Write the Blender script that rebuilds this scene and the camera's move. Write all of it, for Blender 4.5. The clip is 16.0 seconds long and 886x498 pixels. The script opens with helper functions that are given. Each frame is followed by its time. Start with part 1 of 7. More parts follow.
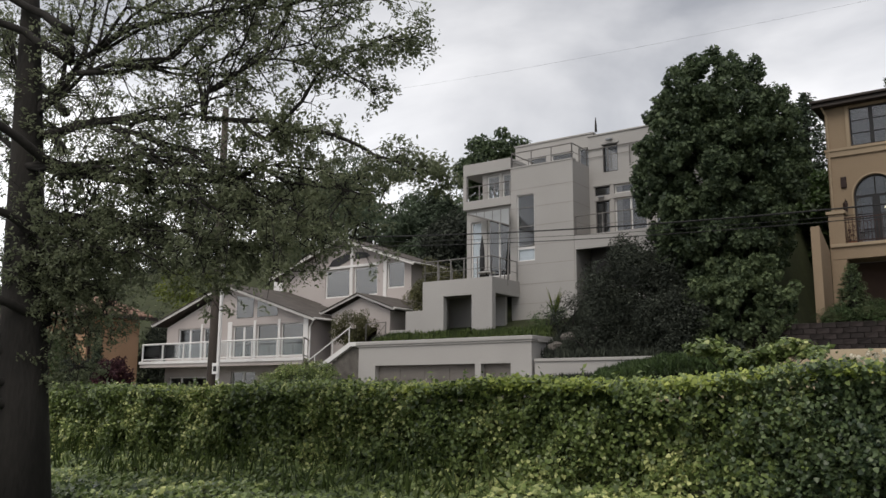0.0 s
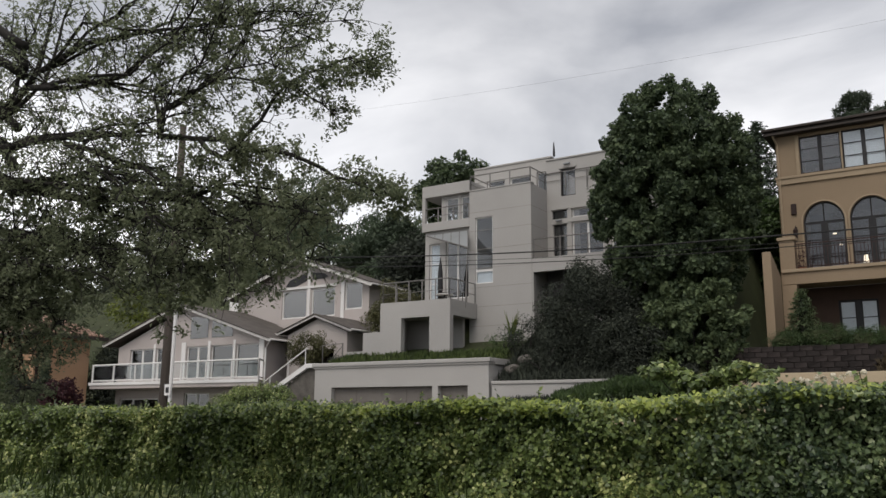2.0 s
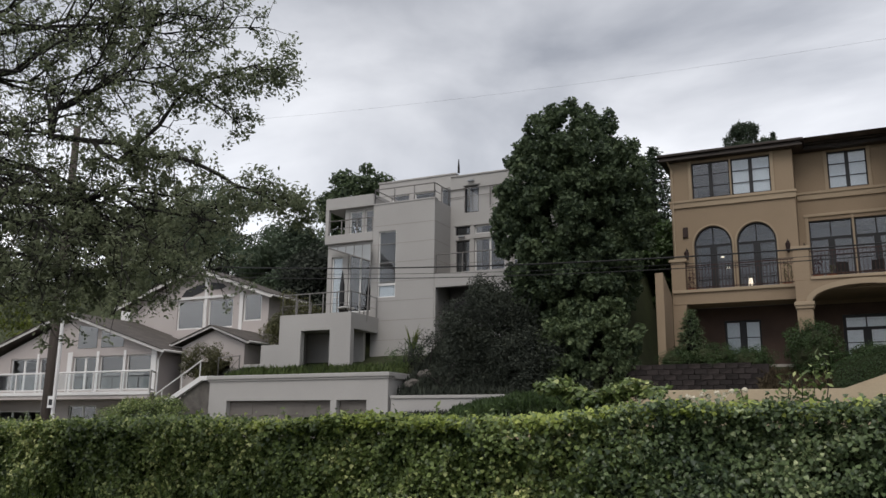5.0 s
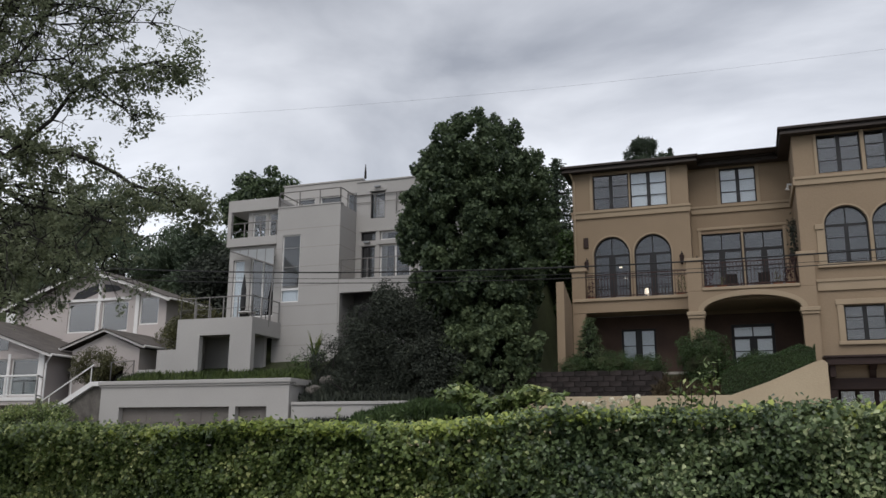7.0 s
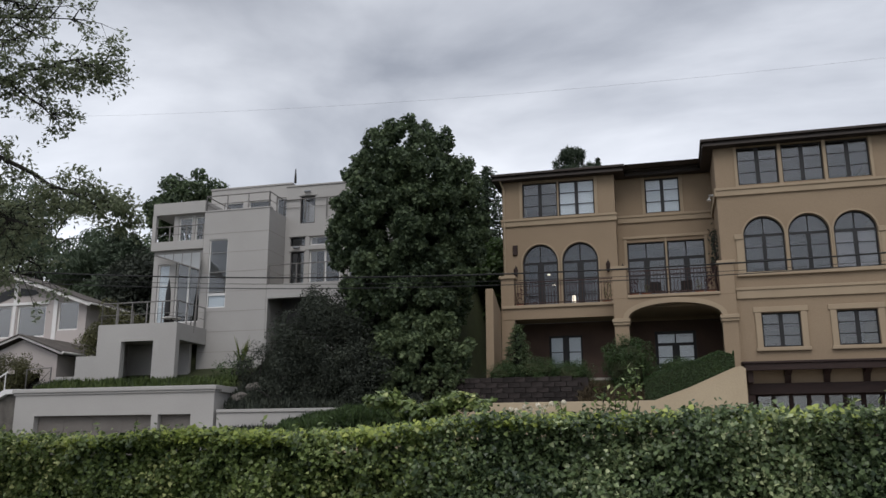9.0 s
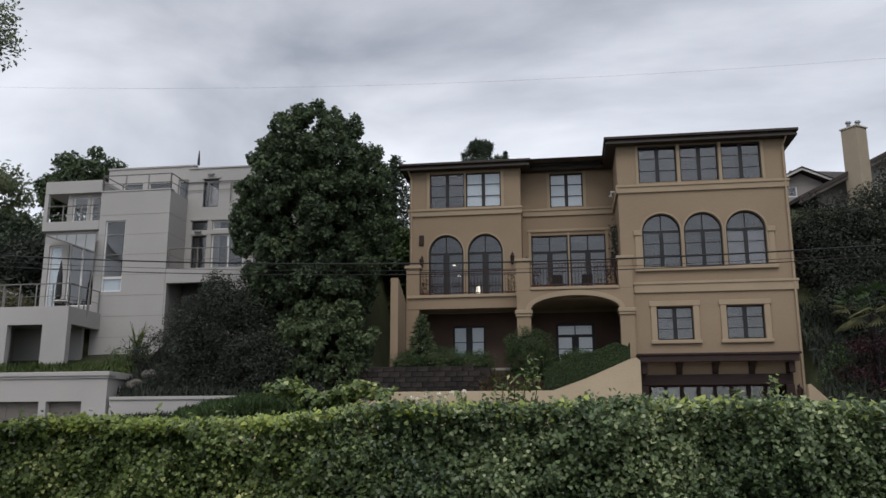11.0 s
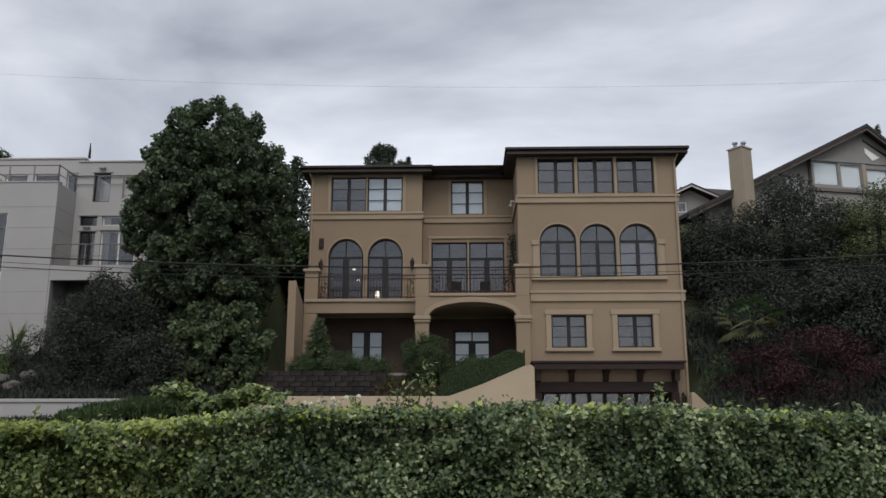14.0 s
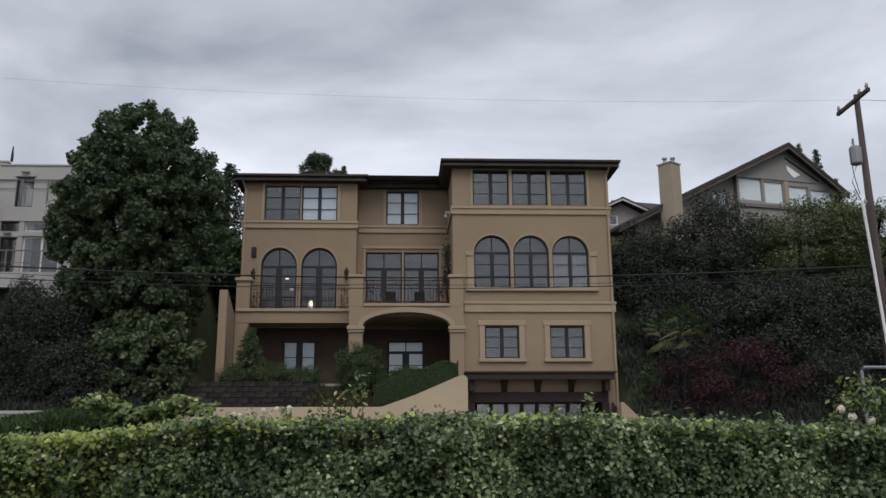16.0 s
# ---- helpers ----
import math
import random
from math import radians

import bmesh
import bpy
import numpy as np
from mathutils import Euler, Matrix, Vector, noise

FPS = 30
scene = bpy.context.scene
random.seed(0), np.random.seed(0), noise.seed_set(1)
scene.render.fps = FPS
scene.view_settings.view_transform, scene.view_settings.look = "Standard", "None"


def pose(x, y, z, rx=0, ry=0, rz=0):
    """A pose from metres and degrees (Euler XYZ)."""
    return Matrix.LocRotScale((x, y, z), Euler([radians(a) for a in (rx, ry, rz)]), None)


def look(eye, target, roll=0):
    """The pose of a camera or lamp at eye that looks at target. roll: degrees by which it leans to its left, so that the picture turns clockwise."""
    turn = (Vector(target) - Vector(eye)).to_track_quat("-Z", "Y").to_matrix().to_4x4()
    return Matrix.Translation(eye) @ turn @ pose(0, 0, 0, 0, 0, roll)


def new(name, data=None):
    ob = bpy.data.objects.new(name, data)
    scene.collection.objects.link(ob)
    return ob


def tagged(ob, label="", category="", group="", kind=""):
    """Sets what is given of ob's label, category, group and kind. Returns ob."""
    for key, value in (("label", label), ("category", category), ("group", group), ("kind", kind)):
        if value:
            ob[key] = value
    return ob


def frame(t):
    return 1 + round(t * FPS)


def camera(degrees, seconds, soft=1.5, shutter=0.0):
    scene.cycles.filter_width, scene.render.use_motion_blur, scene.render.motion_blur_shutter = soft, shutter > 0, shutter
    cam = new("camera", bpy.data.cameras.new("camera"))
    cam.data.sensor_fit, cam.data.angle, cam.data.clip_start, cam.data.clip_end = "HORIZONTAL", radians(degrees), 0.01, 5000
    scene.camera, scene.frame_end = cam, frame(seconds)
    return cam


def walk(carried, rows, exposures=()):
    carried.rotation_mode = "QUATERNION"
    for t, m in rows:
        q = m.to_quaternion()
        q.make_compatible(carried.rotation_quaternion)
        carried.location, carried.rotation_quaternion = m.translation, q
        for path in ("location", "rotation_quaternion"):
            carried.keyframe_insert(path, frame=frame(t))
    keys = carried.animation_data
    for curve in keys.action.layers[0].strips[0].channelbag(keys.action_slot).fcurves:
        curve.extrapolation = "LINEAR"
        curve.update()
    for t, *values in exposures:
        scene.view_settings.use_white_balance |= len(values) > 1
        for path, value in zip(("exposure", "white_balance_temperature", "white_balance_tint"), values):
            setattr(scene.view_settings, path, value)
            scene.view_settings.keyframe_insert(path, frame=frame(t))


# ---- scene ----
cam = camera(55.17, 16.0, soft=1.5)
# a slow turn on the spot: seconds, step to the right, heading, pitch, roll
ROWS = [
    (0.0, -0.075, 35.64, 9.70, -0.27), (0.5, -0.072, 34.95, 10.17, -0.32), (1.0, -0.070, 34.42, 10.69, -0.36),
    (1.5, -0.067, 33.64, 11.02, -0.35), (2.0, -0.064, 32.78, 11.18, -0.36), (2.5, -0.061, 31.97, 11.22, -0.48),
    (3.0, -0.058, 31.37, 11.32, -0.52), (5.5, -0.031, 24.27, 12.32, -0.48), (6.0, -0.024, 22.48, 12.37, -0.35),
    (6.5, -0.018, 20.98, 12.49, -0.28), (7.0, -0.013, 19.63, 12.66, -0.31), (7.5, -0.009, 18.71, 12.60, -0.32),
    (8.0, -0.005, 17.68, 12.72, -0.18), (8.5, 0.001, 16.16, 12.93, 0.03), (9.0, 0.006, 14.95, 13.09, 0.20),
    (9.5, 0.013, 13.18, 13.05, 0.31), (10.0, 0.019, 11.50, 12.75, 0.23), (12.5, 0.046, 4.71, 12.17, 0.18),
    (13.0, 0.050, 3.68, 12.32, 0.16), (13.5, 0.053, 2.73, 12.52, 0.12), (14.0, 0.058, 1.61, 12.68, -0.02),
    (14.5, 0.061, 0.74, 12.80, 0.06), (15.0, 0.064, -0.09, 13.09, 0.28), (15.5, 0.070, -1.43, 13.33, 0.43),
    (16.0, 0.075, -2.79, 13.36, 0.39),
]
EYE = 1.6
walk(cam, [(t, pose(x, 0, EYE, 90 + pitch, roll, yaw)) for t, x, yaw, pitch, roll in ROWS],
     [(0.0, 0.10, 6780, 11), (3.0, 0.08, 6700, 11), (5.5, 0.04, 6500, 11), (9.0, 0.0, 6340, 11), (12.5, 0.0, 6330, 11), (16.0, -0.06, 6300, 11)])

# ---- daylight: an overcast sky, brighter overhead and behind the viewer ----
SUN_EL, SUN_AZ = radians(52), radians(172)
world = bpy.data.worlds.new("overcast_sky")
scene.world = world
world.use_nodes = True
wn, wl = world.node_tree.nodes, world.node_tree.links
wn.clear()
sky = wn.new("ShaderNodeTexSky")
sky.sky_type, sky.sun_disc = "NISHITA", False
sky.sun_elevation, sky.sun_rotation = SUN_EL, SUN_AZ
tc = wn.new("ShaderNodeTexCoord")
mp = wn.new("ShaderNodeMapping")
mp.inputs["Scale"].default_value = (1.0, 1.0, 2.5)
wl.new(tc.outputs["Generated"], mp.inputs["Vector"])
cloud = wn.new("ShaderNodeTexNoise")
cloud.inputs["Scale"].default_value, cloud.inputs["Detail"].default_value = 1.9, 7.0
cloud.inputs["Roughness"].default_value, cloud.inputs["Distortion"].default_value = 0.5, 0.35
wl.new(mp.outputs["Vector"], cloud.inputs["Vector"])
ramp = wn.new("ShaderNodeValToRGB")
ramp.color_ramp.elements[0].position, ramp.color_ramp.elements[0].color = 0.36, (0.395, 0.408, 0.438, 1)
ramp.color_ramp.elements[1].position, ramp.color_ramp.elements[1].color = 0.62, (0.89, 0.90, 0.92, 1)
wl.new(cloud.outputs["Fac"], ramp.inputs["Fac"])
bg_sky = wn.new("ShaderNodeBackground")
bg_sky.inputs["Strength"].default_value = 0.02
wl.new(sky.outputs["Color"], bg_sky.inputs["Color"])
bg_cloud = wn.new("ShaderNodeBackground")
bg_cloud.inputs["Strength"].default_value = 1.23
sep = wn.new("ShaderNodeSeparateXYZ")
wl.new(tc.outputs["Generated"], sep.inputs[0])
height = wn.new("ShaderNodeValToRGB")   # paler towards the horizon, dull at mid height, bright overhead
height.color_ramp.elements[0].position, height.color_ramp.elements[0].color = 0.12, (1.0, 1.0, 1.0, 1)
height.color_ramp.elements[1].position, height.color_ramp.elements[1].color = 1.0, (1.0, 1.0, 1.0, 1)
mid = height.color_ramp.elements.new(0.48)
mid.color = (0.70, 0.705, 0.715, 1)
wl.new(sep.outputs["Z"], height.inputs["Fac"])
mul = wn.new("ShaderNodeMix")
mul.data_type, mul.blend_type = "RGBA", "MULTIPLY"
mul.inputs["Factor"].default_value = 1.0
wl.new(ramp.outputs["Color"], mul.inputs["A"])
wl.new(height.outputs["Color"], mul.inputs["B"])
side = wn.new("ShaderNodeMapRange")     # the cloud thins towards the west
side.inputs["From Min"].default_value, side.inputs["From Max"].default_value = -0.85, -0.48
side.inputs["To Min"].default_value, side.inputs["To Max"].default_value = 1.36, 0.87
wl.new(sep.outputs["X"], side.inputs["Value"])
mul2 = wn.new("ShaderNodeMix")
mul2.data_type, mul2.blend_type = "RGBA", "MULTIPLY"
mul2.inputs["Factor"].default_value = 1.0
wl.new(mul.outputs["Result"], mul2.inputs["A"])
east = wn.new("ShaderNodeMapRange")     # and again ahead and to the east
east.inputs["From Min"].default_value, east.inputs["From Max"].default_value = -0.42, 0.0
east.inputs["To Min"].default_value, east.inputs["To Max"].default_value = 0.0, 0.15
wl.new(sep.outputs["X"], east.inputs["Value"])
both = wn.new("ShaderNodeMath")
wl.new(side.outputs["Result"], both.inputs[0])
wl.new(east.outputs["Result"], both.inputs[1])
wl.new(both.outputs[0], mul2.inputs["B"])
low = wn.new("ShaderNodeMapRange")      # a greyer bank lies low over the eastern roofs
low.inputs["From Min"].default_value, low.inputs["From Max"].default_value = 0.27, 0.47
low.inputs["To Min"].default_value, low.inputs["To Max"].default_value = 0.30, 0.0
wl.new(sep.outputs["Z"], low.inputs["Value"])
bank = wn.new("ShaderNodeMapRange")
bank.inputs["From Min"].default_value, bank.inputs["From Max"].default_value = 0.08, 0.40
wl.new(sep.outputs["X"], bank.inputs["Value"])
dull = wn.new("ShaderNodeMath")
dull.operation = "MULTIPLY"
wl.new(low.outputs["Result"], dull.inputs[0])
wl.new(bank.outputs["Result"], dull.inputs[1])
mul3 = wn.new("ShaderNodeMix")
mul3.data_type, mul3.blend_type = "RGBA", "MIX"
mul3.inputs["B"].default_value = (0.20, 0.21, 0.23, 1)
wl.new(dull.outputs[0], mul3.inputs["Factor"])
wl.new(mul2.outputs["Result"], mul3.inputs["A"])
wl.new(mul3.outputs["Result"], bg_cloud.inputs["Color"])
add = wn.new("ShaderNodeAddShader")
wout = wn.new("ShaderNodeOutputWorld")
wl.new(bg_sky.outputs[0], add.inputs[0])
wl.new(bg_cloud.outputs[0], add.inputs[1])
wl.new(add.outputs[0], wout.inputs["Surface"])
sun = new("sun", bpy.data.lights.new("sun", "SUN"))
sun.data.energy, sun.data.angle, sun.data.color = 1.5, radians(40), (1.0, 0.95, 0.88)
sun.matrix_world = look((20 * math.sin(SUN_AZ) * math.cos(SUN_EL), 20 * math.cos(SUN_AZ) * math.cos(SUN_EL), 20 * math.sin(SUN_EL)), (0, 0, 0))
scene.view_settings.exposure = 0.0


# ---- materials ----
def material(name, rough=0.7, metal=0.0, spec=0.4):
    m = bpy.data.materials.new(name)
    m.use_nodes = True
    b = m.node_tree.nodes["Principled BSDF"]
    b.inputs["Roughness"].default_value, b.inputs["Metallic"].default_value = rough, metal
    b.inputs["Specular IOR Level"].default_value = spec
    return m, m.node_tree.nodes, m.node_tree.links, b


def grainy(name, c1, c2, scale=6.0, fine=60.0, rough=0.75, bump=0.25, stretch=(1, 1, 1), metal=0.0, spec=0.35, per_piece=0.0, contrast=(0.3, 0.7)):
    """A surface in two tones: broad stains, and a fine grain that also gives relief."""
    m, n, l, b = material(name, rough, metal, spec)
    co = n.new("ShaderNodeTexCoord")
    ma = n.new("ShaderNodeMapping")
    ma.inputs["Scale"].default_value = stretch
    l.new(co.outputs["Object"], ma.inputs["Vector"])
    big = n.new("ShaderNodeTexNoise")
    big.inputs["Scale"].default_value, big.inputs["Detail"].default_value = scale, 5.0
    sml = n.new("ShaderNodeTexNoise")
    sml.inputs["Scale"].default_value, sml.inputs["Detail"].default_value = fine, 3.0
    l.new(ma.outputs["Vector"], big.inputs["Vector"])
    l.new(ma.outputs["Vector"], sml.inputs["Vector"])
    mixf = n.new("ShaderNodeMath")
    mixf.operation = "MULTIPLY_ADD"
    mixf.inputs[1].default_value = 0.35
    l.new(sml.outputs["Fac"], mixf.inputs[0])
    half = n.new("ShaderNodeMath")
    half.operation = "MULTIPLY"
    half.inputs[1].default_value = 0.65
    l.new(big.outputs["Fac"], half.inputs[0])
    l.new(half.outputs[0], mixf.inputs[2])
    r = n.new("ShaderNodeValToRGB")
    r.color_ramp.elements[0].position, r.color_ramp.elements[0].color = contrast[0], (*c1, 1)
    r.color_ramp.elements[1].position, r.color_ramp.elements[1].color = contrast[1], (*c2, 1)
    l.new(mixf.outputs[0], r.inputs["Fac"])
    colour = r.outputs["Color"]
    if per_piece:
        info = n.new("ShaderNodeObjectInfo")
        hsv = n.new("ShaderNodeHueSaturation")
        mr = n.new("ShaderNodeMapRange")
        mr.inputs["To Min"].default_value, mr.inputs["To Max"].default_value = 1 - per_piece, 1 + per_piece
        l.new(info.outputs["Random"], mr.inputs["Value"])
        l.new(mr.outputs["Result"], hsv.inputs["Value"])
        l.new(colour, hsv.inputs["Color"])
        colour = hsv.outputs["Color"]
    l.new(colour, b.inputs["Base Color"])
    if bump:
        bu = n.new("ShaderNodeBump")
        bu.inputs["Strength"].default_value, bu.inputs["Distance"].default_value = bump, 0.02
        l.new(sml.outputs["Fac"], bu.inputs["Height"])
        l.new(bu.outputs["Normal"], b.inputs["Normal"])
    return m


def foliage(name, dark, light, tip=None, gloss=0.45, through_light=0.3, light_at=0.8, tip_at=0.97):
    """Leaves: each leaf has its own tone, patches of the crown differ, and light passes through."""
    m, n, l, b = material(name, gloss, 0.0, 0.35)
    geo = n.new("ShaderNodeNewGeometry")
    co = n.new("ShaderNodeTexCoord")
    big = n.new("ShaderNodeTexNoise")
    big.inputs["Scale"].default_value, big.inputs["Detail"].default_value = 0.9, 3.0
    l.new(co.outputs["Object"], big.inputs["Vector"])
    fac = n.new("ShaderNodeMath")
    fac.operation = "MULTIPLY_ADD"
    fac.inputs[1].default_value = 0.6
    l.new(geo.outputs["Random Per Island"], fac.inputs[0])
    sub = n.new("ShaderNodeMath")
    sub.operation = "MULTIPLY_ADD"
    sub.inputs[1].default_value, sub.inputs[2].default_value = 0.9, -0.25
    l.new(big.outputs["Fac"], sub.inputs[0])
    l.new(sub.outputs[0], fac.inputs[2])
    r = n.new("ShaderNodeValToRGB")
    r.color_ramp.elements[0].position, r.color_ramp.elements[0].color = 0.15, (*dark, 1)
    r.color_ramp.elements[1].position, r.color_ramp.elements[1].color = light_at, (*light, 1)
    if tip:
        e = r.color_ramp.elements.new(tip_at)
        e.color = (*tip, 1)
    l.new(fac.outputs[0], r.inputs["Fac"])
    l.new(r.outputs["Color"], b.inputs["Base Color"])
    tr = n.new("ShaderNodeBsdfTranslucent")
    l.new(r.outputs["Color"], tr.inputs["Color"])
    mx = n.new("ShaderNodeMixShader")
    mx.inputs["Fac"].default_value = through_light
    l.new(b.outputs[0], mx.inputs[1])
    l.new(tr.outputs[0], mx.inputs[2])
    l.new(mx.outputs[0], n["Material Output"].inputs["Surface"])
    return m


def glass(name, ior=1.85, tint=(0.88, 0.91, 0.92)):
    m = bpy.data.materials.new(name)
    m.use_nodes = True
    n, l = m.node_tree.nodes, m.node_tree.links
    n.remove(n["Principled BSDF"])
    fr = n.new("ShaderNodeFresnel")
    fr.inputs["IOR"].default_value = ior
    t = n.new("ShaderNodeBsdfTransparent")
    t.inputs["Color"].default_value = (*tint, 1)
    g = n.new("ShaderNodeBsdfGlossy")
    g.inputs["Roughness"].default_value = 0.02
    mx = n.new("ShaderNodeMixShader")
    l.new(fr.outputs[0], mx.inputs["Fac"])
    l.new(t.outputs[0], mx.inputs[1])
    l.new(g.outputs[0], mx.inputs[2])
    l.new(mx.outputs[0], n["Material Output"].inputs["Surface"])
    return m


def thin_glass(name, base, tint):
    """Clear pane: a mirror share that grows towards grazing views, alike from both sides."""
    m = bpy.data.materials.new(name)
    m.use_nodes = True
    n, l = m.node_tree.nodes, m.node_tree.links
    n.remove(n["Principled BSDF"])
    lw = n.new("ShaderNodeLayerWeight")
    lw.inputs["Blend"].default_value = 0.5
    po = n.new("ShaderNodeMath")
    po.operation = "POWER"
    po.inputs[1].default_value = 5.0
    l.new(lw.outputs["Facing"], po.inputs[0])
    ma = n.new("ShaderNodeMath")
    ma.operation = "MULTIPLY_ADD"
    ma.inputs[1].default_value, ma.inputs[2].default_value = 1 - base, base
    l.new(po.outputs[0], ma.inputs[0])
    t = n.new("ShaderNodeBsdfTransparent")
    t.inputs["Color"].default_value = (*tint, 1)
    g = n.new("ShaderNodeBsdfGlossy")
    g.inputs["Roughness"].default_value = 0.02
    mx = n.new("ShaderNodeMixShader")
    l.new(ma.outputs[0], mx.inputs["Fac"])
    l.new(t.outputs[0], mx.inputs[1])
    l.new(g.outputs[0], mx.inputs[2])
    l.new(mx.outputs[0], n["Material Output"].inputs["Surface"])
    return m


M_TAN = grainy("tan_stucco", (0.234, 0.175, 0.118), (0.282, 0.214, 0.146), 0.5, 22, 0.9, 0.4)
M_GARDENWALL = grainy("cream_garden_wall_stucco", (0.36, 0.29, 0.20), (0.44, 0.36, 0.25), 0.6, 22, 0.9, 0.35)
M_TRIM = grainy("pale_tan_trim", (0.290, 0.226, 0.155), (0.338, 0.266, 0.184), 0.8, 30, 0.85, 0.2)
M_WHITE = grainy("off_white_stucco", (0.325, 0.314, 0.303), (0.385, 0.373, 0.360), 0.35, 16, 0.9, 0.3)
M_WHITE2 = grainy("pinkish_white_siding", (0.39, 0.348, 0.333), (0.455, 0.415, 0.398), 0.5, 25, 0.8, 0.2)
M_PAINT = grainy("white_paint", (0.62, 0.61, 0.60), (0.72, 0.71, 0.70), 1.2, 30, 0.55, 0.1)
M_ORANGE = grainy("orange_stucco", (0.40, 0.245, 0.145), (0.49, 0.305, 0.19), 0.6, 25, 0.9, 0.3)
M_ROOF = grainy("dark_brown_roof_edge", (0.022, 0.016, 0.013), (0.04, 0.03, 0.025), 2, 30, 0.6, 0.2)
M_SHINGLE = grainy("grey_brown_shingles", (0.05, 0.043, 0.038), (0.11, 0.095, 0.085), 1.5, 18, 0.9, 0.6)
M_TILE = grainy("clay_roof_tiles", (0.17, 0.10, 0.075), (0.30, 0.20, 0.15), 2.0, 12, 0.85, 0.6)
M_FRAME = grainy("dark_bronze_frames", (0.010, 0.010, 0.012), (0.02, 0.019, 0.02), 4, 40, 0.45, 0.05)
M_DARKWOOD = grainy("dark_stained_wood", (0.015, 0.007, 0.006), (0.032, 0.015, 0.012), 3, 35, 0.6, 0.3, (1, 1, 6))
M_RUSTY = grainy("rust_brown_iron", (0.030, 0.014, 0.012), (0.062, 0.030, 0.025), 6, 60, 0.6, 0.1, metal=0.4)
M_IRON = grainy("black_iron", (0.012, 0.011, 0.011), (0.025, 0.022, 0.02), 6, 60, 0.5, 0.1, metal=0.6)
M_STEEL = grainy("galvanised_rail", (0.16, 0.15, 0.145), (0.24, 0.23, 0.22), 5, 50, 0.5, 0.1, metal=0.7)
# dark base colour stands in for dimness indoors and in the carport
M_INTERIOR = grainy("unlit_room_dark_tone", (0.10, 0.095, 0.10), (0.16, 0.15, 0.15), 0.7, 12, 0.9, 0.0)
M_BLIND = grainy("pale_window_blind", (0.50, 0.55, 0.57), (0.58, 0.62, 0.64), 1.0, 20, 0.8, 0.05)
# pale tone that paints reflected sky into the grey house windows
M_SKYSHEEN = grainy("pale_sky_reflection", (0.72, 0.75, 0.72), (0.80, 0.82, 0.79), 1.0, 20, 0.9, 0.05)
M_FASCIA = grainy("aged_white_fascia", (0.58, 0.56, 0.54), (0.68, 0.66, 0.64), 1.5, 30, 0.6, 0.15)
M_GLASS = thin_glass("window_glass", 0.075, (0.90, 0.92, 0.94))
M_COATED = glass("coated_window_glass", 2.5, (0.80, 0.83, 0.86))
M_CLEAR = glass("balustrade_glass", 1.25, (0.93, 0.95, 0.95))
M_GREYSIDING = grainy("grey_siding", (0.215, 0.200, 0.188), (0.275, 0.257, 0.243), 0.6, 25, 0.85, 0.2)
M_CHIMNEY = grainy("cream_chimney_stucco", (0.27, 0.225, 0.165), (0.34, 0.285, 0.215), 1.0, 20, 0.9, 0.3)
M_STONE = grainy("dark_block_stone", (0.013, 0.010, 0.009), (0.032, 0.025, 0.024), 3, 25, 0.9, 0.7, per_piece=0.35)
M_ROCK = grainy("grey_landscape_rock", (0.06, 0.055, 0.05), (0.17, 0.155, 0.14), 2.5, 18, 0.9, 0.8)
M_ASPHALT = grainy("asphalt", (0.04, 0.04, 0.042), (0.06, 0.06, 0.06), 0.8, 60, 0.9, 0.5)
# taupe includes the shade of the recess the garage doors stand in
M_DOOR = grainy("shade_toned_garage_door", (0.12, 0.108, 0.098), (0.165, 0.15, 0.138), 1.0, 25, 0.7, 0.1)
M_JOINT = grainy("dark_wall_joint", (0.25, 0.235, 0.22), (0.29, 0.275, 0.26), 1.0, 25, 0.9, 0.1)
M_CONCRETE = grainy("weathered_concrete", (0.33, 0.30, 0.26), (0.45, 0.42, 0.37), 1.0, 25, 0.9, 0.4)
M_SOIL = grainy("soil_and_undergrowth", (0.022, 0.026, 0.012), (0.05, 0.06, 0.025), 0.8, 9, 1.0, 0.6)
M_BARK = grainy("grey_brown_bark", (0.010, 0.009, 0.008), (0.030, 0.027, 0.024), 2.5, 22, 0.95, 0.9, (1, 1, 0.25))
M_POLE = grainy("weathered_pole_wood", (0.035, 0.028, 0.024), (0.085, 0.07, 0.06), 3, 25, 0.9, 0.5, (1, 1, 0.12))
M_WIRE = grainy("black_cable", (0.008, 0.008, 0.008), (0.014, 0.014, 0.014), 5, 50, 0.6, 0.0)
M_GREYMETAL = grainy("grey_painted_steel", (0.18, 0.19, 0.20), (0.26, 0.27, 0.28), 3, 40, 0.45, 0.05, metal=0.3)
M_TERRACOTTA = grainy("terracotta_pot", (0.20, 0.075, 0.04), (0.30, 0.12, 0.065), 5, 40, 0.85, 0.2)
M_AWNING = foliage("frosted_awning_glass", (0.42, 0.44, 0.45), (0.52, 0.54, 0.55), None, 0.3, 0.6)
# shade of the porch recess is mixed into this wall colour
M_PORCH = grainy("shaded_red_brown_porch_wall", (0.06, 0.038, 0.03), (0.10, 0.062, 0.048), 1.2, 25, 0.8, 0.2)
# palest stop of both ivies paints leaf highlights into the colour
L_IVY = foliage("ivy_leaves", (0.036, 0.060, 0.022), (0.205, 0.268, 0.086), (0.60, 0.62, 0.27), 0.33, 0.28, 0.70, 0.86)
L_DEEP = foliage("deep_green_ivy_leaves", (0.028, 0.048, 0.025), (0.152, 0.207, 0.092), (0.48, 0.53, 0.29), 0.33, 0.26, 0.72, 0.92)
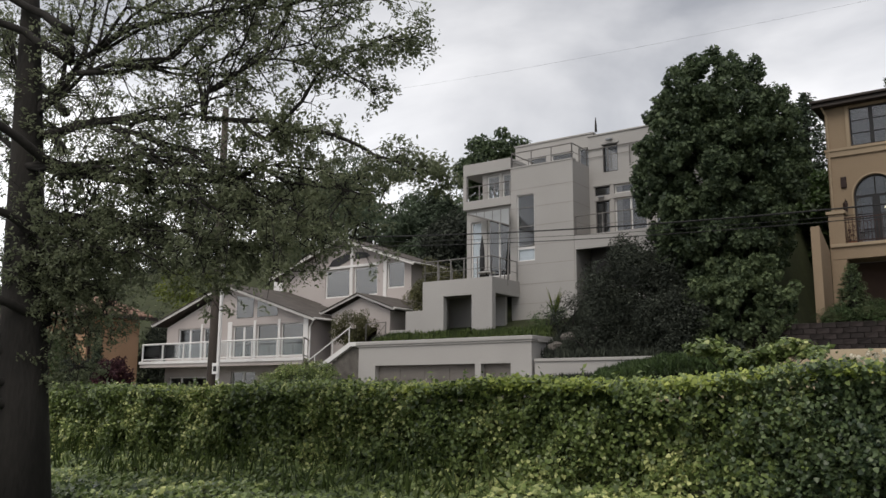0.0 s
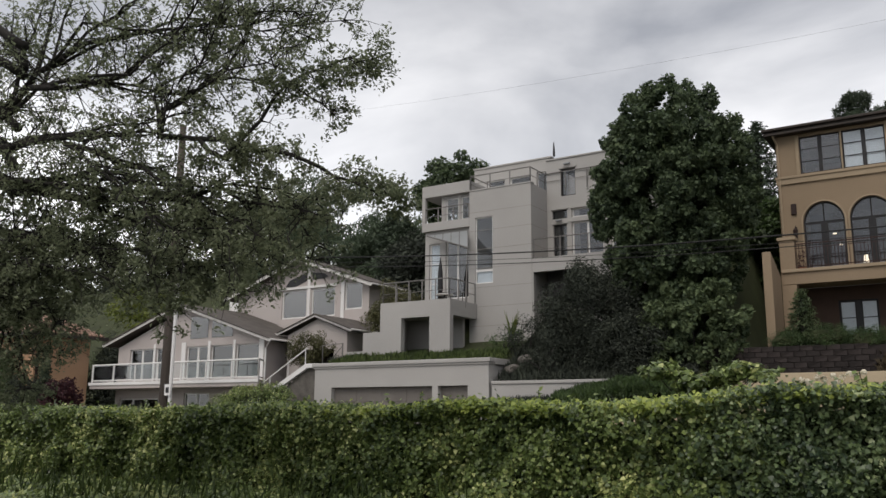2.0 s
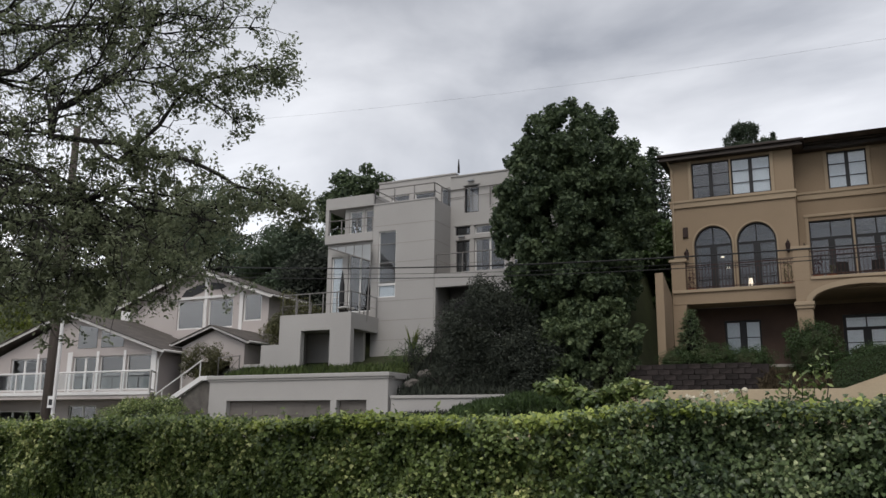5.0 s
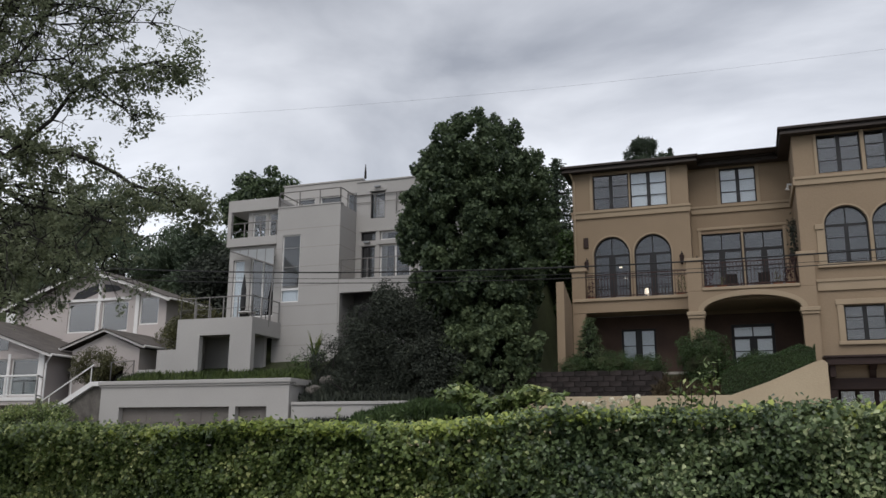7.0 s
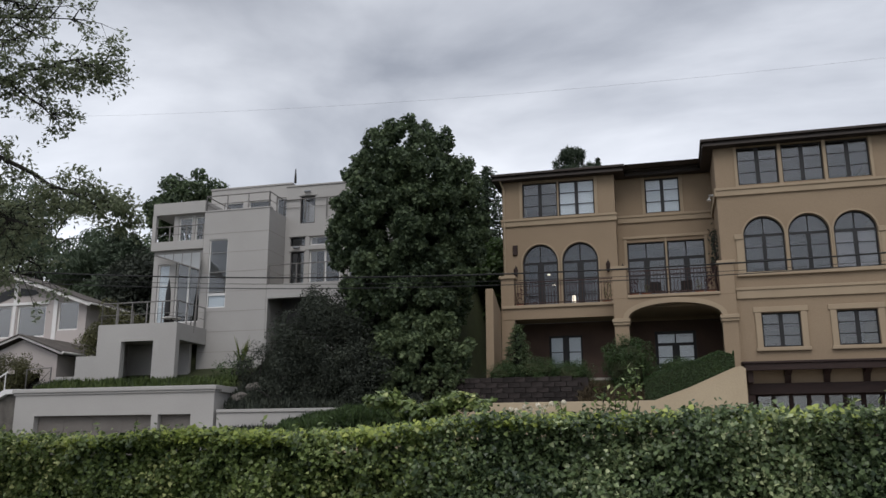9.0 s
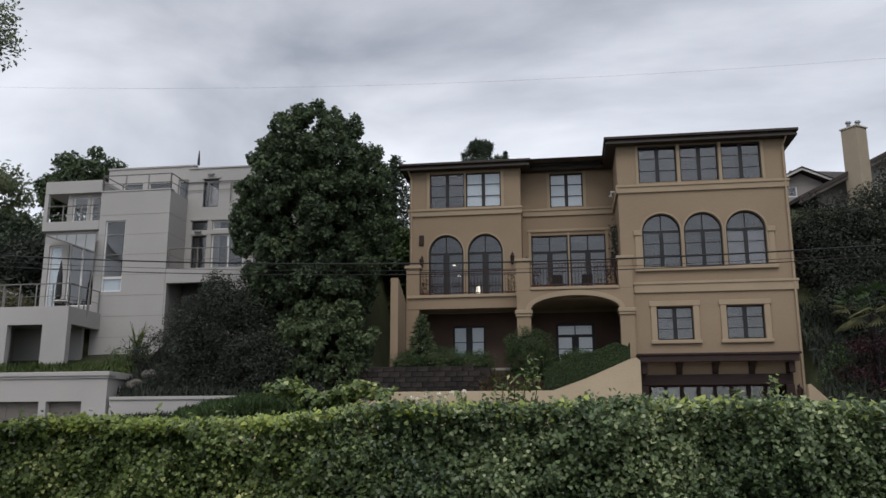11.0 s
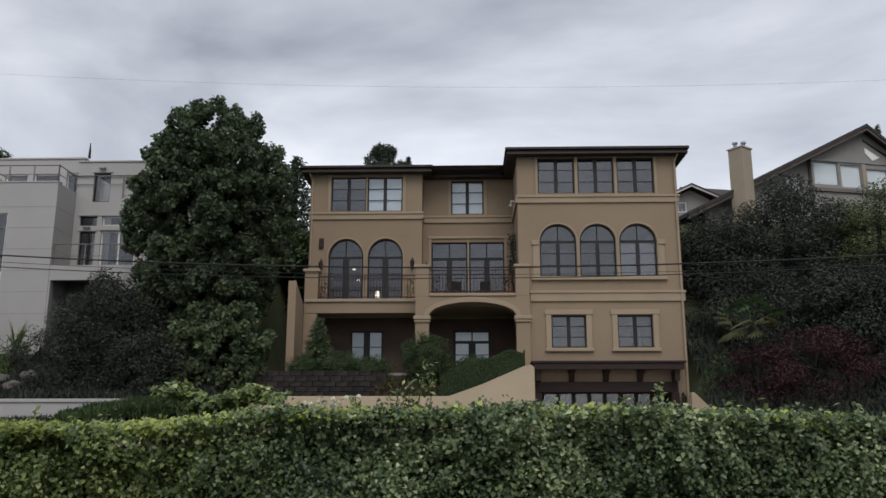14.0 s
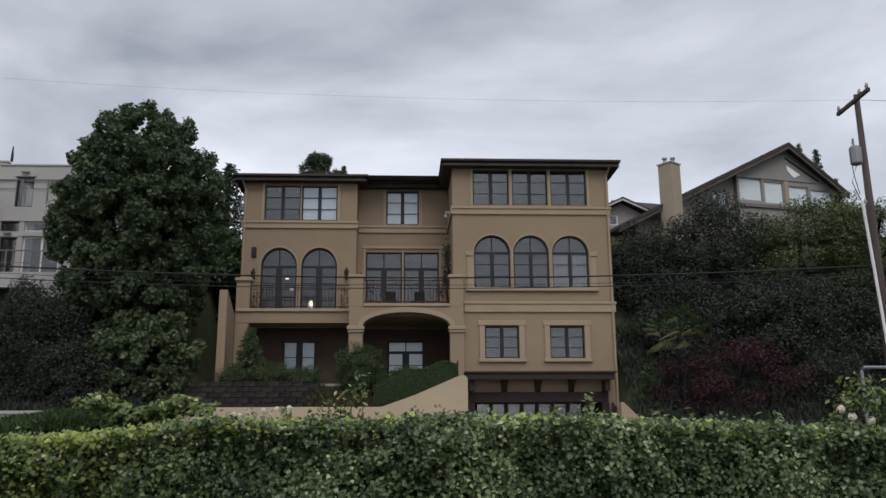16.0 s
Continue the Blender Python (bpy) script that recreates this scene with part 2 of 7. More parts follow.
L_SAPLING = foliage("sapling_leaves", (0.045, 0.070, 0.036), (0.150, 0.195, 0.092), (0.25, 0.30, 0.16), 0.65, 0.36)
L_TOPLIT = foliage("toplit_ivy_leaves", (0.17, 0.23, 0.05), (0.45, 0.51, 0.13), (0.64, 0.66, 0.22), 0.4, 0.4)
L_WILLOW = foliage("hanging_grey_green_leaves", (0.055, 0.080, 0.050), (0.14, 0.185, 0.115), None, 0.5, 0.4)
L_BROWN = foliage("brownish_green_leaves", (0.045, 0.045, 0.020), (0.13, 0.13, 0.055), (0.19, 0.18, 0.08), 0.55, 0.3)
L_TREE = foliage("tree_leaves", (0.105, 0.125, 0.075), (0.245, 0.275, 0.170), (0.34, 0.365, 0.24), 0.42, 0.58)
L_MAPLE = foliage("maple_leaves", (0.028, 0.046, 0.027), (0.110, 0.150, 0.074), (0.20, 0.245, 0.125), 0.65, 0.36)
L_DARK = foliage("dark_shrub_leaves", (0.028, 0.034, 0.028), (0.058, 0.068, 0.050), (0.078, 0.090, 0.062), 0.9, 0.22)
L_MID = foliage("mid_green_leaves", (0.028, 0.052, 0.018), (0.085, 0.135, 0.045), (0.13, 0.19, 0.075), 0.45, 0.32)
L_CONIFER = foliage("conifer_needles", (0.034, 0.052, 0.034), (0.085, 0.115, 0.072), None, 0.6, 0.25)
L_BOX = foliage("clipped_boxwood_leaves", (0.022, 0.042, 0.014), (0.06, 0.105, 0.032), (0.09, 0.145, 0.05), 0.5, 0.22)
L_LAYER = foliage("olive_layered_leaves", (0.040, 0.052, 0.022), (0.120, 0.142, 0.058), (0.18, 0.20, 0.09), 0.6, 0.3)
L_RED = foliage("dark_red_maple_leaves", (0.026, 0.010, 0.014), (0.064, 0.021, 0.027), (0.095, 0.034, 0.040), 0.7, 0.3)
L_YELLOW = foliage("yellow_green_leaves", (0.06, 0.085, 0.012), (0.17, 0.20, 0.035), (0.26, 0.28, 0.06), 0.5, 0.35)
L_GRASS = foliage("grass_blades", (0.028, 0.048, 0.012), (0.085, 0.12, 0.03), (0.15, 0.17, 0.06), 0.6, 0.25)
L_DRY = foliage("dry_grass_blades", (0.045, 0.033, 0.018), (0.11, 0.084, 0.047), None, 0.8, 0.2)
L_FLOWER = foliage("cream_flowers", (0.62, 0.56, 0.44), (0.80, 0.75, 0.64), None, 0.7, 0.3)
L_PINK = foliage("pink_flowers", (0.30, 0.05, 0.07), (0.5, 0.15, 0.16), None, 0.7, 0.3)

# ---- building blocks ----
BASE = {}


def thing(name, base, label="", category="", group="", kind=""):
    """An Empty at the base of a thing; its parts are built in world metres."""
    e = new(name)
    e.empty_display_size = 0.2
    e.location = base
    BASE[e.name] = Vector(base)
    return tagged(e, label, category, group, kind)


def part(name, bm, mat, parent=None, label="", smooth=False):
    """Links a bmesh, built in world metres, as ONE mesh under a thing or under a part."""
    me = bpy.data.meshes.new(name)
    off = BASE.get(parent.name, Vector()) if parent else Vector()
    bmesh.ops.translate(bm, verts=bm.verts, vec=-off)
    bmesh.ops.recalc_face_normals(bm, faces=bm.faces)
    bm.to_mesh(me)
    bm.free()
    if smooth:
        me.polygons.foreach_set("use_smooth", [True] * len(me.polygons))
    me.materials.append(mat)
    ob = new(name, me)
    if parent:
        ob.parent = parent
        BASE[ob.name] = off
    return tagged(ob, label)


def bx(bm, x0, x1, y0, y1, z0, z1, bevel=0.0):
    """Adds a box to bm, with worn edges where a bevel is given."""
    v = [bm.verts.new(p) for p in ((x0, y0, z0), (x1, y0, z0), (x1, y1, z0), (x0, y1, z0), (x0, y0, z1), (x1, y0, z1), (x1, y1, z1), (x0, y1, z1))]
    f = [bm.faces.new([v[i] for i in q]) for q in ((0, 3, 2, 1), (4, 5, 6, 7), (0, 1, 5, 4), (1, 2, 6, 5), (2, 3, 7, 6), (3, 0, 4, 7))]
    if bevel:
        edges = list({e for q in f for e in q.edges})
        bmesh.ops.bevel(bm, geom=edges, offset=bevel, segments=2, affect="EDGES", profile=0.5)
    return v


def block(name, mat, parent, x0, x1, y0, y1, z0, z1, bevel=0.01, label=""):
    bm = bmesh.new()
    bx(bm, x0, x1, y0, y1, z0, z1, bevel)
    return part(name, bm, mat, parent, label)


def prism(bm, pts, axis, a, b):
    """Extrudes a 2D outline along an axis: 'y' takes (x, z), 'x' takes (y, z), 'z' takes (x, y)."""
    def at(p, d):
        return (p[0], d, p[1]) if axis == "y" else (d, p[0], p[1]) if axis == "x" else (p[0], p[1], d)
    lo, hi = [bm.verts.new(at(p, a)) for p in pts], [bm.verts.new(at(p, b)) for p in pts]
    bm.faces.new(lo), bm.faces.new(hi[::-1])
    for i in range(len(pts)):
        j = (i + 1) % len(pts)
        bm.faces.new((lo[i], hi[i], hi[j], lo[j]))


def tube(bm, pts, radii, seg=8):
    """A tapered round limb along a line of points."""
    pts = [Vector(p) for p in pts]
    rings = []
    for i, p in enumerate(pts):
        d = (pts[min(i + 1, len(pts) - 1)] - pts[max(i - 1, 0)]).normalized()
        u = d.cross(Vector((0.31, 0.17, 0.93)) if abs(d.z) < 0.9 else Vector((1, 0, 0))).normalized()
        w = d.cross(u)
        r = radii[i] if hasattr(radii, "__len__") else radii
        rings.append([bm.verts.new(p + (u * math.cos(k * math.tau / seg) + w * math.sin(k * math.tau / seg)) * r) for k in range(seg)])
    for a, b in zip(rings, rings[1:]):
        for k in range(seg):
            bm.faces.new((a[k], a[(k + 1) % seg], b[(k + 1) % seg], b[k]))
    bm.faces.new(rings[0][::-1]), bm.faces.new(rings[-1])


def rod(name, mat, parent, pts, r, seg=6, label=""):
    bm = bmesh.new()
    tube(bm, pts, r, seg)
    return part(name, bm, mat, parent, label)


def wall_x(name, mat, parent, x0, x1, z0, z1, y0, y1, holes=(), label=""):
    """A wall along x from y0 (front) to y1, with openings (xa, xb, za, zb[, spring]): with a spring height the top is an arch."""
    bm = bmesh.new()
    xs = sorted({x0, x1, *[h[0] for h in holes], *[h[1] for h in holes]})
    zs = sorted({z0, z1, *[h[2] for h in holes], *[h[3] for h in holes]})
    solid = {}
    for i in range(len(xs) - 1):
        for k in range(len(zs) - 1):
            cx, cz = (xs[i] + xs[i + 1]) / 2, (zs[k] + zs[k + 1]) / 2
            solid[i, k] = not any(h[0] < cx < h[1] and h[2] < cz < h[3] for h in holes)
    def quad(*p):
        bm.faces.new([bm.verts.new(q) for q in p])
    for (i, k), s in solid.items():
        if not s:
            continue
        a, b, c, d = xs[i], xs[i + 1], zs[k], zs[k + 1]
        quad((a, y0, c), (b, y0, c), (b, y0, d), (a, y0, d))
        quad((a, y1, c), (a, y1, d), (b, y1, d), (b, y1, c))
        if not solid.get((i - 1, k)):
            quad((a, y0, c), (a, y0, d), (a, y1, d), (a, y1, c))
        if not solid.get((i + 1, k)):
            quad((b, y0, c), (b, y1, c), (b, y1, d), (b, y0, d))
        if not solid.get((i, k - 1)):
            quad((a, y0, c), (a, y1, c), (b, y1, c), (b, y0, c))
        if not solid.get((i, k + 1)):
            quad((a, y0, d), (b, y0, d), (b, y1, d), (a, y1, d))
    for h in holes:
        if len(h) < 5:
            continue
        xa, xb, za, zb, sp = h
        n = 20
        arc = [((xa + xb) / 2 - (xb - xa) / 2 * math.cos(math.pi * j / n), sp + (zb - sp) * math.sin(math.pi * j / n)) for j in range(n + 1)]
        for (px, pz), (qx, qz) in zip(arc, arc[1:]):
            quad((px, y0, pz), (qx, y0, qz), (qx, y0, zb), (px, y0, zb))
            quad((px, y1, pz), (px, y1, zb), (qx, y1, zb), (qx, y1, qz))
            quad((px, y0, pz), (px, y1, pz), (qx, y1, qz), (qx, y0, qz))
    bmesh.ops.remove_doubles(bm, verts=bm.verts, dist=0.0005)
    return part(name, bm, mat, parent, label)


def arch_band(bm, xa, xb, sp, top, width, y0, y1, n=20):
    """A raised band round the arched head of an opening."""
    cx, rx, rz = (xa + xb) / 2, (xb - xa) / 2, top - sp
    ring = []
    for j in range(n + 1):
        c, s = math.cos(math.pi * j / n), math.sin(math.pi * j / n)
        ring.append([(cx - rx * c, y0, sp + rz * s), (cx - (rx + width) * c, y0, sp + (rz + width) * s), (cx - (rx + width) * c, y1, sp + (rz + width) * s), (cx - rx * c, y1, sp + rz * s)])
    vs = [[bm.verts.new(p) for p in r] for r in ring]
    for a, b in zip(vs, vs[1:]):
        for k in range(4):
            bm.faces.new((a[k], a[(k + 1) % 4], b[(k + 1) % 4], b[k]))
    bm.faces.new(vs[0]), bm.faces.new(vs[-1][::-1])


def window(parent, x0, x1, z0, z1, y, rows=3, leaves=2, fw=0.06, frame_mat=None, spring=None, heavy=0.05, name="window", transom=None, blind=None, pane_mat=None):
    """A window set at depth y: frame with mullion and glazing bars as one part, and each pane of glass under it."""
    fm = frame_mat or M_FRAME
    bm = bmesh.new()
    top = spring if spring is not None else z1
    bx(bm, x0, x0 + fw, y, y + 0.07, z0, top)
    bx(bm, x1 - fw, x1, y, y + 0.07, z0, top)
    bx(bm, x0 + fw, x1 - fw, y, y + 0.07, z0, z0 + fw)
    if spring is None:
        bx(bm, x0 + fw, x1 - fw, y, y + 0.07, z1 - fw, z1)
    else:
        arch_band(bm, x0 + fw, x1 - fw, spring, z1 - fw, fw, y, y + 0.07)
        bx(bm, x0 + fw, x1 - fw, y + 0.004, y + 0.066, spring - 0.05, spring + 0.05)
    if transom:
        bx(bm, x0 + fw, x1 - fw, y + 0.004, y + 0.066, transom - 0.06, transom + 0.06)
    w = (x1 - x0) / leaves
    fr = part(name, bm, fm, parent)
    for i in range(1, leaves):
        cx = x0 + w * i
        block("mullion", fm, fr, cx - heavy * 1.5, cx + heavy * 1.5, y + 0.002, y + 0.068, z0 + fw, (transom or top) - 0.05, 0)
        if transom or spring:
            block("glazing_bar", fm, fr, cx - 0.025, cx + 0.025, y + 0.01, y + 0.06, (transom or top) + 0.05, z1 - fw, 0)
    ztop = transom if transom else top
    for k in range(1, rows):
        zz = z0 + (ztop - z0) * k / rows
        for i in range(leaves):
            block("glazing_bar", fm, fr, x0 + w * i + heavy, x0 + w * (i + 1) - heavy, y + 0.02, y + 0.05, zz - 0.016, zz + 0.016, 0)
    for i in range(leaves):
        bm = bmesh.new()
        xa, xb = x0 + w * i + 0.02, x0 + w * (i + 1) - 0.02
        if spring is None:
            bx(bm, xa, xb, y + 0.03, y + 0.04, z0 + 0.02, z1 - 0.02)
        else:
            cx, rx, n = (x0 + x1) / 2, (x1 - x0) / 2 - 0.02, 8
            pts = [(xa, z0 + 0.02), (xb, z0 + 0.02)]
            for j in range(n + 1):
                px = xb + (xa - xb) * j / n
                pts.append((px, spring + (z1 - 0.02 - spring) * math.sqrt(max(0.0, 1 - ((px - cx) / rx) ** 2))))
            clean = [pts[0]]
            for p in pts[1:]:
                if abs(p[0] - clean[-1][0]) + abs(p[1] - clean[-1][1]) > 1e-4:
                    clean.append(p)
            prism(bm, clean, "y", y + 0.03, y + 0.04)
        part("pane", bm, pane_mat or M_GLASS, fr).visible_shadow = False
    if blind:
        block("blind", blind, fr, x0 + 0.05, x1 - 0.05, y + 0.072, y + 0.085, z0 + 0.05, (spring or z1) - 0.05, 0)
    return fr


def leaf_cloud(name, pts, nrm, size, mat, parent=None, shape="oval", spread=0.6, label="", seed=1, droop=0.0, aspect=0.5, kind=""):
    """Many single leaves at the points given, each folded along its midrib and turned about nrm."""
    rng = np.random.default_rng(seed)
    pts, nrm = np.asarray(pts, float), np.asarray(nrm, float)
    n = len(pts)
    nn = nrm + rng.normal(0, spread, (n, 3))
    nn /= np.linalg.norm(nn, axis=1, keepdims=True) + 1e-9
    t = rng.normal(0, 1, (n, 3))
    t[:, 2] -= droop
    t -= nn * (t * nn).sum(1, keepdims=True)
    t /= np.linalg.norm(t, axis=1, keepdims=True) + 1e-9
    s = np.cross(nn, t)
    sz = size * rng.uniform(0.6, 1.35, (n, 1))
    if shape == "oval":
        out = [(0, 0, 0), (0.45, aspect * 0.5, 0.1), (1, 0, 0), (0.45, -aspect * 0.5, 0.1)]
        tris = [(0, 1, 2), (0, 2, 3)]
    elif shape == "ivy":
        out = [(0, 0, 0), (0.15, 0.5, 0.08), (0.55, 0.36, 0.06), (1, 0, -0.06), (0.55, -0.36, 0.06), (0.15, -0.5, 0.08)]
        tris = [(0, 1, 2), (0, 2, 3), (0, 3, 4), (0, 4, 5)]
    else:
        out = [(0, 0, 0), (0.2, 0.58, 0.06), (0.42, 0.2, 0.02), (0.72, 0.42, 0.02), (1, 0, -0.1), (0.72, -0.42, 0.02), (0.42, -0.2, 0.02), (0.2, -0.58, 0.06)]
        tris = [(0, 1, 2), (0, 2, 6), (2, 3, 4), (2, 4, 6), (4, 5, 6), (0, 6, 7)]
    k = len(out)
    v = np.empty((n, k, 3))
    for i, (a, b, c) in enumerate(out):
        v[:, i] = pts + sz * ((a - 0.4) * t + b * s + c * nn)
    off = np.array(BASE.get(parent.name, Vector())) if parent else np.zeros(3)
    v = (v - off).reshape(-1, 3)
    f = (np.array(tris)[None] + (np.arange(n) * k)[:, None, None]).reshape(-1)
    me = bpy.data.meshes.new(name)
    me.vertices.add(len(v))
    me.vertices.foreach_set("co", v.ravel())
    me.loops.add(len(f))
    me.loops.foreach_set("vertex_index", f.astype(np.int32))
    me.polygons.add(len(f) // 3)
    me.polygons.foreach_set("loop_start", np.arange(0, len(f), 3, dtype=np.int32))
    me.update(calc_edges=True)
    me.materials.append(mat)
    ob = new(name, me)
    if parent:
        ob.parent = parent
        BASE[ob.name] = Vector(off)
    return tagged(ob, label, kind=kind)


def clump_points(clumps, per, rng, shell=0.55, flat=0.85):
    """Leaf places and outward directions in soft balls (x, y, z, r): most leaves near the skin."""
    P, N = [], []
    for x, y, z, r in clumps:
        m = max(6, int(per * r * r))
        d = rng.normal(0, 1, (m, 3))
        d /= np.linalg.norm(d, axis=1, keepdims=True)
        rad = r * rng.uniform(shell, 1.05, (m, 1)) ** 0.7
        p = d * rad
        p[:, 2] *= flat
        P.append(p + (x, y, z))
        N.append(d * 0.7 + (0, 0, 0.6))
    return np.concatenate(P), np.concatenate(N)


def crown_clumps(centre, radii, n, r, rng, power=0.5, profile=None):
    """Clumps over an ellipsoid, uneven, so that the outline has lobes and gaps."""
    out = []
    while len(out) < n:
        d = rng.normal(0, 1, 3)
        d /= np.linalg.norm(d)
        q = d * rng.uniform(0.25, 1.0) ** power
        if profile and abs(q[0]) > profile(q[2]):
            continue
        out.append((centre[0] + q[0] * radii[0], centre[1] + q[1] * radii[1], centre[2] + q[2] * radii[2], r * rng.uniform(0.6, 1.3)))
    return out


def tree(name, base, height, radii, centre_z, n, clump_r, per, leaf, mat, label, seed, shape="oval", trunk_r=0.25, limbs=9, lean=(0, 0), flat=0.8, shell=0.5, spread=0.6, group="", droop=0.0, profile=None, aspect=0.5, category="tree"):
    """A tree: a tapered trunk with limbs that reach into a crown of leaf clumps."""
    rng = np.random.default_rng(seed)
    t = thing(name, base, label, category, group)
    x, y, z = base
    c = (x + lean[0], y + lean[1], centre_z)
    cl = crown_clumps(c, radii, n, clump_r, rng, profile=profile)
    bm = bmesh.new()
    top = (c[0], c[1], min(z + height * 0.86, centre_z + radii[2] * 0.6))
    tube(bm, [(x, y, z - 0.2), (x + lean[0] * 0.3, y + lean[1] * 0.3, z + (top[2] - z) * 0.4), top], [trunk_r * 1.2, trunk_r * 0.8, trunk_r * 0.15], 9)
    for i in range(limbs):
        e = cl[int(rng.integers(len(cl)))]
        s = z + (top[2] - z) * rng.uniform(0.2, 0.75)
        f = (s - z) / max(top[2] - z, 0.01)
        p0 = Vector((x + lean[0] * f, y + lean[1] * f, s))
        p1 = Vector(e[:3])
        mid = p0.lerp(p1, 0.5) + Vector((0, 0, 0.12 * (p1 - p0).length))
        bl = bmesh.new()
        tube(bl, [p0, mid, p1], [trunk_r * 0.45, trunk_r * 0.25, trunk_r * 0.06], 6)
        part("limb", bl, M_BARK, t, smooth=True)
    part("trunk", bm, M_BARK, t, smooth=True)
    P, N = clump_points(cl, per, rng, shell, flat)
    leaf_cloud("crown", P, N, leaf, mat, t, shape, spread, seed=seed, droop=droop, aspect=aspect)
    return t


def shrub(name, base, radii, n, clump_r, per, leaf, mat, label, seed, shape="oval", spread=0.6, stems=5, category="shrub", flat=0.85, aspect=0.5, droop=0.0, core=0.0):
    """A bush: several stems from the base and leaf clumps over a low dome."""
    rng = np.random.default_rng(seed)
    t = thing(name, base, label, category)
    x, y, z = base
    cl = [c for c in crown_clumps((x, y, z + radii[2] * 0.5), (radii[0], radii[1], radii[2] * 0.55), n, clump_r, rng)]
    bm = bmesh.new()
    for i in range(stems):
        e = cl[int(rng.integers(len(cl)))]
        p1 = Vector(e[:3])
        p0 = Vector((x + rng.uniform(-0.15, 0.15), y + rng.uniform(-0.15, 0.15), z - 0.1))
        tube(bm, [p0, p0.lerp(p1, 0.5) + Vector((0, 0, 0.1)), p1], [0.05, 0.035, 0.01], 5)
    part("stem", bm, M_BARK, t)
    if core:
        # opaque dark core stands in for the shaded depth between leaves
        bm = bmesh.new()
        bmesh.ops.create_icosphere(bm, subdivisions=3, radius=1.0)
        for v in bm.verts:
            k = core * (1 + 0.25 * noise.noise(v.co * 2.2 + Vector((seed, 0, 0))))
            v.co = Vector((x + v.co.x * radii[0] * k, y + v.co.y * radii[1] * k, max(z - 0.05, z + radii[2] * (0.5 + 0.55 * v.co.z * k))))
        part("shade_core", bm, M_SOIL, t)
    P, N = clump_points(cl, per, rng, 0.5, flat)
    keep = P[:, 2] > z - 0.02
    leaf_cloud("foliage", P[keep], N[keep], leaf, mat, t, shape, spread, seed=seed, aspect=aspect, droop=droop)
    return t


# ---- ground, road and bank ----
def road_z(x):
    return 1.35 + 0.028 * max(-40.0, min(20.0, x))


def ground_z(x, y):
    r = road_z(x)
    if y < 10.8:
        return 0.0
    if y < 12.6:
        return r * (y - 10.8) / 1.8
    if y < 31.2:
        return r
    if x < -28:
        z = r if y < 37 else r + 0.75 * (y - 37)
    elif x < -17.7:
        z = r if y < 32.4 else 3.6 + 0.5 * (y - 32.4)
    elif x < -9.2:
        z = 2.9 + 0.62 * (y - 31.2)
    elif x < 2.2:
        z = 2.3 if y < 32.75 else 4.0 + 0.1 * (y - 32.75)
    elif x < 9.0:
        z = r
    else:
        z = r + 0.5 + 0.9 * (y - 31.2)
    over = max(0.0, y - 44)
    cap = 12.5 + 0.17 * over
    return min(z, cap) + 0.12 * noise.noise((x * 0.4, y * 0.4, 0))


def axis(lo, a, b, hi, step):
    pts = list(np.arange(a, b, step))
    d, q, left = step, a, []
    while q > lo:
        d *= 1.35
        q -= d
        left.append(max(q, lo))
    d, q, right = step, b, []
    while q < hi:
        right.append(min(q, hi))
        d *= 1.35
        q += d
    return left[::-1] + pts + right + [hi]


gx, gy = axis(-1800, -62, 32, 1800, 0.8), axis(-1800, 9, 62, 1800, 0.5)
bm = bmesh.new()
rowsv = [[bm.verts.new((x, y, ground_z(x, y))) for x in gx] for y in gy]
for j in range(len(gy) - 1):
    for i in range(len(gx) - 1):
        bm.faces.new((rowsv[j][i], rowsv[j][i + 1], rowsv[j + 1][i + 1], rowsv[j + 1][i]))
ground = part("ground", bm, M_SOIL, None, smooth=True)
tagged(ground, "dark soil and undergrowth on a sloping hillside", "ground", kind="structure")

bm = bmesh.new()
xs = [-1500, -400, -120] + list(range(-60, 41, 4)) + [120, 400, 1500]
a = [bm.verts.new((x, 12.8, road_z(x) + 0.03)) for x in xs]
b = [bm.verts.new((x, 27.4, road_z(x) + 0.03)) for x in xs]
for i in range(len(xs) - 1):
    bm.faces.new((a[i], a[i + 1], b[i + 1], b[i]))
road = part("road", bm, M_ASPHALT)
tagged(road, "worn dark grey asphalt road behind the ivy hedge", "road", kind="structure")
bm = bmesh.new()
for i in range(len(xs) - 1):
    v = bx(bm, xs[i], xs[i + 1], 27.4, 29.6, -2.0, 0)
    for k, q in enumerate(v):
        q.co.z = road_z(q.co.x) + (0.16 if k > 3 else -0.3)
pave = part("pavement", bm, M_CONCRETE)
tagged(pave, "pale concrete pavement with a raised kerb", "pavement", kind="structure")


# ---- the tan three-storey house ----
def lantern(parent_label, x, y, z):
    t = thing("wall_lantern", (x, y, z), parent_label, "wall lamp", "wall lanterns")
    block("backplate", M_IRON, t, x - 0.05, x + 0.05, y - 0.03, y, z, z + 0.28)
    bm = bmesh.new()
    tube(bm, [(x, y - 0.02, z + 0.24), (x, y - 0.12, z + 0.32), (x, y - 0.17, z + 0.22)], 0.015, 6)
    part("arm", bm, M_IRON, t)
    bm = bmesh.new()
    tube(bm, [(x, y - 0.17, z - 0.25), (x, y - 0.17, z - 0.18), (x, y - 0.17, z + 0.12), (x, y - 0.17, z + 0.22)], [0.03, 0.075, 0.11, 0.03], 6)
    part("lantern", bm, M_DARKWOOD, t)
    return t


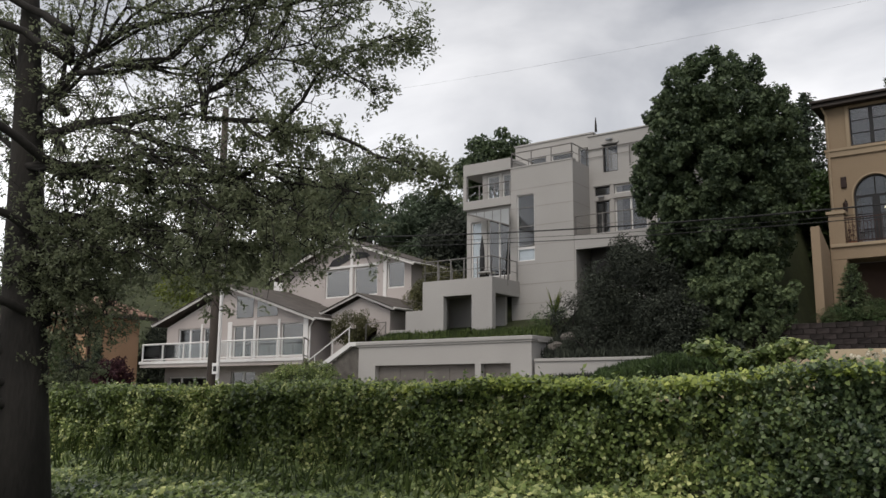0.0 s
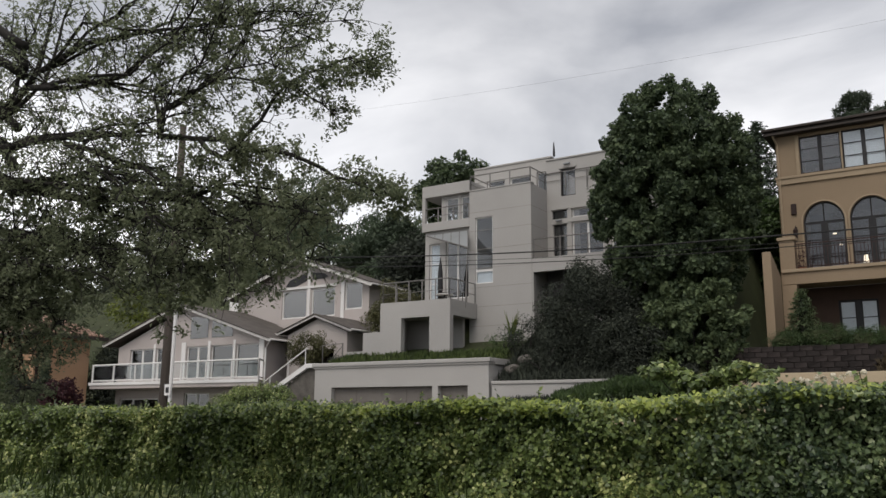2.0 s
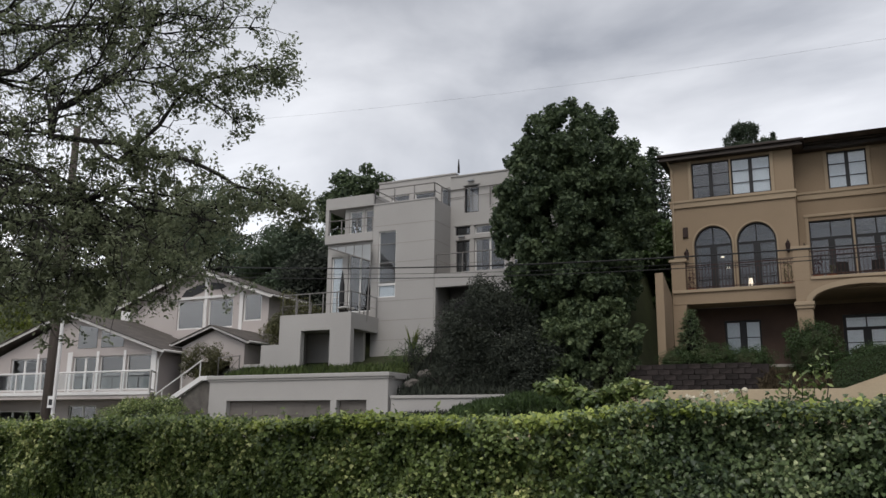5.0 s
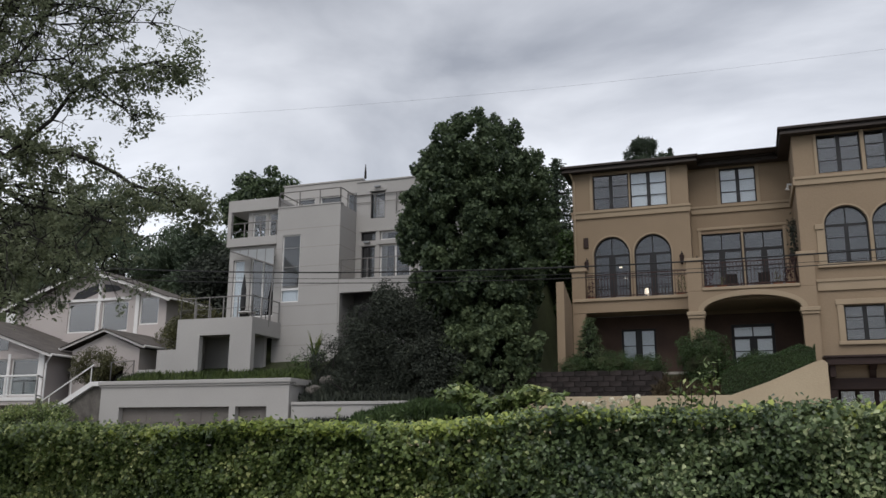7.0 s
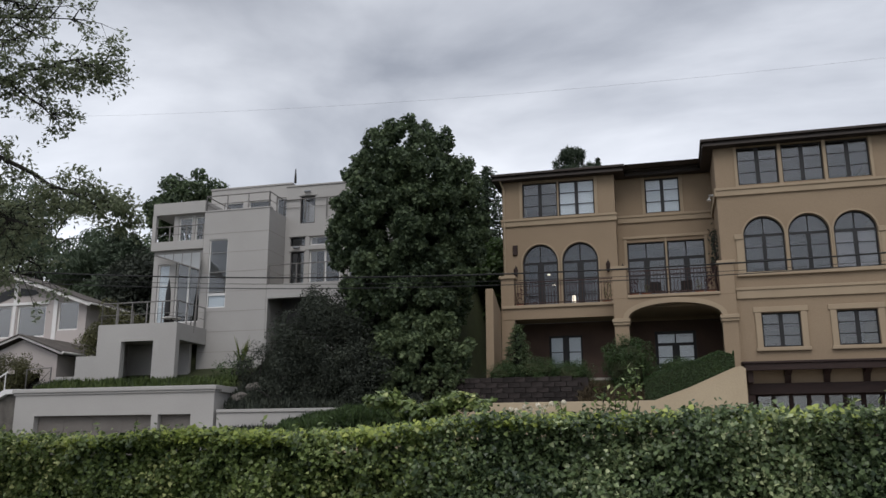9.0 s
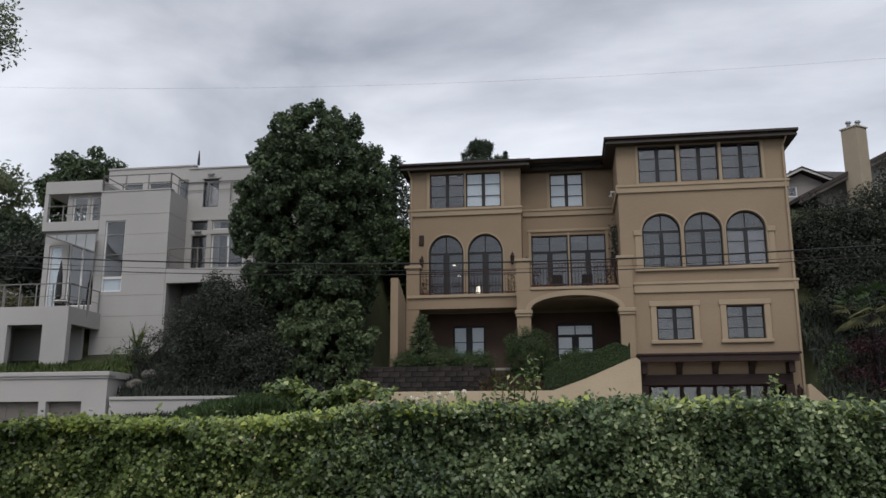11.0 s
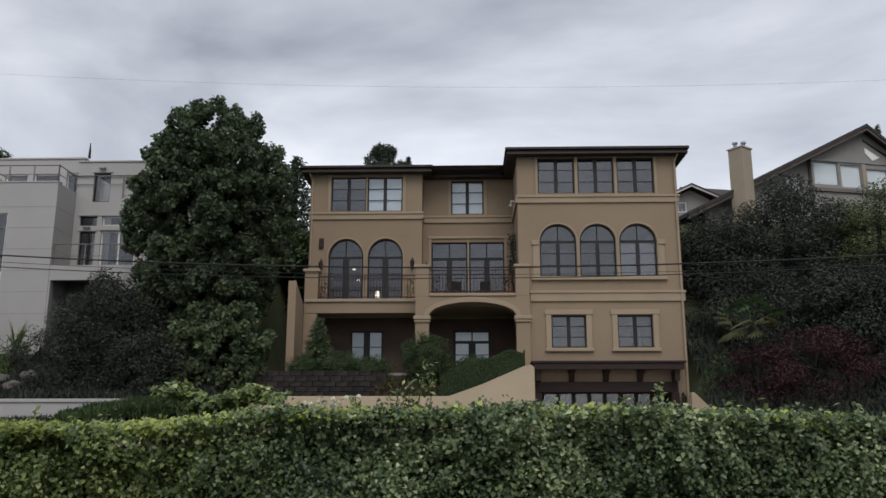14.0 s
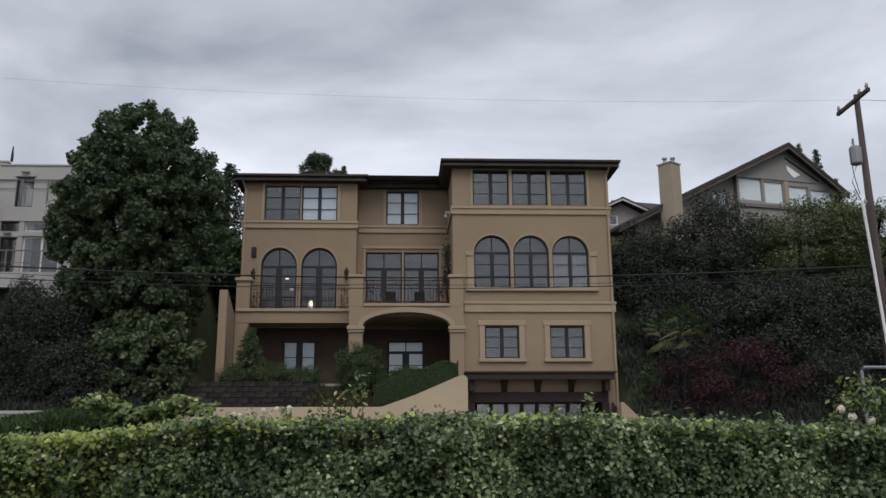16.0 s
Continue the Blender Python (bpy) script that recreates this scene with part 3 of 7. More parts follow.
def iron_railing(name, label, x0, x1, y, z0, z1, panels):
    """A balcony railing with thin bars, each bar a part."""
    t = thing(name, ((x0 + x1) / 2, y, z0), label, "railing", "balcony railings")
    block("top_rail", M_RUSTY, t, x0, x1, y - 0.025, y + 0.025, z1 - 0.04, z1)
    block("bottom_rail", M_RUSTY, t, x0, x1, y - 0.02, y + 0.02, z0 + 0.08, z0 + 0.115)
    block("middle_rail", M_RUSTY, t, x0, x1, y - 0.015, y + 0.015, z1 - 0.2, z1 - 0.175)
    n = int((x1 - x0) / 0.125)
    bm = bmesh.new()
    bx(bm, -0.009, 0.009, -0.009, 0.009, z0, z1)
    first = part("baluster", bm, M_RUSTY, t)
    base = BASE[t.name]
    first.data.transform(Matrix.Translation((base.x, base.y, 0)) )
    for i in range(n + 1):
        ob = first if i == 0 else first.copy()
        if i:
            scene.collection.objects.link(ob)
        ob.location = (x0 + (x1 - x0) * i / n - base.x, 0, 0)
    return t


RY, LY, MY = 33.8, 36.0, 36.85      # front faces of the projecting wing, the side wing and the middle
TAN = thing("tan_house", (1.0, 40.0, 1.6), "tan stucco three-storey house with dark bronze windows and brown eaves", "house")
ROOF_Z = 13.12
# projecting wing over the garage
wing_holes = [(3.04, 4.55, 11.54, 13.08), (4.69, 6.18, 11.54, 13.08), (6.31, 7.83, 11.54, 13.08)]
arches = [(3.05, 4.54, 8.05, 10.22, 9.5), (4.67, 6.14, 8.05, 10.22, 9.5), (6.28, 7.79, 8.05, 10.22, 9.5)]
ground_w = [(3.44, 4.82, 5.17, 6.46), (6.07, 7.47, 5.17, 6.46)]
gar = [(2.78, 8.22, 1.2, 3.74)]
wall_x("front_wall", M_TAN, TAN, 2.18, 8.75, 0.6, ROOF_Z, RY, RY + 0.3, wing_holes + arches + ground_w + gar)
block("side_wall", M_TAN, TAN, 8.45, 8.75, RY + 0.3, 46, 0.6, ROOF_Z, 0)
block("side_wall", M_TAN, TAN, 2.18, 2.48, RY + 0.3, MY, 4.0, ROOF_Z, 0)
block("back_wall", M_TAN, TAN, -6.82, 8.75, 45.7, 46.0, 1.0, ROOF_Z, 0)
# side wing and middle
side_holes = [(-5.91, -4.36, 11.43, 13.0), (-4.30, -2.75, 11.43, 13.0)]
side_arch = [(-5.96, -4.42, 7.2, 10.18, 9.35), (-4.24, -2.70, 7.2, 10.18, 9.35)]
wall_x("front_wall", M_TAN, TAN, -6.82, -1.88, 6.75, ROOF_Z, LY, LY + 0.3, side_holes + side_arch)
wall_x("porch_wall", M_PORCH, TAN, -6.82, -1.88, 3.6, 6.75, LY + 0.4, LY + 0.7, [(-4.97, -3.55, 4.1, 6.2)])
block("side_wall", M_TAN, TAN, -6.82, -6.52, LY + 0.3, 45.7, 1.0, ROOF_Z, 0)
block("return_wall", M_TAN, TAN, -2.18, -1.88, LY + 0.3, MY, 7.0, ROOF_Z, 0)
mid_holes = [(-0.61, 0.84, 11.49, 13.05), (-1.50, 0.10, 7.3, 10.2), (0.18, 1.74, 7.3, 10.2)]
wall_x("front_wall", M_TAN, TAN, -1.88, 2.18, 6.75, ROOF_Z, MY, MY + 0.3, mid_holes)
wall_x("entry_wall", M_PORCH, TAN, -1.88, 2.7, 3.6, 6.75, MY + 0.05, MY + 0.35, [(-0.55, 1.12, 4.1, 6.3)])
# unseen floors and partitions behind the glass, coloured dark to look unlit
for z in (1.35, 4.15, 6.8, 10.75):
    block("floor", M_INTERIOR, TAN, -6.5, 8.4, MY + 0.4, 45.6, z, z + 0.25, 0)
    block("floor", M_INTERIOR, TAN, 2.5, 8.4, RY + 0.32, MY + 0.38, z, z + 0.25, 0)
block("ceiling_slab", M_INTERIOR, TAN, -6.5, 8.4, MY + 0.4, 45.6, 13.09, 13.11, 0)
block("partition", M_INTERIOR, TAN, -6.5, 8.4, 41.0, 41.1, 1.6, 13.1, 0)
# eaves
for x0, x1, y0, y1 in ((1.75, 9.18, RY - 0.42, 46.4), (-7.2, -1.45, LY - 0.42, 46.4), (-1.45, 1.75, MY - 0.42, 46.4)):
    bm = bmesh.new()
    bx(bm, x0, x1, y0, y1, ROOF_Z + 0.002, ROOF_Z + 0.08)
    bx(bm, x0 + 0.06, x1 - 0.06, y0 + 0.06, y1, ROOF_Z + 0.08, ROOF_Z + 0.18)
    bx(bm, x0 - 0.06, x1 + 0.06, y0 - 0.06, y1, ROOF_Z + 0.18, ROOF_Z + 0.29, 0.02)
    part("eave", bm, M_ROOF, TAN, "dark brown boxed eaves and gutter")
bm = bmesh.new()
def hip(bm, x0, x1, y0, y1, z, h, inset):
    v = [bm.verts.new(p) for p in ((x0, y0, z), (x1, y0, z), (x1, y1, z), (x0, y1, z), (x0 + inset, y0 + inset, z + h), (x1 - inset, y0 + inset, z + h), (x1 - inset, y1 - inset, z + h), (x0 + inset, y1 - inset, z + h))]
    for q in ((3, 2, 1, 0), (4, 5, 6, 7), (0, 1, 5, 4), (1, 2, 6, 5), (2, 3, 7, 6), (3, 0, 4, 7)):
        bm.faces.new([v[i] for i in q])
hip(bm, -7.1, 9.1, LY - 0.3, 46.3, ROOF_Z + 0.295, 0.35, 3.5)
hip(bm, 1.8, 9.1, RY - 0.35, 40.0, ROOF_Z + 0.296, 0.25, 2.6)
part("roof", bm, M_SHINGLE, TAN)


def string_course(x0, x1, y, z0, z1, ends=(0.05, 0.05)):
    """A stucco band in two steps, proud of the wall."""
    bm = bmesh.new()
    bx(bm, x0 - ends[0], x1 + ends[1], y - 0.07, y - 0.002, z0, z1, 0.012)
    bx(bm, x0 - ends[0] - 0.03, x1 + ends[1] + 0.03, y - 0.11, y - 0.072, z1 - 0.09, z1 + 0.01, 0.008)
    return part("string_course", bm, M_TRIM, TAN)


string_course(2.18, 8.75, RY, 11.12, 11.44)
string_course(-6.82, -1.88, LY, 11.05, 11.37)
string_course(-1.87, 2.12, MY, 11.08, 11.40, (-0.03, 0.0))
string_course(2.62, 8.75, RY, 7.02, 7.44, (0.0, 0.05))
bm = bmesh.new()
bx(bm, 2.10, 2.175, RY - 0.1, MY - 0.08, 11.12, 11.44, 0.01)
part("string_course", bm, M_TRIM, TAN)
# wing windows
for h in wing_holes:
    window(TAN, *h, RY + 0.12, rows=3, fw=0.055)
for i, h in enumerate(arches):
    window(TAN, h[0], h[1], h[2], h[3], RY + 0.12, rows=3, fw=0.06, spring=h[4], blind=M_INTERIOR if i == 2 else None)
for h in ground_w:
    window(TAN, *h, RY + 0.12, rows=3, fw=0.055)
def upper_surround(z0, z1, y, cuts):
    for c0, c1 in cuts:
        block("window_trim", M_TRIM, TAN, c0, c1, y - 0.05, y - 0.002, z0, z1, 0.008)
upper_surround(11.46, 13.11, RY, [(2.93, 3.035), (4.555, 4.685), (6.185, 6.305), (7.835, 7.94)])
upper_surround(11.39, 13.11, LY, [(-6.05, -5.92), (-2.74, -2.61)])
upper_surround(11.42, 13.11, MY, [(-0.75, -0.62), (0.85, 0.98)])
for a0, a1, z0, z1, sp in arches + side_arch:
    y = RY if a0 > 0 else LY
    bm = bmesh.new()
    arch_band(bm, a0 - 0.005, a1 + 0.005, sp, z1 + 0.005, 0.062, y - 0.06, y - 0.002)
    part("arch_trim", bm, M_TRIM, TAN)
    for xs0, xs1 in ((a0 - 0.062, a0 - 0.004), (a1 + 0.004, a1 + 0.062)):
        block("jamb_trim", M_TRIM, TAN, xs0, xs1, y - 0.055, y - 0.003, z0, sp - 0.002, 0.006)
for xs0, xs1 in ((2.76, 2.985), (7.86, 8.08)):
    block("pilaster", M_TRIM, TAN, xs0, xs1, RY - 0.05, RY - 0.004, 8.05, 9.34, 0.008)
    block("pilaster_cap", M_TRIM, TAN, xs0 - 0.05, xs1 + 0.05, RY - 0.09, RY - 0.003, 9.345, 9.55, 0.015)
block("sill", M_TRIM, TAN, 2.7, 8.14, RY - 0.12, RY - 0.002, 7.88, 8.03, 0.02)
for a0, a1, z0, z1 in ground_w:
    block("jamb_trim", M_TRIM, TAN, a0 - 0.22, a0 - 0.004, RY - 0.06, RY - 0.002, z0 - 0.02, z1 + 0.02, 0.008)
    block("jamb_trim", M_TRIM, TAN, a1 + 0.004, a1 + 0.22, RY - 0.06, RY - 0.002, z0 - 0.02, z1 + 0.02, 0.008)
    block("head_trim", M_TRIM, TAN, a0 - 0.27, a1 + 0.27, RY - 0.075, RY - 0.002, z1 + 0.022, z1 + 0.22, 0.01)
    block("sill", M_TRIM, TAN, a0 - 0.27, a1 + 0.27, RY - 0.11, RY - 0.002, z0 - 0.16, z0 - 0.022, 0.02)
# side wing and middle windows
window(TAN, *side_holes[0], LY + 0.1, rows=3, fw=0.05)
window(TAN, *side_holes[1], LY + 0.1, rows=3, fw=0.05, blind=M_BLIND)
block("mullion_trim", M_TRIM, TAN, -4.36, -4.30, LY - 0.03, LY + 0.2, 11.43, 13.0, 0.004)
for h in side_arch:
    window(TAN, h[0], h[1], h[2], h[3], LY + 0.1, rows=3, fw=0.07, spring=h[4], heavy=0.09, name="french_door")
window(TAN, *mid_holes[0], MY + 0.1, rows=3, fw=0.05, blind=M_BLIND)
for h in mid_holes[1:]:
    window(TAN, *h, MY + 0.1, rows=3, fw=0.06, transom=9.45, heavy=0.08, name="french_door")
upper_surround(7.3, 10.35, MY, [(-1.62, -1.505), (0.105, 0.175), (1.745, 1.86)])
block("door_head_trim", M_TRIM, TAN, -1.66, 1.90, MY - 0.06, MY - 0.002, 10.355, 10.47, 0.01)
window(TAN, -4.97, -3.55, 4.1, 6.2, LY + 0.5, rows=3, fw=0.08, heavy=0.09, name="french_door", blind=M_BLIND)
window(TAN, -0.55, 1.12, 4.1, 6.3, MY + 0.15, rows=3, fw=0.12, heavy=0.1, transom=5.75, name="entry_door", blind=M_BLIND)
# portico with a wide low arch, and its balcony
PY = 33.6
wall_x("portico_front", M_TAN, TAN, -2.0, 2.58, 3.4, 7.22, PY, PY + 0.45, [(-1.45, 2.03, 3.4, 6.98, 6.42)])
bm = bmesh.new()
arch_band(bm, -1.45, 2.03, 6.44, 6.985, 0.2, PY - 0.05, PY - 0.002, 28)
part("arch_trim", bm, M_TRIM, TAN)
for xa, xb in ((-2.0, -1.45), (2.03, 2.58)):
    bm = bmesh.new()
    bx(bm, xa - 0.04, xb + 0.04, PY - 0.06, PY + 0.47, 6.18, 6.28, 0.01)
    bx(bm, xa - 0.07, xb + 0.07, PY - 0.10, PY + 0.49, 6.282, 6.43, 0.02)
    part("pier_cap", bm, M_TRIM, TAN)
    block("pier", M_TAN, TAN, xa, xb, PY + 0.02, PY + 0.5, 7.222, 8.42, 0.015)
    block("pier_cap", M_TRIM, TAN, xa - 0.06, xb + 0.06, PY - 0.04, PY + 0.56, 8.422, 8.53, 0.015)
block("balcony_floor", M_TAN, TAN, -2.0, 2.17, PY + 0.452, MY - 0.002, 6.9, 7.22, 0)
block("balcony_coping", M_TRIM, TAN, -1.44, 2.02, PY - 0.06, PY + 0.4, 7.225, 7.34, 0.015)
iron_railing("balcony_railing", "black iron balcony railing over the portico arch", -1.42, 2.0, PY + 0.15, 7.34, 8.33, 3)
# balcony of the side wing
BY = 34.6
block("balcony_front", M_TAN, TAN, -6.62, -2.02, BY, BY + 0.3, 6.7, 7.16, 0.01)
block("balcony_floor", M_TAN, TAN, -6.62, -2.02, BY + 0.302, LY - 0.002, 6.75, 7.1, 0)
block("balcony_coping", M_TRIM, TAN, -6.64, -2.01, BY - 0.08, BY + 0.28, 7.162, 7.29, 0.015)
block("pier", M_TAN, TAN, -6.69, -6.13, BY + 0.02, BY + 0.5, 3.6, 8.45, 0.015)
block("pier_cap", M_TRIM, TAN, -6.76, -6.06, BY - 0.04, BY + 0.56, 8.452, 8.58, 0.015)
iron_railing("balcony_railing", "black iron balcony railing before the arched doors", -6.12, -2.02, BY + 0.12, 7.29, 8.3, 3)
# garage under a dark timber canopy
block("garage_recess", M_DARKWOOD, TAN, 2.78, 8.22, RY + 1.2, RY + 1.3, 1.2, 4.35, 0)
GD = thing("garage_door", (5.5, RY + 0.55, 1.5), "dark stained wide garage door with a row of window lights", "garage door")
bm = bmesh.new()
for xa, xb, za, zb in ((2.8, 8.2, 1.3, 2.8), (2.8, 8.2, 3.38, 3.9), (2.8, 3.05, 2.8, 3.38), (8.0, 8.2, 2.8, 3.38)):
    bx(bm, xa, xb, RY + 0.5, RY + 0.58, za, zb)
n = 8
for i in range(1, n):
    x = 3.05 + (8.0 - 3.05) * i / n
    bx(bm, x - 0.08, x + 0.08, RY + 0.5, RY + 0.58, 2.8, 3.38)
door = part("door_leaf", bm, M_DARKWOOD, GD)
for i in range(n):
    x0, x1 = 3.05 + (8.0 - 3.05) * i / n + 0.05, 3.05 + (8.0 - 3.05) * (i + 1) / n - 0.05
    block("pane", M_GLASS, door, x0 + 0.03, x1 - 0.03, RY + 0.53, RY + 0.545, 2.8, 3.38, 0)
CAN = thing("timber_canopy", (5.5, RY - 0.3, 4.3), "dark timber trellis canopy on brackets above the garage", "canopy")
block("beam", M_DARKWOOD, CAN, 2.62, 8.42, RY - 0.78, RY - 0.6, 4.25, 4.5, 0.015)
block("ledger", M_DARKWOOD, CAN, 2.75, 8.3, RY - 0.12, RY - 0.003, 3.42, 3.82, 0.01)
for xa, xb in ((2.68, 2.98), (8.02, 8.32)):
    block("jamb_post", M_DARKWOOD, CAN, xa, xb, RY - 0.14, RY - 0.004, 1.62, 3.41, 0.012)
    block("end_brace", M_DARKWOOD, CAN, xa + 0.05, xb - 0.05, RY - 0.6, RY - 0.005, 3.83, 4.24, 0.012)
for i in range(1, 4):
    x = 2.83 + i * 1.335
    bm = bmesh.new()
    prism(bm, [(RY - 0.004, 3.82), (RY - 0.004, 4.36), (RY - 0.62, 4.36), (RY - 0.62, 4.24), (RY - 0.2, 4.1)], "x", x - 0.11, x + 0.11)
    part("bracket", bm, M_DARKWOOD, CAN)
block("top_board", M_DARKWOOD, CAN, 2.55, 8.5, RY - 0.84, RY - 0.004, 4.502, 4.58, 0.01)
# downpipes
for x, y in ((8.67, RY - 0.06), (-6.74, LY - 0.06)):
    bm = bmesh.new()
    tube(bm, [(x + (0.15 if x > 0 else -0.15), y - 0.3, ROOF_Z + 0.1), (x, y, ROOF_Z - 0.35), (x, y, 1.8 if x > 0 else 7.0)], 0.045, 8)
    part("downpipe", bm, M_TRIM, TAN)
for x, y, z in ((-6.25, LY, 8.95), (-2.28, LY, 9.0), (-1.72, MY, 8.95), (2.0, MY, 8.95)):
    lantern("dark metal wall lantern beside the balcony doors", x, y, z)
lantern("dark metal wall lantern beside the garage door", 8.48, RY, 3.1)
SPK = thing("wall_floodlight", (2.1, 36.0, 11.7), "small white floodlight on the stucco corner", "wall lamp")
bm = bmesh.new()
tube(bm, [(2.17, 35.6, 11.7), (2.02, 35.6, 11.72), (1.98, 35.6, 11.5)], [0.05, 0.06, 0.09], 8)
part("housing", bm, M_PAINT, SPK)
SCO = thing("wall_ornament", (-6.28, LY - 0.05, 9.75), "dark carved ornament hung on the stucco wall", "ornament")
block("plaque", M_DARKWOOD, SCO, -6.38, -6.17, LY - 0.08, LY - 0.003, 9.75, 10.2, 0.02)
VINE = thing("trained_vine", (2.05, 35.4, 8.5), "dark leafless vine trained up the corner of the wing", "vine")
bm = bmesh.new()
tube(bm, [(2.1, 35.5, 7.3), (2.0, 35.4, 8.2), (2.1, 35.3, 9.0), (2.02, 35.4, 9.6), (2.1, 35.3, 10.0)], [0.05, 0.05, 0.045, 0.06, 0.03], 6)
part("stem", bm, M_DARKWOOD, VINE)
rng = np.random.default_rng(5)
p = np.stack([rng.normal(2.05, 0.1, 260), rng.normal(35.3, 0.12, 260), rng.choice([8.9, 9.3, 9.7, 9.95], 260) + rng.normal(0, 0.16, 260)], 1)
leaf_cloud("foliage", p, np.tile((0.0, -1.0, 0.2), (260, 1)), 0.12, L_DARK, VINE, seed=6)


def potted_plant(x, y, z, h, seed, label):
    t = thing("potted_plant", (x, y, z), label, "potted plant", "balcony plants")
    bm = bmesh.new()
    tube(bm, [(x, y, z), (x, y, z + 0.24), (x, y, z + 0.30)], [0.12, 0.17, 0.19], 12)
    part("pot", bm, M_TERRACOTTA, t)
    r = np.random.default_rng(seed)
    P, N = clump_points([(x + r.uniform(-.08, .08), y + r.uniform(-.08, .08), z + 0.3 + h * k / 3, h * 0.33) for k in range(1, 4)], 1100, r)
    leaf_cloud("foliage", P, N, 0.09, L_BROWN if seed % 2 else L_RED, t, seed=seed)


for i, (x, y, z, h) in enumerate(((-6.0, 35.2, 7.12, 0.55), (-2.35, 35.2, 7.12, 0.6), (-1.2, 34.4, 7.23, 0.55), (-0.75, 34.4, 7.23, 0.35), (1.75, 34.4, 7.23, 0.6), (1.3, 34.4, 7.23, 0.35))):
    potted_plant(x, y, z, h, 30 + i, "small leafy plant in a terracotta pot on the balcony")


def patio_chair(x, y, z, rz, where="on the balcony", group="balcony chairs"):
    t = thing("patio_chair", (0, 0, 0), "dark metal patio chair " + where, "chair", group)
    block("seat", M_IRON, t, -0.24, 0.24, -0.24, 0.24, 0.42, 0.45)
    block("backrest", M_IRON, t, -0.24, 0.24, 0.22, 0.25, 0.5, 0.9)
    for a in (-0.22, 0.22):
        for b in (-0.22, 0.22):
            block("leg", M_IRON, t, a - 0.015, a + 0.015, b - 0.015, b + 0.015, 0, 0.42, 0)
    t.matrix_basis = pose(x, y, z, 0, 0, rz)
    return t


patio_chair(-0.3, 35.0, 7.22, 20)
patio_chair(0.75, 35.0, 7.22, -25)

# walls and beds in front of the tan house
BLADE = thing("blade_wall", (-6.85, 33.0, 3.0), "tall tan stucco blade wall beside the porch", "garden wall")
bm = bmesh.new()
prism(bm, [(33.0, 2.6), (BY + 0.015, 2.6), (BY + 0.015, 7.05), (33.0, 7.78)], "x", -7.02, -6.70)
bmesh.ops.bevel(bm, geom=list(bm.edges), offset=0.015, segments=1, affect="EDGES")
part("wall", bm, M_TAN, BLADE)
KERBW = thing("kerb_wall", (-11.7, 29.9, 0.8), "low cream stucco kerb wall under the tall grass", "garden wall")
block("wall", M_GARDENWALL, KERBW, -13.8, -8.6, 29.78, 29.98, 0.7, 2.16, 0.02)
LOWW = thing("low_garden_wall", (-5.0, 31.1, 1.5), "low tan stucco garden wall along the pavement", "garden wall")
block("wall", M_GARDENWALL, LOWW, -9.3, -1.7, 31.0, 31.25, 1.0, 3.14, 0.02)
RAMPW = thing("ramped_wall", (0, 31.3, 1.5), "tan stucco wall that ramps up beside the drive", "garden wall")
bm = bmesh.new()
prism(bm, [(-1.69, 1.0), (2.5, 1.0), (2.5, 4.16), (2.36, 4.27), (2.1, 4.2), (0.6, 3.56), (-0.6, 3.14), (-1.69, 3.14)], "y", 31.0, 31.28)
part("wall", bm, M_GARDENWALL, RAMPW)
DRW = thing("drive_side_wall", (2.4, 32.5, 1.5), "tan stucco wall along the drive", "garden wall")
block("wall", M_GARDENWALL, DRW, 2.22, 2.5, 31.282, PY - 0.01, 1.0, 4.1, 0.02)
DRR = thing("drive_end_wall", (9.2, 31.5, 1.5), "sloping tan stucco wall at the edge of the drive", "garden wall")
bm = bmesh.new()
prism(bm, [(8.25, 1.2), (9.3, 1.2), (9.3, 2.35), (8.35, 3.3), (8.25, 3.3)], "y", 31.6, 31.9)
part("wall", bm, M_TRIM, DRR)
DRIVE = block("driveway", M_CONCRETE, None, 2.51, 8.24, 29.6, RY + 0.5, 0.9, 1.62, 0.01)
tagged(DRIVE, "pale concrete drive in front of the garage", "driveway", kind="structure")
TERR = block("terrace", M_CONCRETE, None, -6.69, 2.2, 33.0, 36.9, 2.0, 4.12, 0.01)
tagged(TERR, "concrete porch terrace below the balconies", "terrace", kind="structure")

# ---- the white cubic house ----
WHT = thing("white_house", (-20.0, 38.0, 4.5), "off-white stucco cubic modern house with roof terraces", "house")
WY, BWY = 35.5, 37.25               # front faces of the cube and of the rear wing
wall_x("front_wall", M_WHITE, WHT, -21.42, -17.98, 3.5, 12.72, WY, WY + 0.3, [(-21.08, -20.09, 8.0, 11.33)])
block("side_wall", M_WHITE, WHT, -18.28, -17.98, WY + 0.3, BWY + 0.3, 3.5, 12.72, 0.01)
block("side_wall", M_WHITE, WHT, -21.42, -21.12, WY + 0.3, 39.0, 3.5, 12.72, 0)
block("roof_deck", M_CONCRETE, WHT, -21.12, -18.28, WY + 0.302, 39.0, 12.0, 12.2, 0)
block("parapet_cap", M_WHITE, WHT, -21.45, -17.95, WY - 0.03, WY + 0.33, 12.723, 12.79, 0.01)
window(WHT, -21.08, -20.09, 8.0, 11.33, WY + 0.06, rows=1, leaves=1, fw=0.05, frame_mat=M_PAINT, transom=8.65)
block("pale_blind", M_BLIND, WHT, -21.02, -20.15, WY + 0.14, WY + 0.155, 8.06, 8.6, 0)
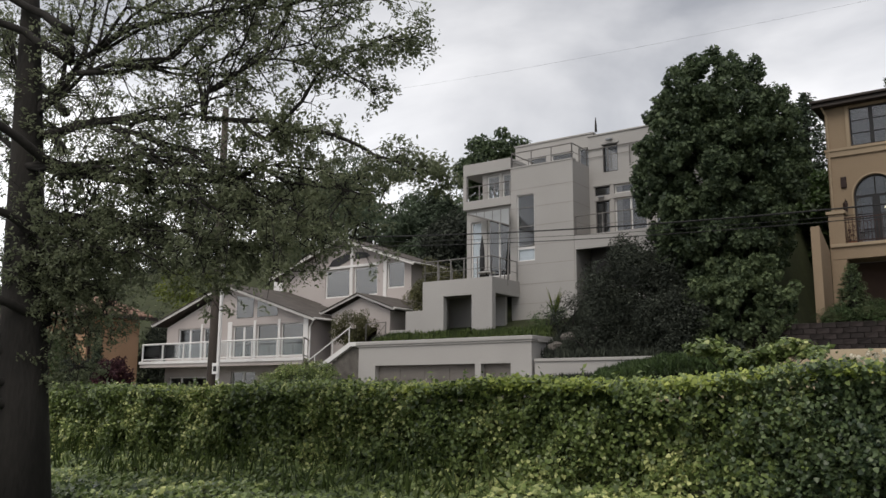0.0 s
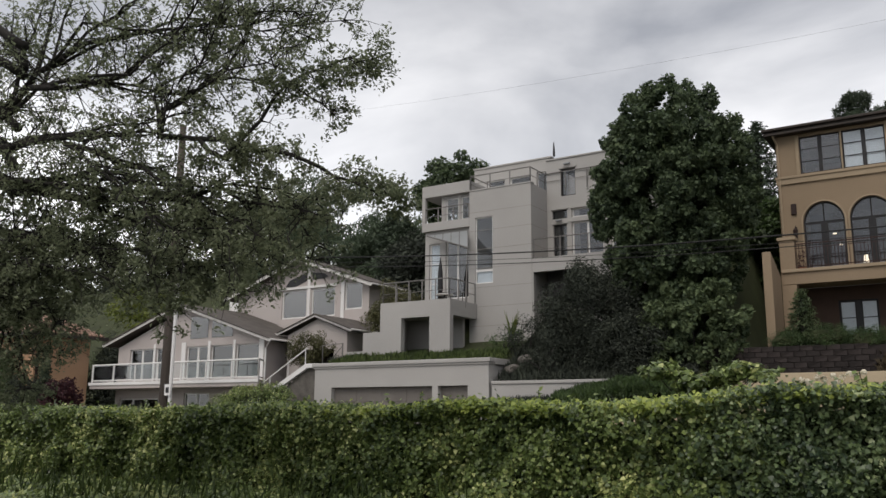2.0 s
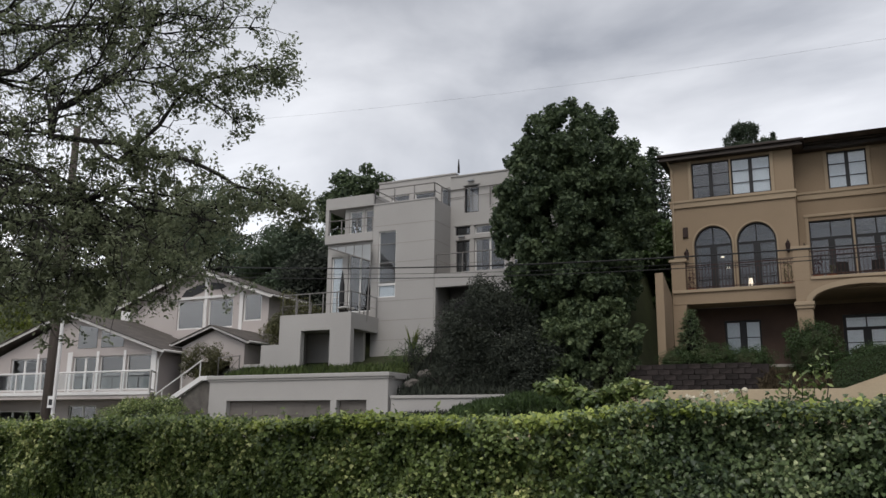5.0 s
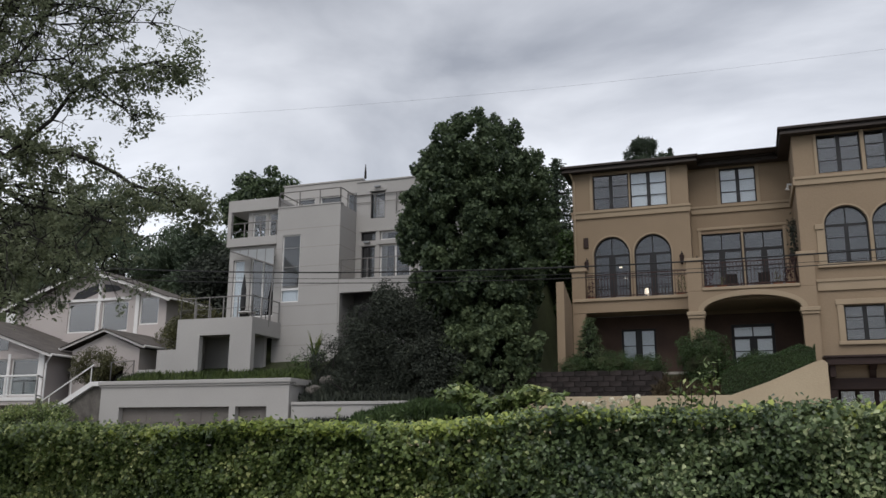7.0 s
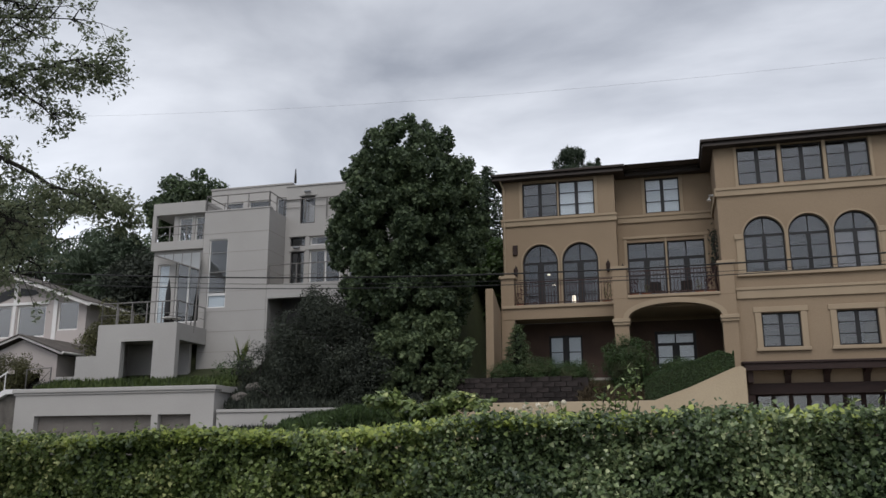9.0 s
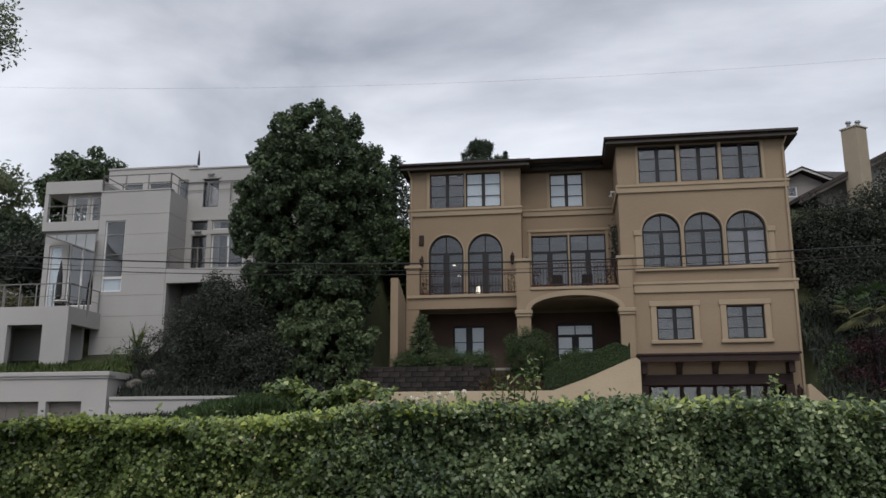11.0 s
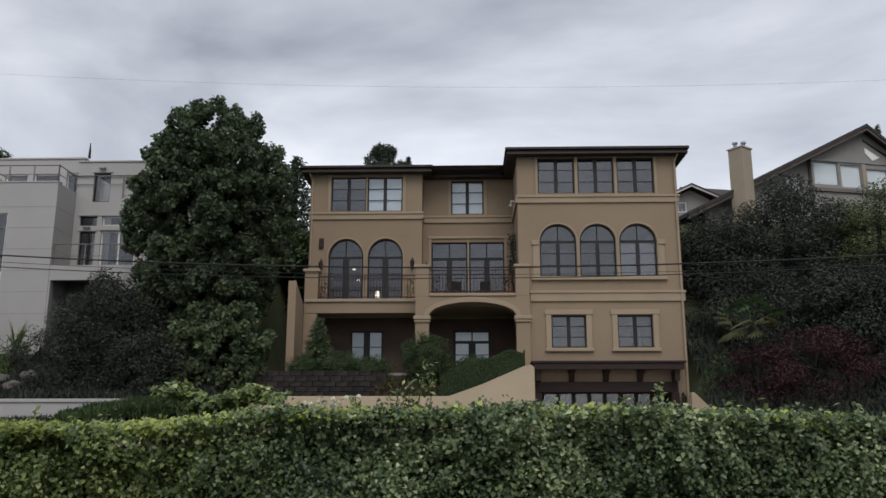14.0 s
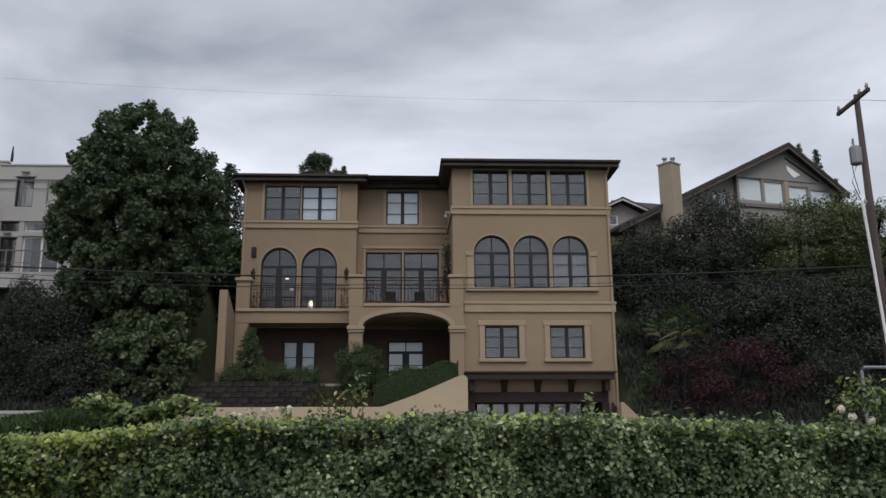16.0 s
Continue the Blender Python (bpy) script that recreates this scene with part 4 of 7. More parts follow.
for z in (5.9, 6.85, 7.8, 8.75, 9.7, 10.65, 11.6):
    block("joint_strip", M_JOINT, WHT, -21.42, -17.98, WY - 0.006, WY - 0.002, z, z + 0.022, 0)
    block("joint_strip", M_JOINT, WHT, -17.978, -17.974, WY, BWY, z, z + 0.022, 0)
# open-cornered upper storey and glazed room below
block("roof_slab", M_WHITE, WHT, -24.3, -21.43, WY, 44.0, 12.75, 13.36, 0.02)
wall_x("upper_wall", M_WHITE, WHT, -23.25, -21.43, 11.4, 12.748, WY + 0.25, WY + 0.5, [(-22.99, -22.23, 11.42, 12.62), (-22.08, -21.5, 11.42, 12.62)])
block("corner_post", M_WHITE, WHT, -24.3, -24.1, WY + 0.0, WY + 0.2, 11.4, 12.748, 0.01)
window(WHT, -22.99, -22.23, 11.42, 12.62, WY + 0.32, rows=1, leaves=1, frame_mat=M_PAINT)
window(WHT, -22.08, -21.5, 11.42, 12.62, WY + 0.32, rows=1, leaves=1, frame_mat=M_PAINT)
block("floor_slab", M_WHITE, WHT, -24.3, -21.43, WY, 44.0, 10.95, 11.398, 0.02)
wall_x("lower_wall", M_WHITE, WHT, -24.2, -21.43, 6.9, 10.948, WY + 0.2, WY + 0.45, [(-23.95, -23.3, 7.2, 10.3), (-22.95, -21.6, 7.4, 10.5)])
window(WHT, -23.95, -23.3, 7.2, 10.3, WY + 0.3, rows=3, leaves=1, frame_mat=M_PAINT, blind=M_BLIND)
window(WHT, -22.95, -21.6, 7.4, 10.5, WY + 0.3, rows=1, leaves=2, frame_mat=M_PAINT, heavy=0.03, pane_mat=M_COATED)
block("side_wall", M_WHITE, WHT, -24.2, -23.95, WY + 0.46, 44.0, 5.0, 10.948, 0)
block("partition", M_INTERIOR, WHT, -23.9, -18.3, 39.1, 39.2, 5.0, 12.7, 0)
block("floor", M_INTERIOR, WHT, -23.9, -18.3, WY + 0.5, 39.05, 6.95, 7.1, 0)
# penthouse and the wing behind the maple
wall_x("penthouse_wall", M_WHITE, WHT, -23.2, -18.55, 12.2, 14.98, 39.0, 39.3, [(-22.4, -21.3, 13.1, 14.25), (-21.0, -19.7, 13.1, 14.25), (-19.4, -18.75, 12.6, 14.3)])
for a0, a1, z0 in ((-22.4, -21.3, 13.1), (-21.0, -19.7, 13.1), (-19.4, -18.75, 12.6)):
    window(WHT, a0, a1, z0, 14.25 if z0 > 13 else 14.3, 39.1, rows=1, leaves=1, frame_mat=M_PAINT)
back_holes = [(-17.20, -16.42, 12.31, 13.70), (-17.68, -16.89, 11.18, 11.63), (-16.65, -15.04, 11.18, 11.62), (-17.64, -16.92, 9.12, 10.90), (-16.66, -15.04, 9.23, 10.94), (-14.65, -13.11, 9.23, 11.53)]
wall_x("back_wing_wall", M_WHITE, WHT, -17.97, -10.8, 4.5, 14.22, BWY, BWY + 0.3, back_holes)
for h in back_holes:
    window(WHT, *h, BWY + 0.1, rows=1, leaves=2 if h[3] - h[2] > 1.7 else 1, frame_mat=M_PAINT if h[0] > -16.8 else M_FRAME, heavy=0.03)
    block("window_head", M_WHITE, WHT, h[0] - 0.08, h[1] + 0.08, BWY - 0.05, BWY - 0.002, h[3] + 0.01, h[3] + 0.12, 0.008)
block("parapet_cap", M_WHITE, WHT, -18.0, -10.75, BWY - 0.05, BWY + 0.4, 14.225, 14.30, 0.01)
block("wing_return", M_WHITE, WHT, -17.97, -17.67, BWY + 0.31, 38.98, 9.1, 14.22, 0)
# unseen ceiling and partition added to keep skylight out of the wing
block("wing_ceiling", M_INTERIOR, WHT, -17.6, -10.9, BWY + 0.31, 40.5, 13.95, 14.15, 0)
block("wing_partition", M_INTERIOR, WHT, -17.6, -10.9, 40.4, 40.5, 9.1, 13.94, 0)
for x, z in ((-16.8, 13.86), (-17.3, 11.03)):
    SL = thing("soffit_lamp", (x, BWY - 0.12, z), "small grey bulkhead lamp over the white terrace door", "wall lamp", "terrace lamps")
    block("housing", M_GREYMETAL, SL, x - 0.16, x + 0.16, BWY - 0.2, BWY - 0.052, z, z + 0.09, 0.02)
block("parapet_cap", M_WHITE, WHT, -23.25, -18.5, 38.95, 39.35, 14.985, 15.07, 0.01)
# unseen slab added to block skylight above the penthouse room
block("penthouse_ceiling", M_INTERIOR, WHT, -23.15, -18.2, 39.32, 40.58, 14.6, 14.9, 0)
block("back_mass", M_WHITE, WHT, -23.2, -11.2, 40.6, 45.0, 3.0, 14.7, 0)
TY = WY + 0.02
wall_x("terrace_wall", M_WHITE, WHT, -17.975, -10.9, 4.3, 8.98, TY, TY + 0.3, [(-17.9, -14.9, 5.0, 8.32)])
block("terrace_floor", M_CONCRETE, WHT, -17.975, -10.9, TY + 0.302, BWY - 0.003, 8.68, 8.96, 0)
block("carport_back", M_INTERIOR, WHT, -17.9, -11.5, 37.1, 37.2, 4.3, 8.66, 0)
# deck in front, with its dark openings
DY = 33.0
wall_x("deck_wall", M_WHITE, WHT, -24.99, -20.97, 3.4, 7.0, DY, DY + 0.3, [(-23.74, -22.11, 3.4, 6.22)])
block("deck_side", M_WHITE, WHT, -21.27, -20.97, DY + 0.302, WY - 0.002, 6.25, 7.0, 0.01)
block("deck_side", M_WHITE, WHT, -24.99, -24.69, DY + 0.302, WY - 0.002, 3.4, 7.0, 0.01)
block("deck_back_wall", M_WHITE, WHT, -24.68, -21.44, 34.9, 35.1, 3.4, 6.28, 0)
block("deck_floor", M_CONCRETE, WHT, -24.68, -21.28, DY + 0.302, WY - 0.004, 6.3, 6.6, 0)
bm = bmesh.new()
prism(bm, [(-26.07, 3.4), (-24.995, 3.4), (-24.995, 5.62), (-26.07, 5.62)], "y", DY + 0.05, DY + 0.3)
prism(bm, [(-27.1, 3.4), (-26.075, 3.4), (-26.075, 4.72), (-27.1, 4.72)], "y", DY + 0.05, DY + 0.3)
part("stepped_wall", bm, M_WHITE, WHT)


def pipe_railing(label, pts, h, posts, glass_panels=True, mat=None):
    """Galvanised railing along a line of points at floor height: posts, rails and glass."""
    mat = mat or M_STEEL
    t = thing("pipe_railing", pts[0], label, "railing", "terrace railings")
    for a, b, n in zip(pts, pts[1:], posts):
        a, b = Vector(a), Vector(b)
        rod("top_rail", mat, t, [a + Vector((0, 0, h)), b + Vector((0, 0, h))], 0.028)
        rod("bottom_rail", mat, t, [a + Vector((0, 0, h * 0.45)), b + Vector((0, 0, h * 0.45))], 0.014)
        for i in range(n + 1):
            p = a.lerp(b, i / n)
            rod("post", mat, t, [p - Vector((0, 0, 0.25)), p + Vector((0, 0, h))], 0.032)
    return t


pipe_railing("grey steel pipe railing on the front deck", [(-24.9, 35.4, 7.0), (-24.9, 33.08, 7.0), (-21.05, 33.08, 7.0), (-21.05, 35.4, 7.0)], 0.98, (2, 5, 3))
pipe_railing("grey steel pipe railing round the roof terrace", [(-21.4, 39, 12.8), (-21.4, 35.6, 12.8), (-18.05, 35.6, 12.8), (-18.05, 37.2, 12.8), (-13.5, 37.15, 12.8)], 0.75, (2, 3, 2, 4))
pipe_railing("grey steel pipe railing at the open corner", [(-24.25, 35.56, 11.4), (-21.5, 35.56, 11.4)], 0.75, (3,))
pipe_railing("grey steel pipe railing along the side terrace", [(-17.95, 35.66, 8.98), (-11.0, 35.66, 8.98)], 0.95, (5,))
AWN = thing("glass_awning", (-22.8, 34.9, 9.9), "sloping glass awning with steel bars over the deck doors", "awning")
bm = bmesh.new()
A0, B0, C0 = Vector((-23.9, 35.4, 10.70)), Vector((-21.46, 35.4, 10.70)), Vector((-20.85, 34.4, 9.62))
v = [bm.verts.new(p) for p in (A0, C0, B0)]
w = [bm.verts.new(q.co + Vector((0, 0, 0.02))) for q in v]
bm.faces.new(v[::-1]), bm.faces.new(w)
for i in range(3):
    bm.faces.new((v[i], v[(i + 1) % 3], w[(i + 1) % 3], w[i]))
part("glazing", bm, M_AWNING, AWN)
for i in range(1, 6):
    rod("glazing_bar", M_STEEL, AWN, [A0.lerp(C0, i / 5) + Vector((0, 0, 0.03)), A0.lerp(B0, i / 5) + Vector((0, 0, 0.03))], 0.018)
rod("front_bar", M_STEEL, AWN, [A0, C0], 0.04)
rod("support_post", M_STEEL, AWN, [C0, (-21.0, 34.4, 6.6)], 0.03)
UMB = thing("folded_parasol", (-22.55, 34.6, 6.6), "closed dark patio parasol standing on the deck", "parasol")
bm = bmesh.new()
tube(bm, [(-22.55, 34.6, 6.6), (-22.55, 34.6, 9.3)], 0.025, 8)
part("pole", bm, M_IRON, UMB)
bm = bmesh.new()
tube(bm, [(-22.55, 34.6, 7.5), (-22.55, 34.6, 7.7), (-22.55, 34.6, 8.6), (-22.55, 34.6, 9.25)], [0.07, 0.14, 0.12, 0.03], 9)
part("canopy", bm, M_FRAME, UMB)
for x, y, rz in ((-22.0, 34.0, 40), (-21.6, 34.7, -60)):
    patio_chair(x, y, 6.6, rz, "on the white deck", "deck chairs")
DT = thing("patio_table", (-21.75, 33.75, 6.6), "small pale patio table on the white deck", "table")
bm = bmesh.new()
tube(bm, [(-21.75, 33.75, 7.28), (-21.75, 33.75, 7.32)], 0.42, 16)
part("tabletop", bm, M_PAINT, DT)
rod("pedestal", M_IRON, DT, [(-21.75, 33.75, 6.6), (-21.75, 33.75, 7.28)], 0.04, 8)
ANT = thing("roof_vent_pipe", (-18.4, 39.2, 15.0), "thin dark vent pipe on the white roof", "vent pipe")
bm = bmesh.new()
tube(bm, [(-18.4, 39.1, 15.07), (-18.4, 39.1, 15.4), (-18.4, 39.1, 15.85)], [0.07, 0.06, 0.02], 8)
part("pipe", bm, M_IRON, ANT)

# garage of the white house, with a planted roof
GW = thing("white_garage", (-22.5, 31.5, 1.0), "off-white stucco garage with a coping, dug into the slope", "garage")
wall_x("front_wall", M_WHITE, GW, -27.3, -17.78, 0.2, 3.77, 31.0, 31.3, [(-26.26, -20.6, 0.2, 2.9), (-20.3, -18.8, 0.2, 2.9)])
block("side_wall", M_WHITE, GW, -18.08, -17.78, 31.302, 33.2, 0.2, 3.77, 0)
block("side_wall", M_WHITE, GW, -27.3, -27.0, 31.302, 33.2, 0.2, 3.77, 0)
bm = bmesh.new()
bx(bm, -27.36, -17.72, 30.94, 31.34, 3.775, 3.86, 0.015)
bx(bm, -27.42, -17.66, 30.88, 31.38, 3.862, 4.04, 0.03)
bx(bm, -18.12, -17.66, 31.382, 33.3, 3.775, 4.04, 0.02)
part("coping", bm, M_WHITE, GW)
block("roof_slab", M_CONCRETE, GW, -27.0, -18.09, 31.31, 33.0, 3.3, 3.7, 0)
for xa, xb in ((-26.24, -20.62), (-20.28, -18.82)):
    d = block("garage_door", M_DOOR, GW, xa, xb, 31.262, 31.298, 0.2, 2.88, 0, "off-white panelled garage door with shade in its colour")
    n = 4 if xb - xa > 3 else 1
    for i in range(n):
        for k in range(4):
            w0 = (xb - xa) / n
            block("door_panel", M_DOOR, d, xa + w0 * i + 0.1, xa + w0 * (i + 1) - 0.1, 31.245, 31.261, 0.3 + k * 0.65, 0.85 + k * 0.65, 0.008)
RET = thing("white_retaining_wall", (-13.4, 31.0, 1.0), "low off-white retaining wall with a coping", "garden wall")
block("wall", M_WHITE, RET, -17.64, -9.32, 31.0, 31.25, 0.2, 2.93, 0.01)
block("coping", M_WHITE, RET, -17.63, -9.31, 30.94, 31.3, 2.932, 3.06, 0.015)

# lamps seen through the arched doors
M_LAMP = bpy.data.materials.new("warm_lamp_glow")
M_LAMP.use_nodes = True
lb = M_LAMP.node_tree.nodes["Principled BSDF"]
lb.inputs["Emission Color"].default_value, lb.inputs["Emission Strength"].default_value = (1.0, 0.82, 0.6, 1), 1.6
for x, y, z in ((-5.3, 39.5, 9.5), (-5.15, 40.1, 9.1)):
    t = thing("pendant_light", (x, y, 10.74), "small glowing pendant light hung in the room", "ceiling light", "pendant lights")
    rod("cord", M_IRON, t, [(x, y, 10.74), (x, y, z)], 0.008, 4)
    bm = bmesh.new()
    tube(bm, [(x, y, z + 0.05), (x, y, z)], [0.05, 0.09], 12)
    part("shade", bm, M_LAMP, t)
t = thing("floor_lamp", (-4.0, 38.0, 7.05), "floor lamp with a glowing pale shade in the room", "lamp")
bm = bmesh.new()
tube(bm, [(-4.0, 38.0, 7.05), (-4.0, 38.0, 7.08), (-4.0, 38.0, 7.09), (-4.0, 38.0, 7.95)], [0.13, 0.13, 0.015, 0.015], 10)
part("stand", bm, M_IRON, t)
bm = bmesh.new()
tube(bm, [(-4.0, 38.0, 7.9), (-4.0, 38.0, 8.2)], [0.1, 0.07], 12)
part("shade", bm, M_LAMP, t)


# ---- gabled neighbours ----
def gable_roof(parent, apex, left, right, y0, y1, thick, mat, fascia):
    """A gable roof whose ridge runs along y, with white rake boards; points are (x, z)."""
    bm = bmesh.new()
    (ax, az), (lx, lz), (rx, rz) = apex, left, right
    prism(bm, [(lx, lz), (ax, az), (rx, rz), (rx, rz - thick), (ax, az - thick), (lx, lz - thick)], "y", y0 + 0.06, y1)
    prism(bm, [(lx, lz), (ax, az), (rx, rz), (rx, rz - 0.05), (ax, az - 0.05), (lx, lz - 0.05)], "y", y0 - 0.06, y0 + 0.058)
    part("roof", bm, mat, parent)
    for sx, sz in ((lx, lz), (rx, rz)):
        bm = bmesh.new()
        prism(bm, [(sx, sz - 0.06), (ax, az - 0.06), (ax, az - thick - 0.06), (sx, sz - thick - 0.06)], "y", y0 - 0.0, y0 + 0.055)
        part("rake_board", bm, fascia, parent)
    for sx, sz in ((lx, lz), (rx, rz)):
        bm = bmesh.new()
        d = 0.09 if sx > ax else -0.09
        tube(bm, [(sx + d * 0.6, y0, sz - thick * 0.6), (sx + d * 0.6, y1, sz - thick * 0.6)], 0.06, 8)
        part("gutter", bm, fascia, parent)


def gable_wall(parent, x0, x1, z0, zs, apex, y0, y1, mat, holes=()):
    """Front wall up to the eaves, and the triangle above it."""
    wall_x("front_wall", mat, parent, x0, x1, z0, zs, y0, y1, holes)
    bm = bmesh.new()
    prism(bm, [(x0, zs + 0.002), (x1, zs + 0.002), apex], "y", y0, y1)
    part("gable", bm, mat, parent)


H2 = thing("pink_house", (-39.5, 38.0, 1.0), "pinkish white low gabled house with a white railed deck", "house")
HY = 33.6
h2_holes = [(-39.5, -37.68, 3.6, 5.5), (-37.46, -35.66, 3.6, 5.5), (-35.46, -33.68, 3.6, 5.5), (-42.2, -40.9, 3.6, 5.5), (-44.6, -42.4, 3.6, 5.5), (-39.5, -37.4, 0.9, 2.84), (-45.3, -41.7, 1.5, 2.55)]
gable_wall(H2, -45.7, -33.25, -0.2, 5.64, (-39.9, 7.72), HY, HY + 0.25, M_WHITE2, h2_holes)
block("side_wall", M_WHITE2, H2, -33.5, -33.25, HY + 0.252, 43, -0.2, 5.6, 0)
block("side_wall", M_WHITE2, H2, -45.7, -45.45, HY + 0.252, 43, -0.2, 5.6, 0)
block("back_wall", M_WHITE2, H2, -45.7, -33.25, 43.0, 43.2, -0.2, 5.6, 0)
block("floor", M_INTERIOR, H2, -45.4, -33.55, HY + 0.26, 42.9, 3.2, 3.4, 0)
block("ceiling_slab", M_INTERIOR, H2, -45.4, -33.55, HY + 0.26, 42.9, 5.5, 5.6, 0)
block("partition", M_INTERIOR, H2, -45.4, -33.55, 37.0, 37.1, -0.2, 5.45, 0)
gable_roof(H2, (-39.9, 8.02), (-46.6, 5.88), (-32.45, 5.68), HY - 0.5, 43.5, 0.14, M_SHINGLE, M_FASCIA)
for i, h in enumerate(h2_holes):
    window(H2, *h, HY + 0.1, rows=1, leaves=3 if h[1] - h[0] > 3 else 2 if i in (0, 4, 5) else 1, frame_mat=M_PAINT, fw=0.07, heavy=0.05, pane_mat=M_COATED if i in (1, 2, 0) else M_GLASS)
for x, w in ((-37.57, 0.2), (-35.56, 0.18), (-33.46, 0.36), (-39.72, 0.36), (-40.75, 0.2), (-42.3, 0.16)):
    block("trim_board", M_PAINT, H2, x - w / 2, x + w / 2, HY - 0.04, HY - 0.003, 3.45, 5.75, 0.008)
for pts in ([(-39.2, 5.95), (-39.2, 7.25), (-37.75, 7.05), (-37.75, 5.95)], [(-37.42, 5.95), (-37.42, 6.9), (-35.75, 6.4), (-35.75, 5.95)]):
    bm = bmesh.new()
    prism(bm, pts, "y", HY - 0.03, HY - 0.004)
    part("gable_panel", bm, M_COATED, H2, "sloping gable window glass")
bm = bmesh.new()
prism(bm, [(-46.2, HY - 1.5), (-32.1, HY - 1.5), (-33.2, HY - 0.005), (-46.2, HY - 0.005)], "z", 3.1, 3.45)
part("deck", bm, M_WHITE2, H2)
block("deck_edge", M_PAINT, H2, -46.25, -32.08, HY - 1.56, HY - 1.502, 3.3, 3.47, 0.008)
t = thing("deck_railing", (-39.7, HY - 1.4, 3.45), "white painted deck railing with clear glass panels", "railing")
pts = [(-46.1, HY - 0.1), (-46.1, HY - 1.42), (-32.2, HY - 1.42), (-33.2, HY - 0.1)]
for (ax, ay), (bx_, by_), n in zip(pts, pts[1:], (1, 7, 1)):
    rod("top_rail", M_PAINT, t, [(ax, ay, 4.5), (bx_, by_, 4.5)], 0.05)
    rod("bottom_rail", M_PAINT, t, [(ax, ay, 3.58), (bx_, by_, 3.58)], 0.035)
    for i in range(n + (1 if n > 1 else 0)):
        x, y = ax + (bx_ - ax) * i / n, ay + (by_ - ay) * i / n
        rod("post", M_PAINT, t, [(x, y, 3.45), (x, y, 4.52)], 0.05)
    if n > 1:
        for i in range(n):
            x0, x1 = ax + (bx_ - ax) * i / n + 0.07, ax + (bx_ - ax) * (i + 1) / n - 0.07
            block("glass_panel", M_CLEAR, t, x0, x1, ay - 0.006, ay + 0.006, 3.64, 4.44, 0)
bm = bmesh.new()
tube(bm, [(-32.4, HY - 0.5, 5.55), (-33.1, HY - 0.06, 5.2), (-33.1, HY - 0.06, 1.0)], 0.05, 8)
part("downpipe", bm, M_PAINT, H2)

H3 = thing("upper_house", (-35.0, 42.0, 5.5), "pale pinkish house with a white-edged gable and wide windows", "house")
h3_holes = [(-36.7, -34.68, 7.4, 9.15), (-34.32, -32.45, 7.4, 9.15), (-31.72, -30.4, 7.7, 9.29)]
gable_wall(H3, -40.5, -29.9, 3.0, 9.3, (-35.1, 10.95), 38.4, 38.65, M_WHITE2, h3_holes)
for h in h3_holes:
    window(H3, *h, 38.48, rows=1, leaves=1, frame_mat=M_PAINT, fw=0.09, transom=8.05 if h[0] > -31.3 else None, pane_mat=M_COATED)
block("side_wall", M_WHITE2, H3, -30.15, -29.9, 38.66, 40.9, 3.0, 9.25, 0)
block("side_wall", M_WHITE2, H3, -40.5, -40.25, 38.66, 40.9, 3.0, 9.25, 0)
block("partition", M_INTERIOR, H3, -40.5, -29.9, 40.902, 41.1, 3.0, 9.2, 0)
block("ceiling_slab", M_INTERIOR, H3, -40.2, -30.2, 38.66, 40.9, 9.2, 9.28, 0)
gable_roof(H3, (-35.1, 11.1), (-41.2, 9.0), (-29.35, 9.12), 37.85, 41.2, 0.2, M_SHINGLE, M_FASCIA)
block("wall_board", M_PAINT, H3, -31.98, -31.73, 38.36, 38.398, 6.8, 9.4, 0.008)
# near-black frame colour paints the dark reflection on these gable panes
for pts in ([(-36.4, 9.38), (-36.1, 9.75), (-34.68, 10.18), (-34.68, 9.66), (-35.6, 9.36)], [(-34.22, 9.7), (-34.22, 10.14), (-33.3, 10.0), (-33.0, 9.8), (-33.4, 9.7)]):
    bm = bmesh.new()
    prism(bm, pts, "y", 38.36, 38.397)
    part("gable_window", bm, M_FRAME, H3, "sloping gable window painted with a dark reflection")
block("wall_board", M_PAINT, H3, -34.6, -34.4, 38.35, 38.398, 7.3, 10.7, 0.008)
block("collar_beam", M_PAINT, H3, -36.9, -32.3, 38.34, 38.396, 9.18, 9.33, 0.008)
block("chimney", M_PAINT, H3, -42.6, -41.0, 39.6, 40.9, 4.0, 9.7, 0.03)
block("lower_siding", M_WHITE2, H3, -40.5, -29.9, 38.0, 38.39, 3.0, 7.0, 0.01)

PO = thing("entry_porch", (-30.6, 35.5, 2.0), "small gabled entry porch with pale stucco front", "porch")
gable_wall(PO, -32.7, -28.5, 1.0, 5.95, (-30.55, 6.75), 34.8, 35.0, M_WHITE2, [(-31.6, -29.4, 1.0, 5.1)])
block("side_wall", M_WHITE2, PO, -28.7, -28.5, 35.002, 38.2, 1.0, 5.95, 0)
block("side_wall", M_WHITE2, PO, -32.7, -32.5, 35.002, 38.2, 1.0, 5.95, 0)
block("porch_back", M_DARKWOOD, PO, -32.5, -28.7, 37.0, 37.1, 1.0, 5.9, 0)
gable_roof(PO, (-30.52, 7.0), (-33.2, 6.1), (-28.0, 6.08), 34.45, 38.3, 0.1, M_SHINGLE, M_FASCIA)

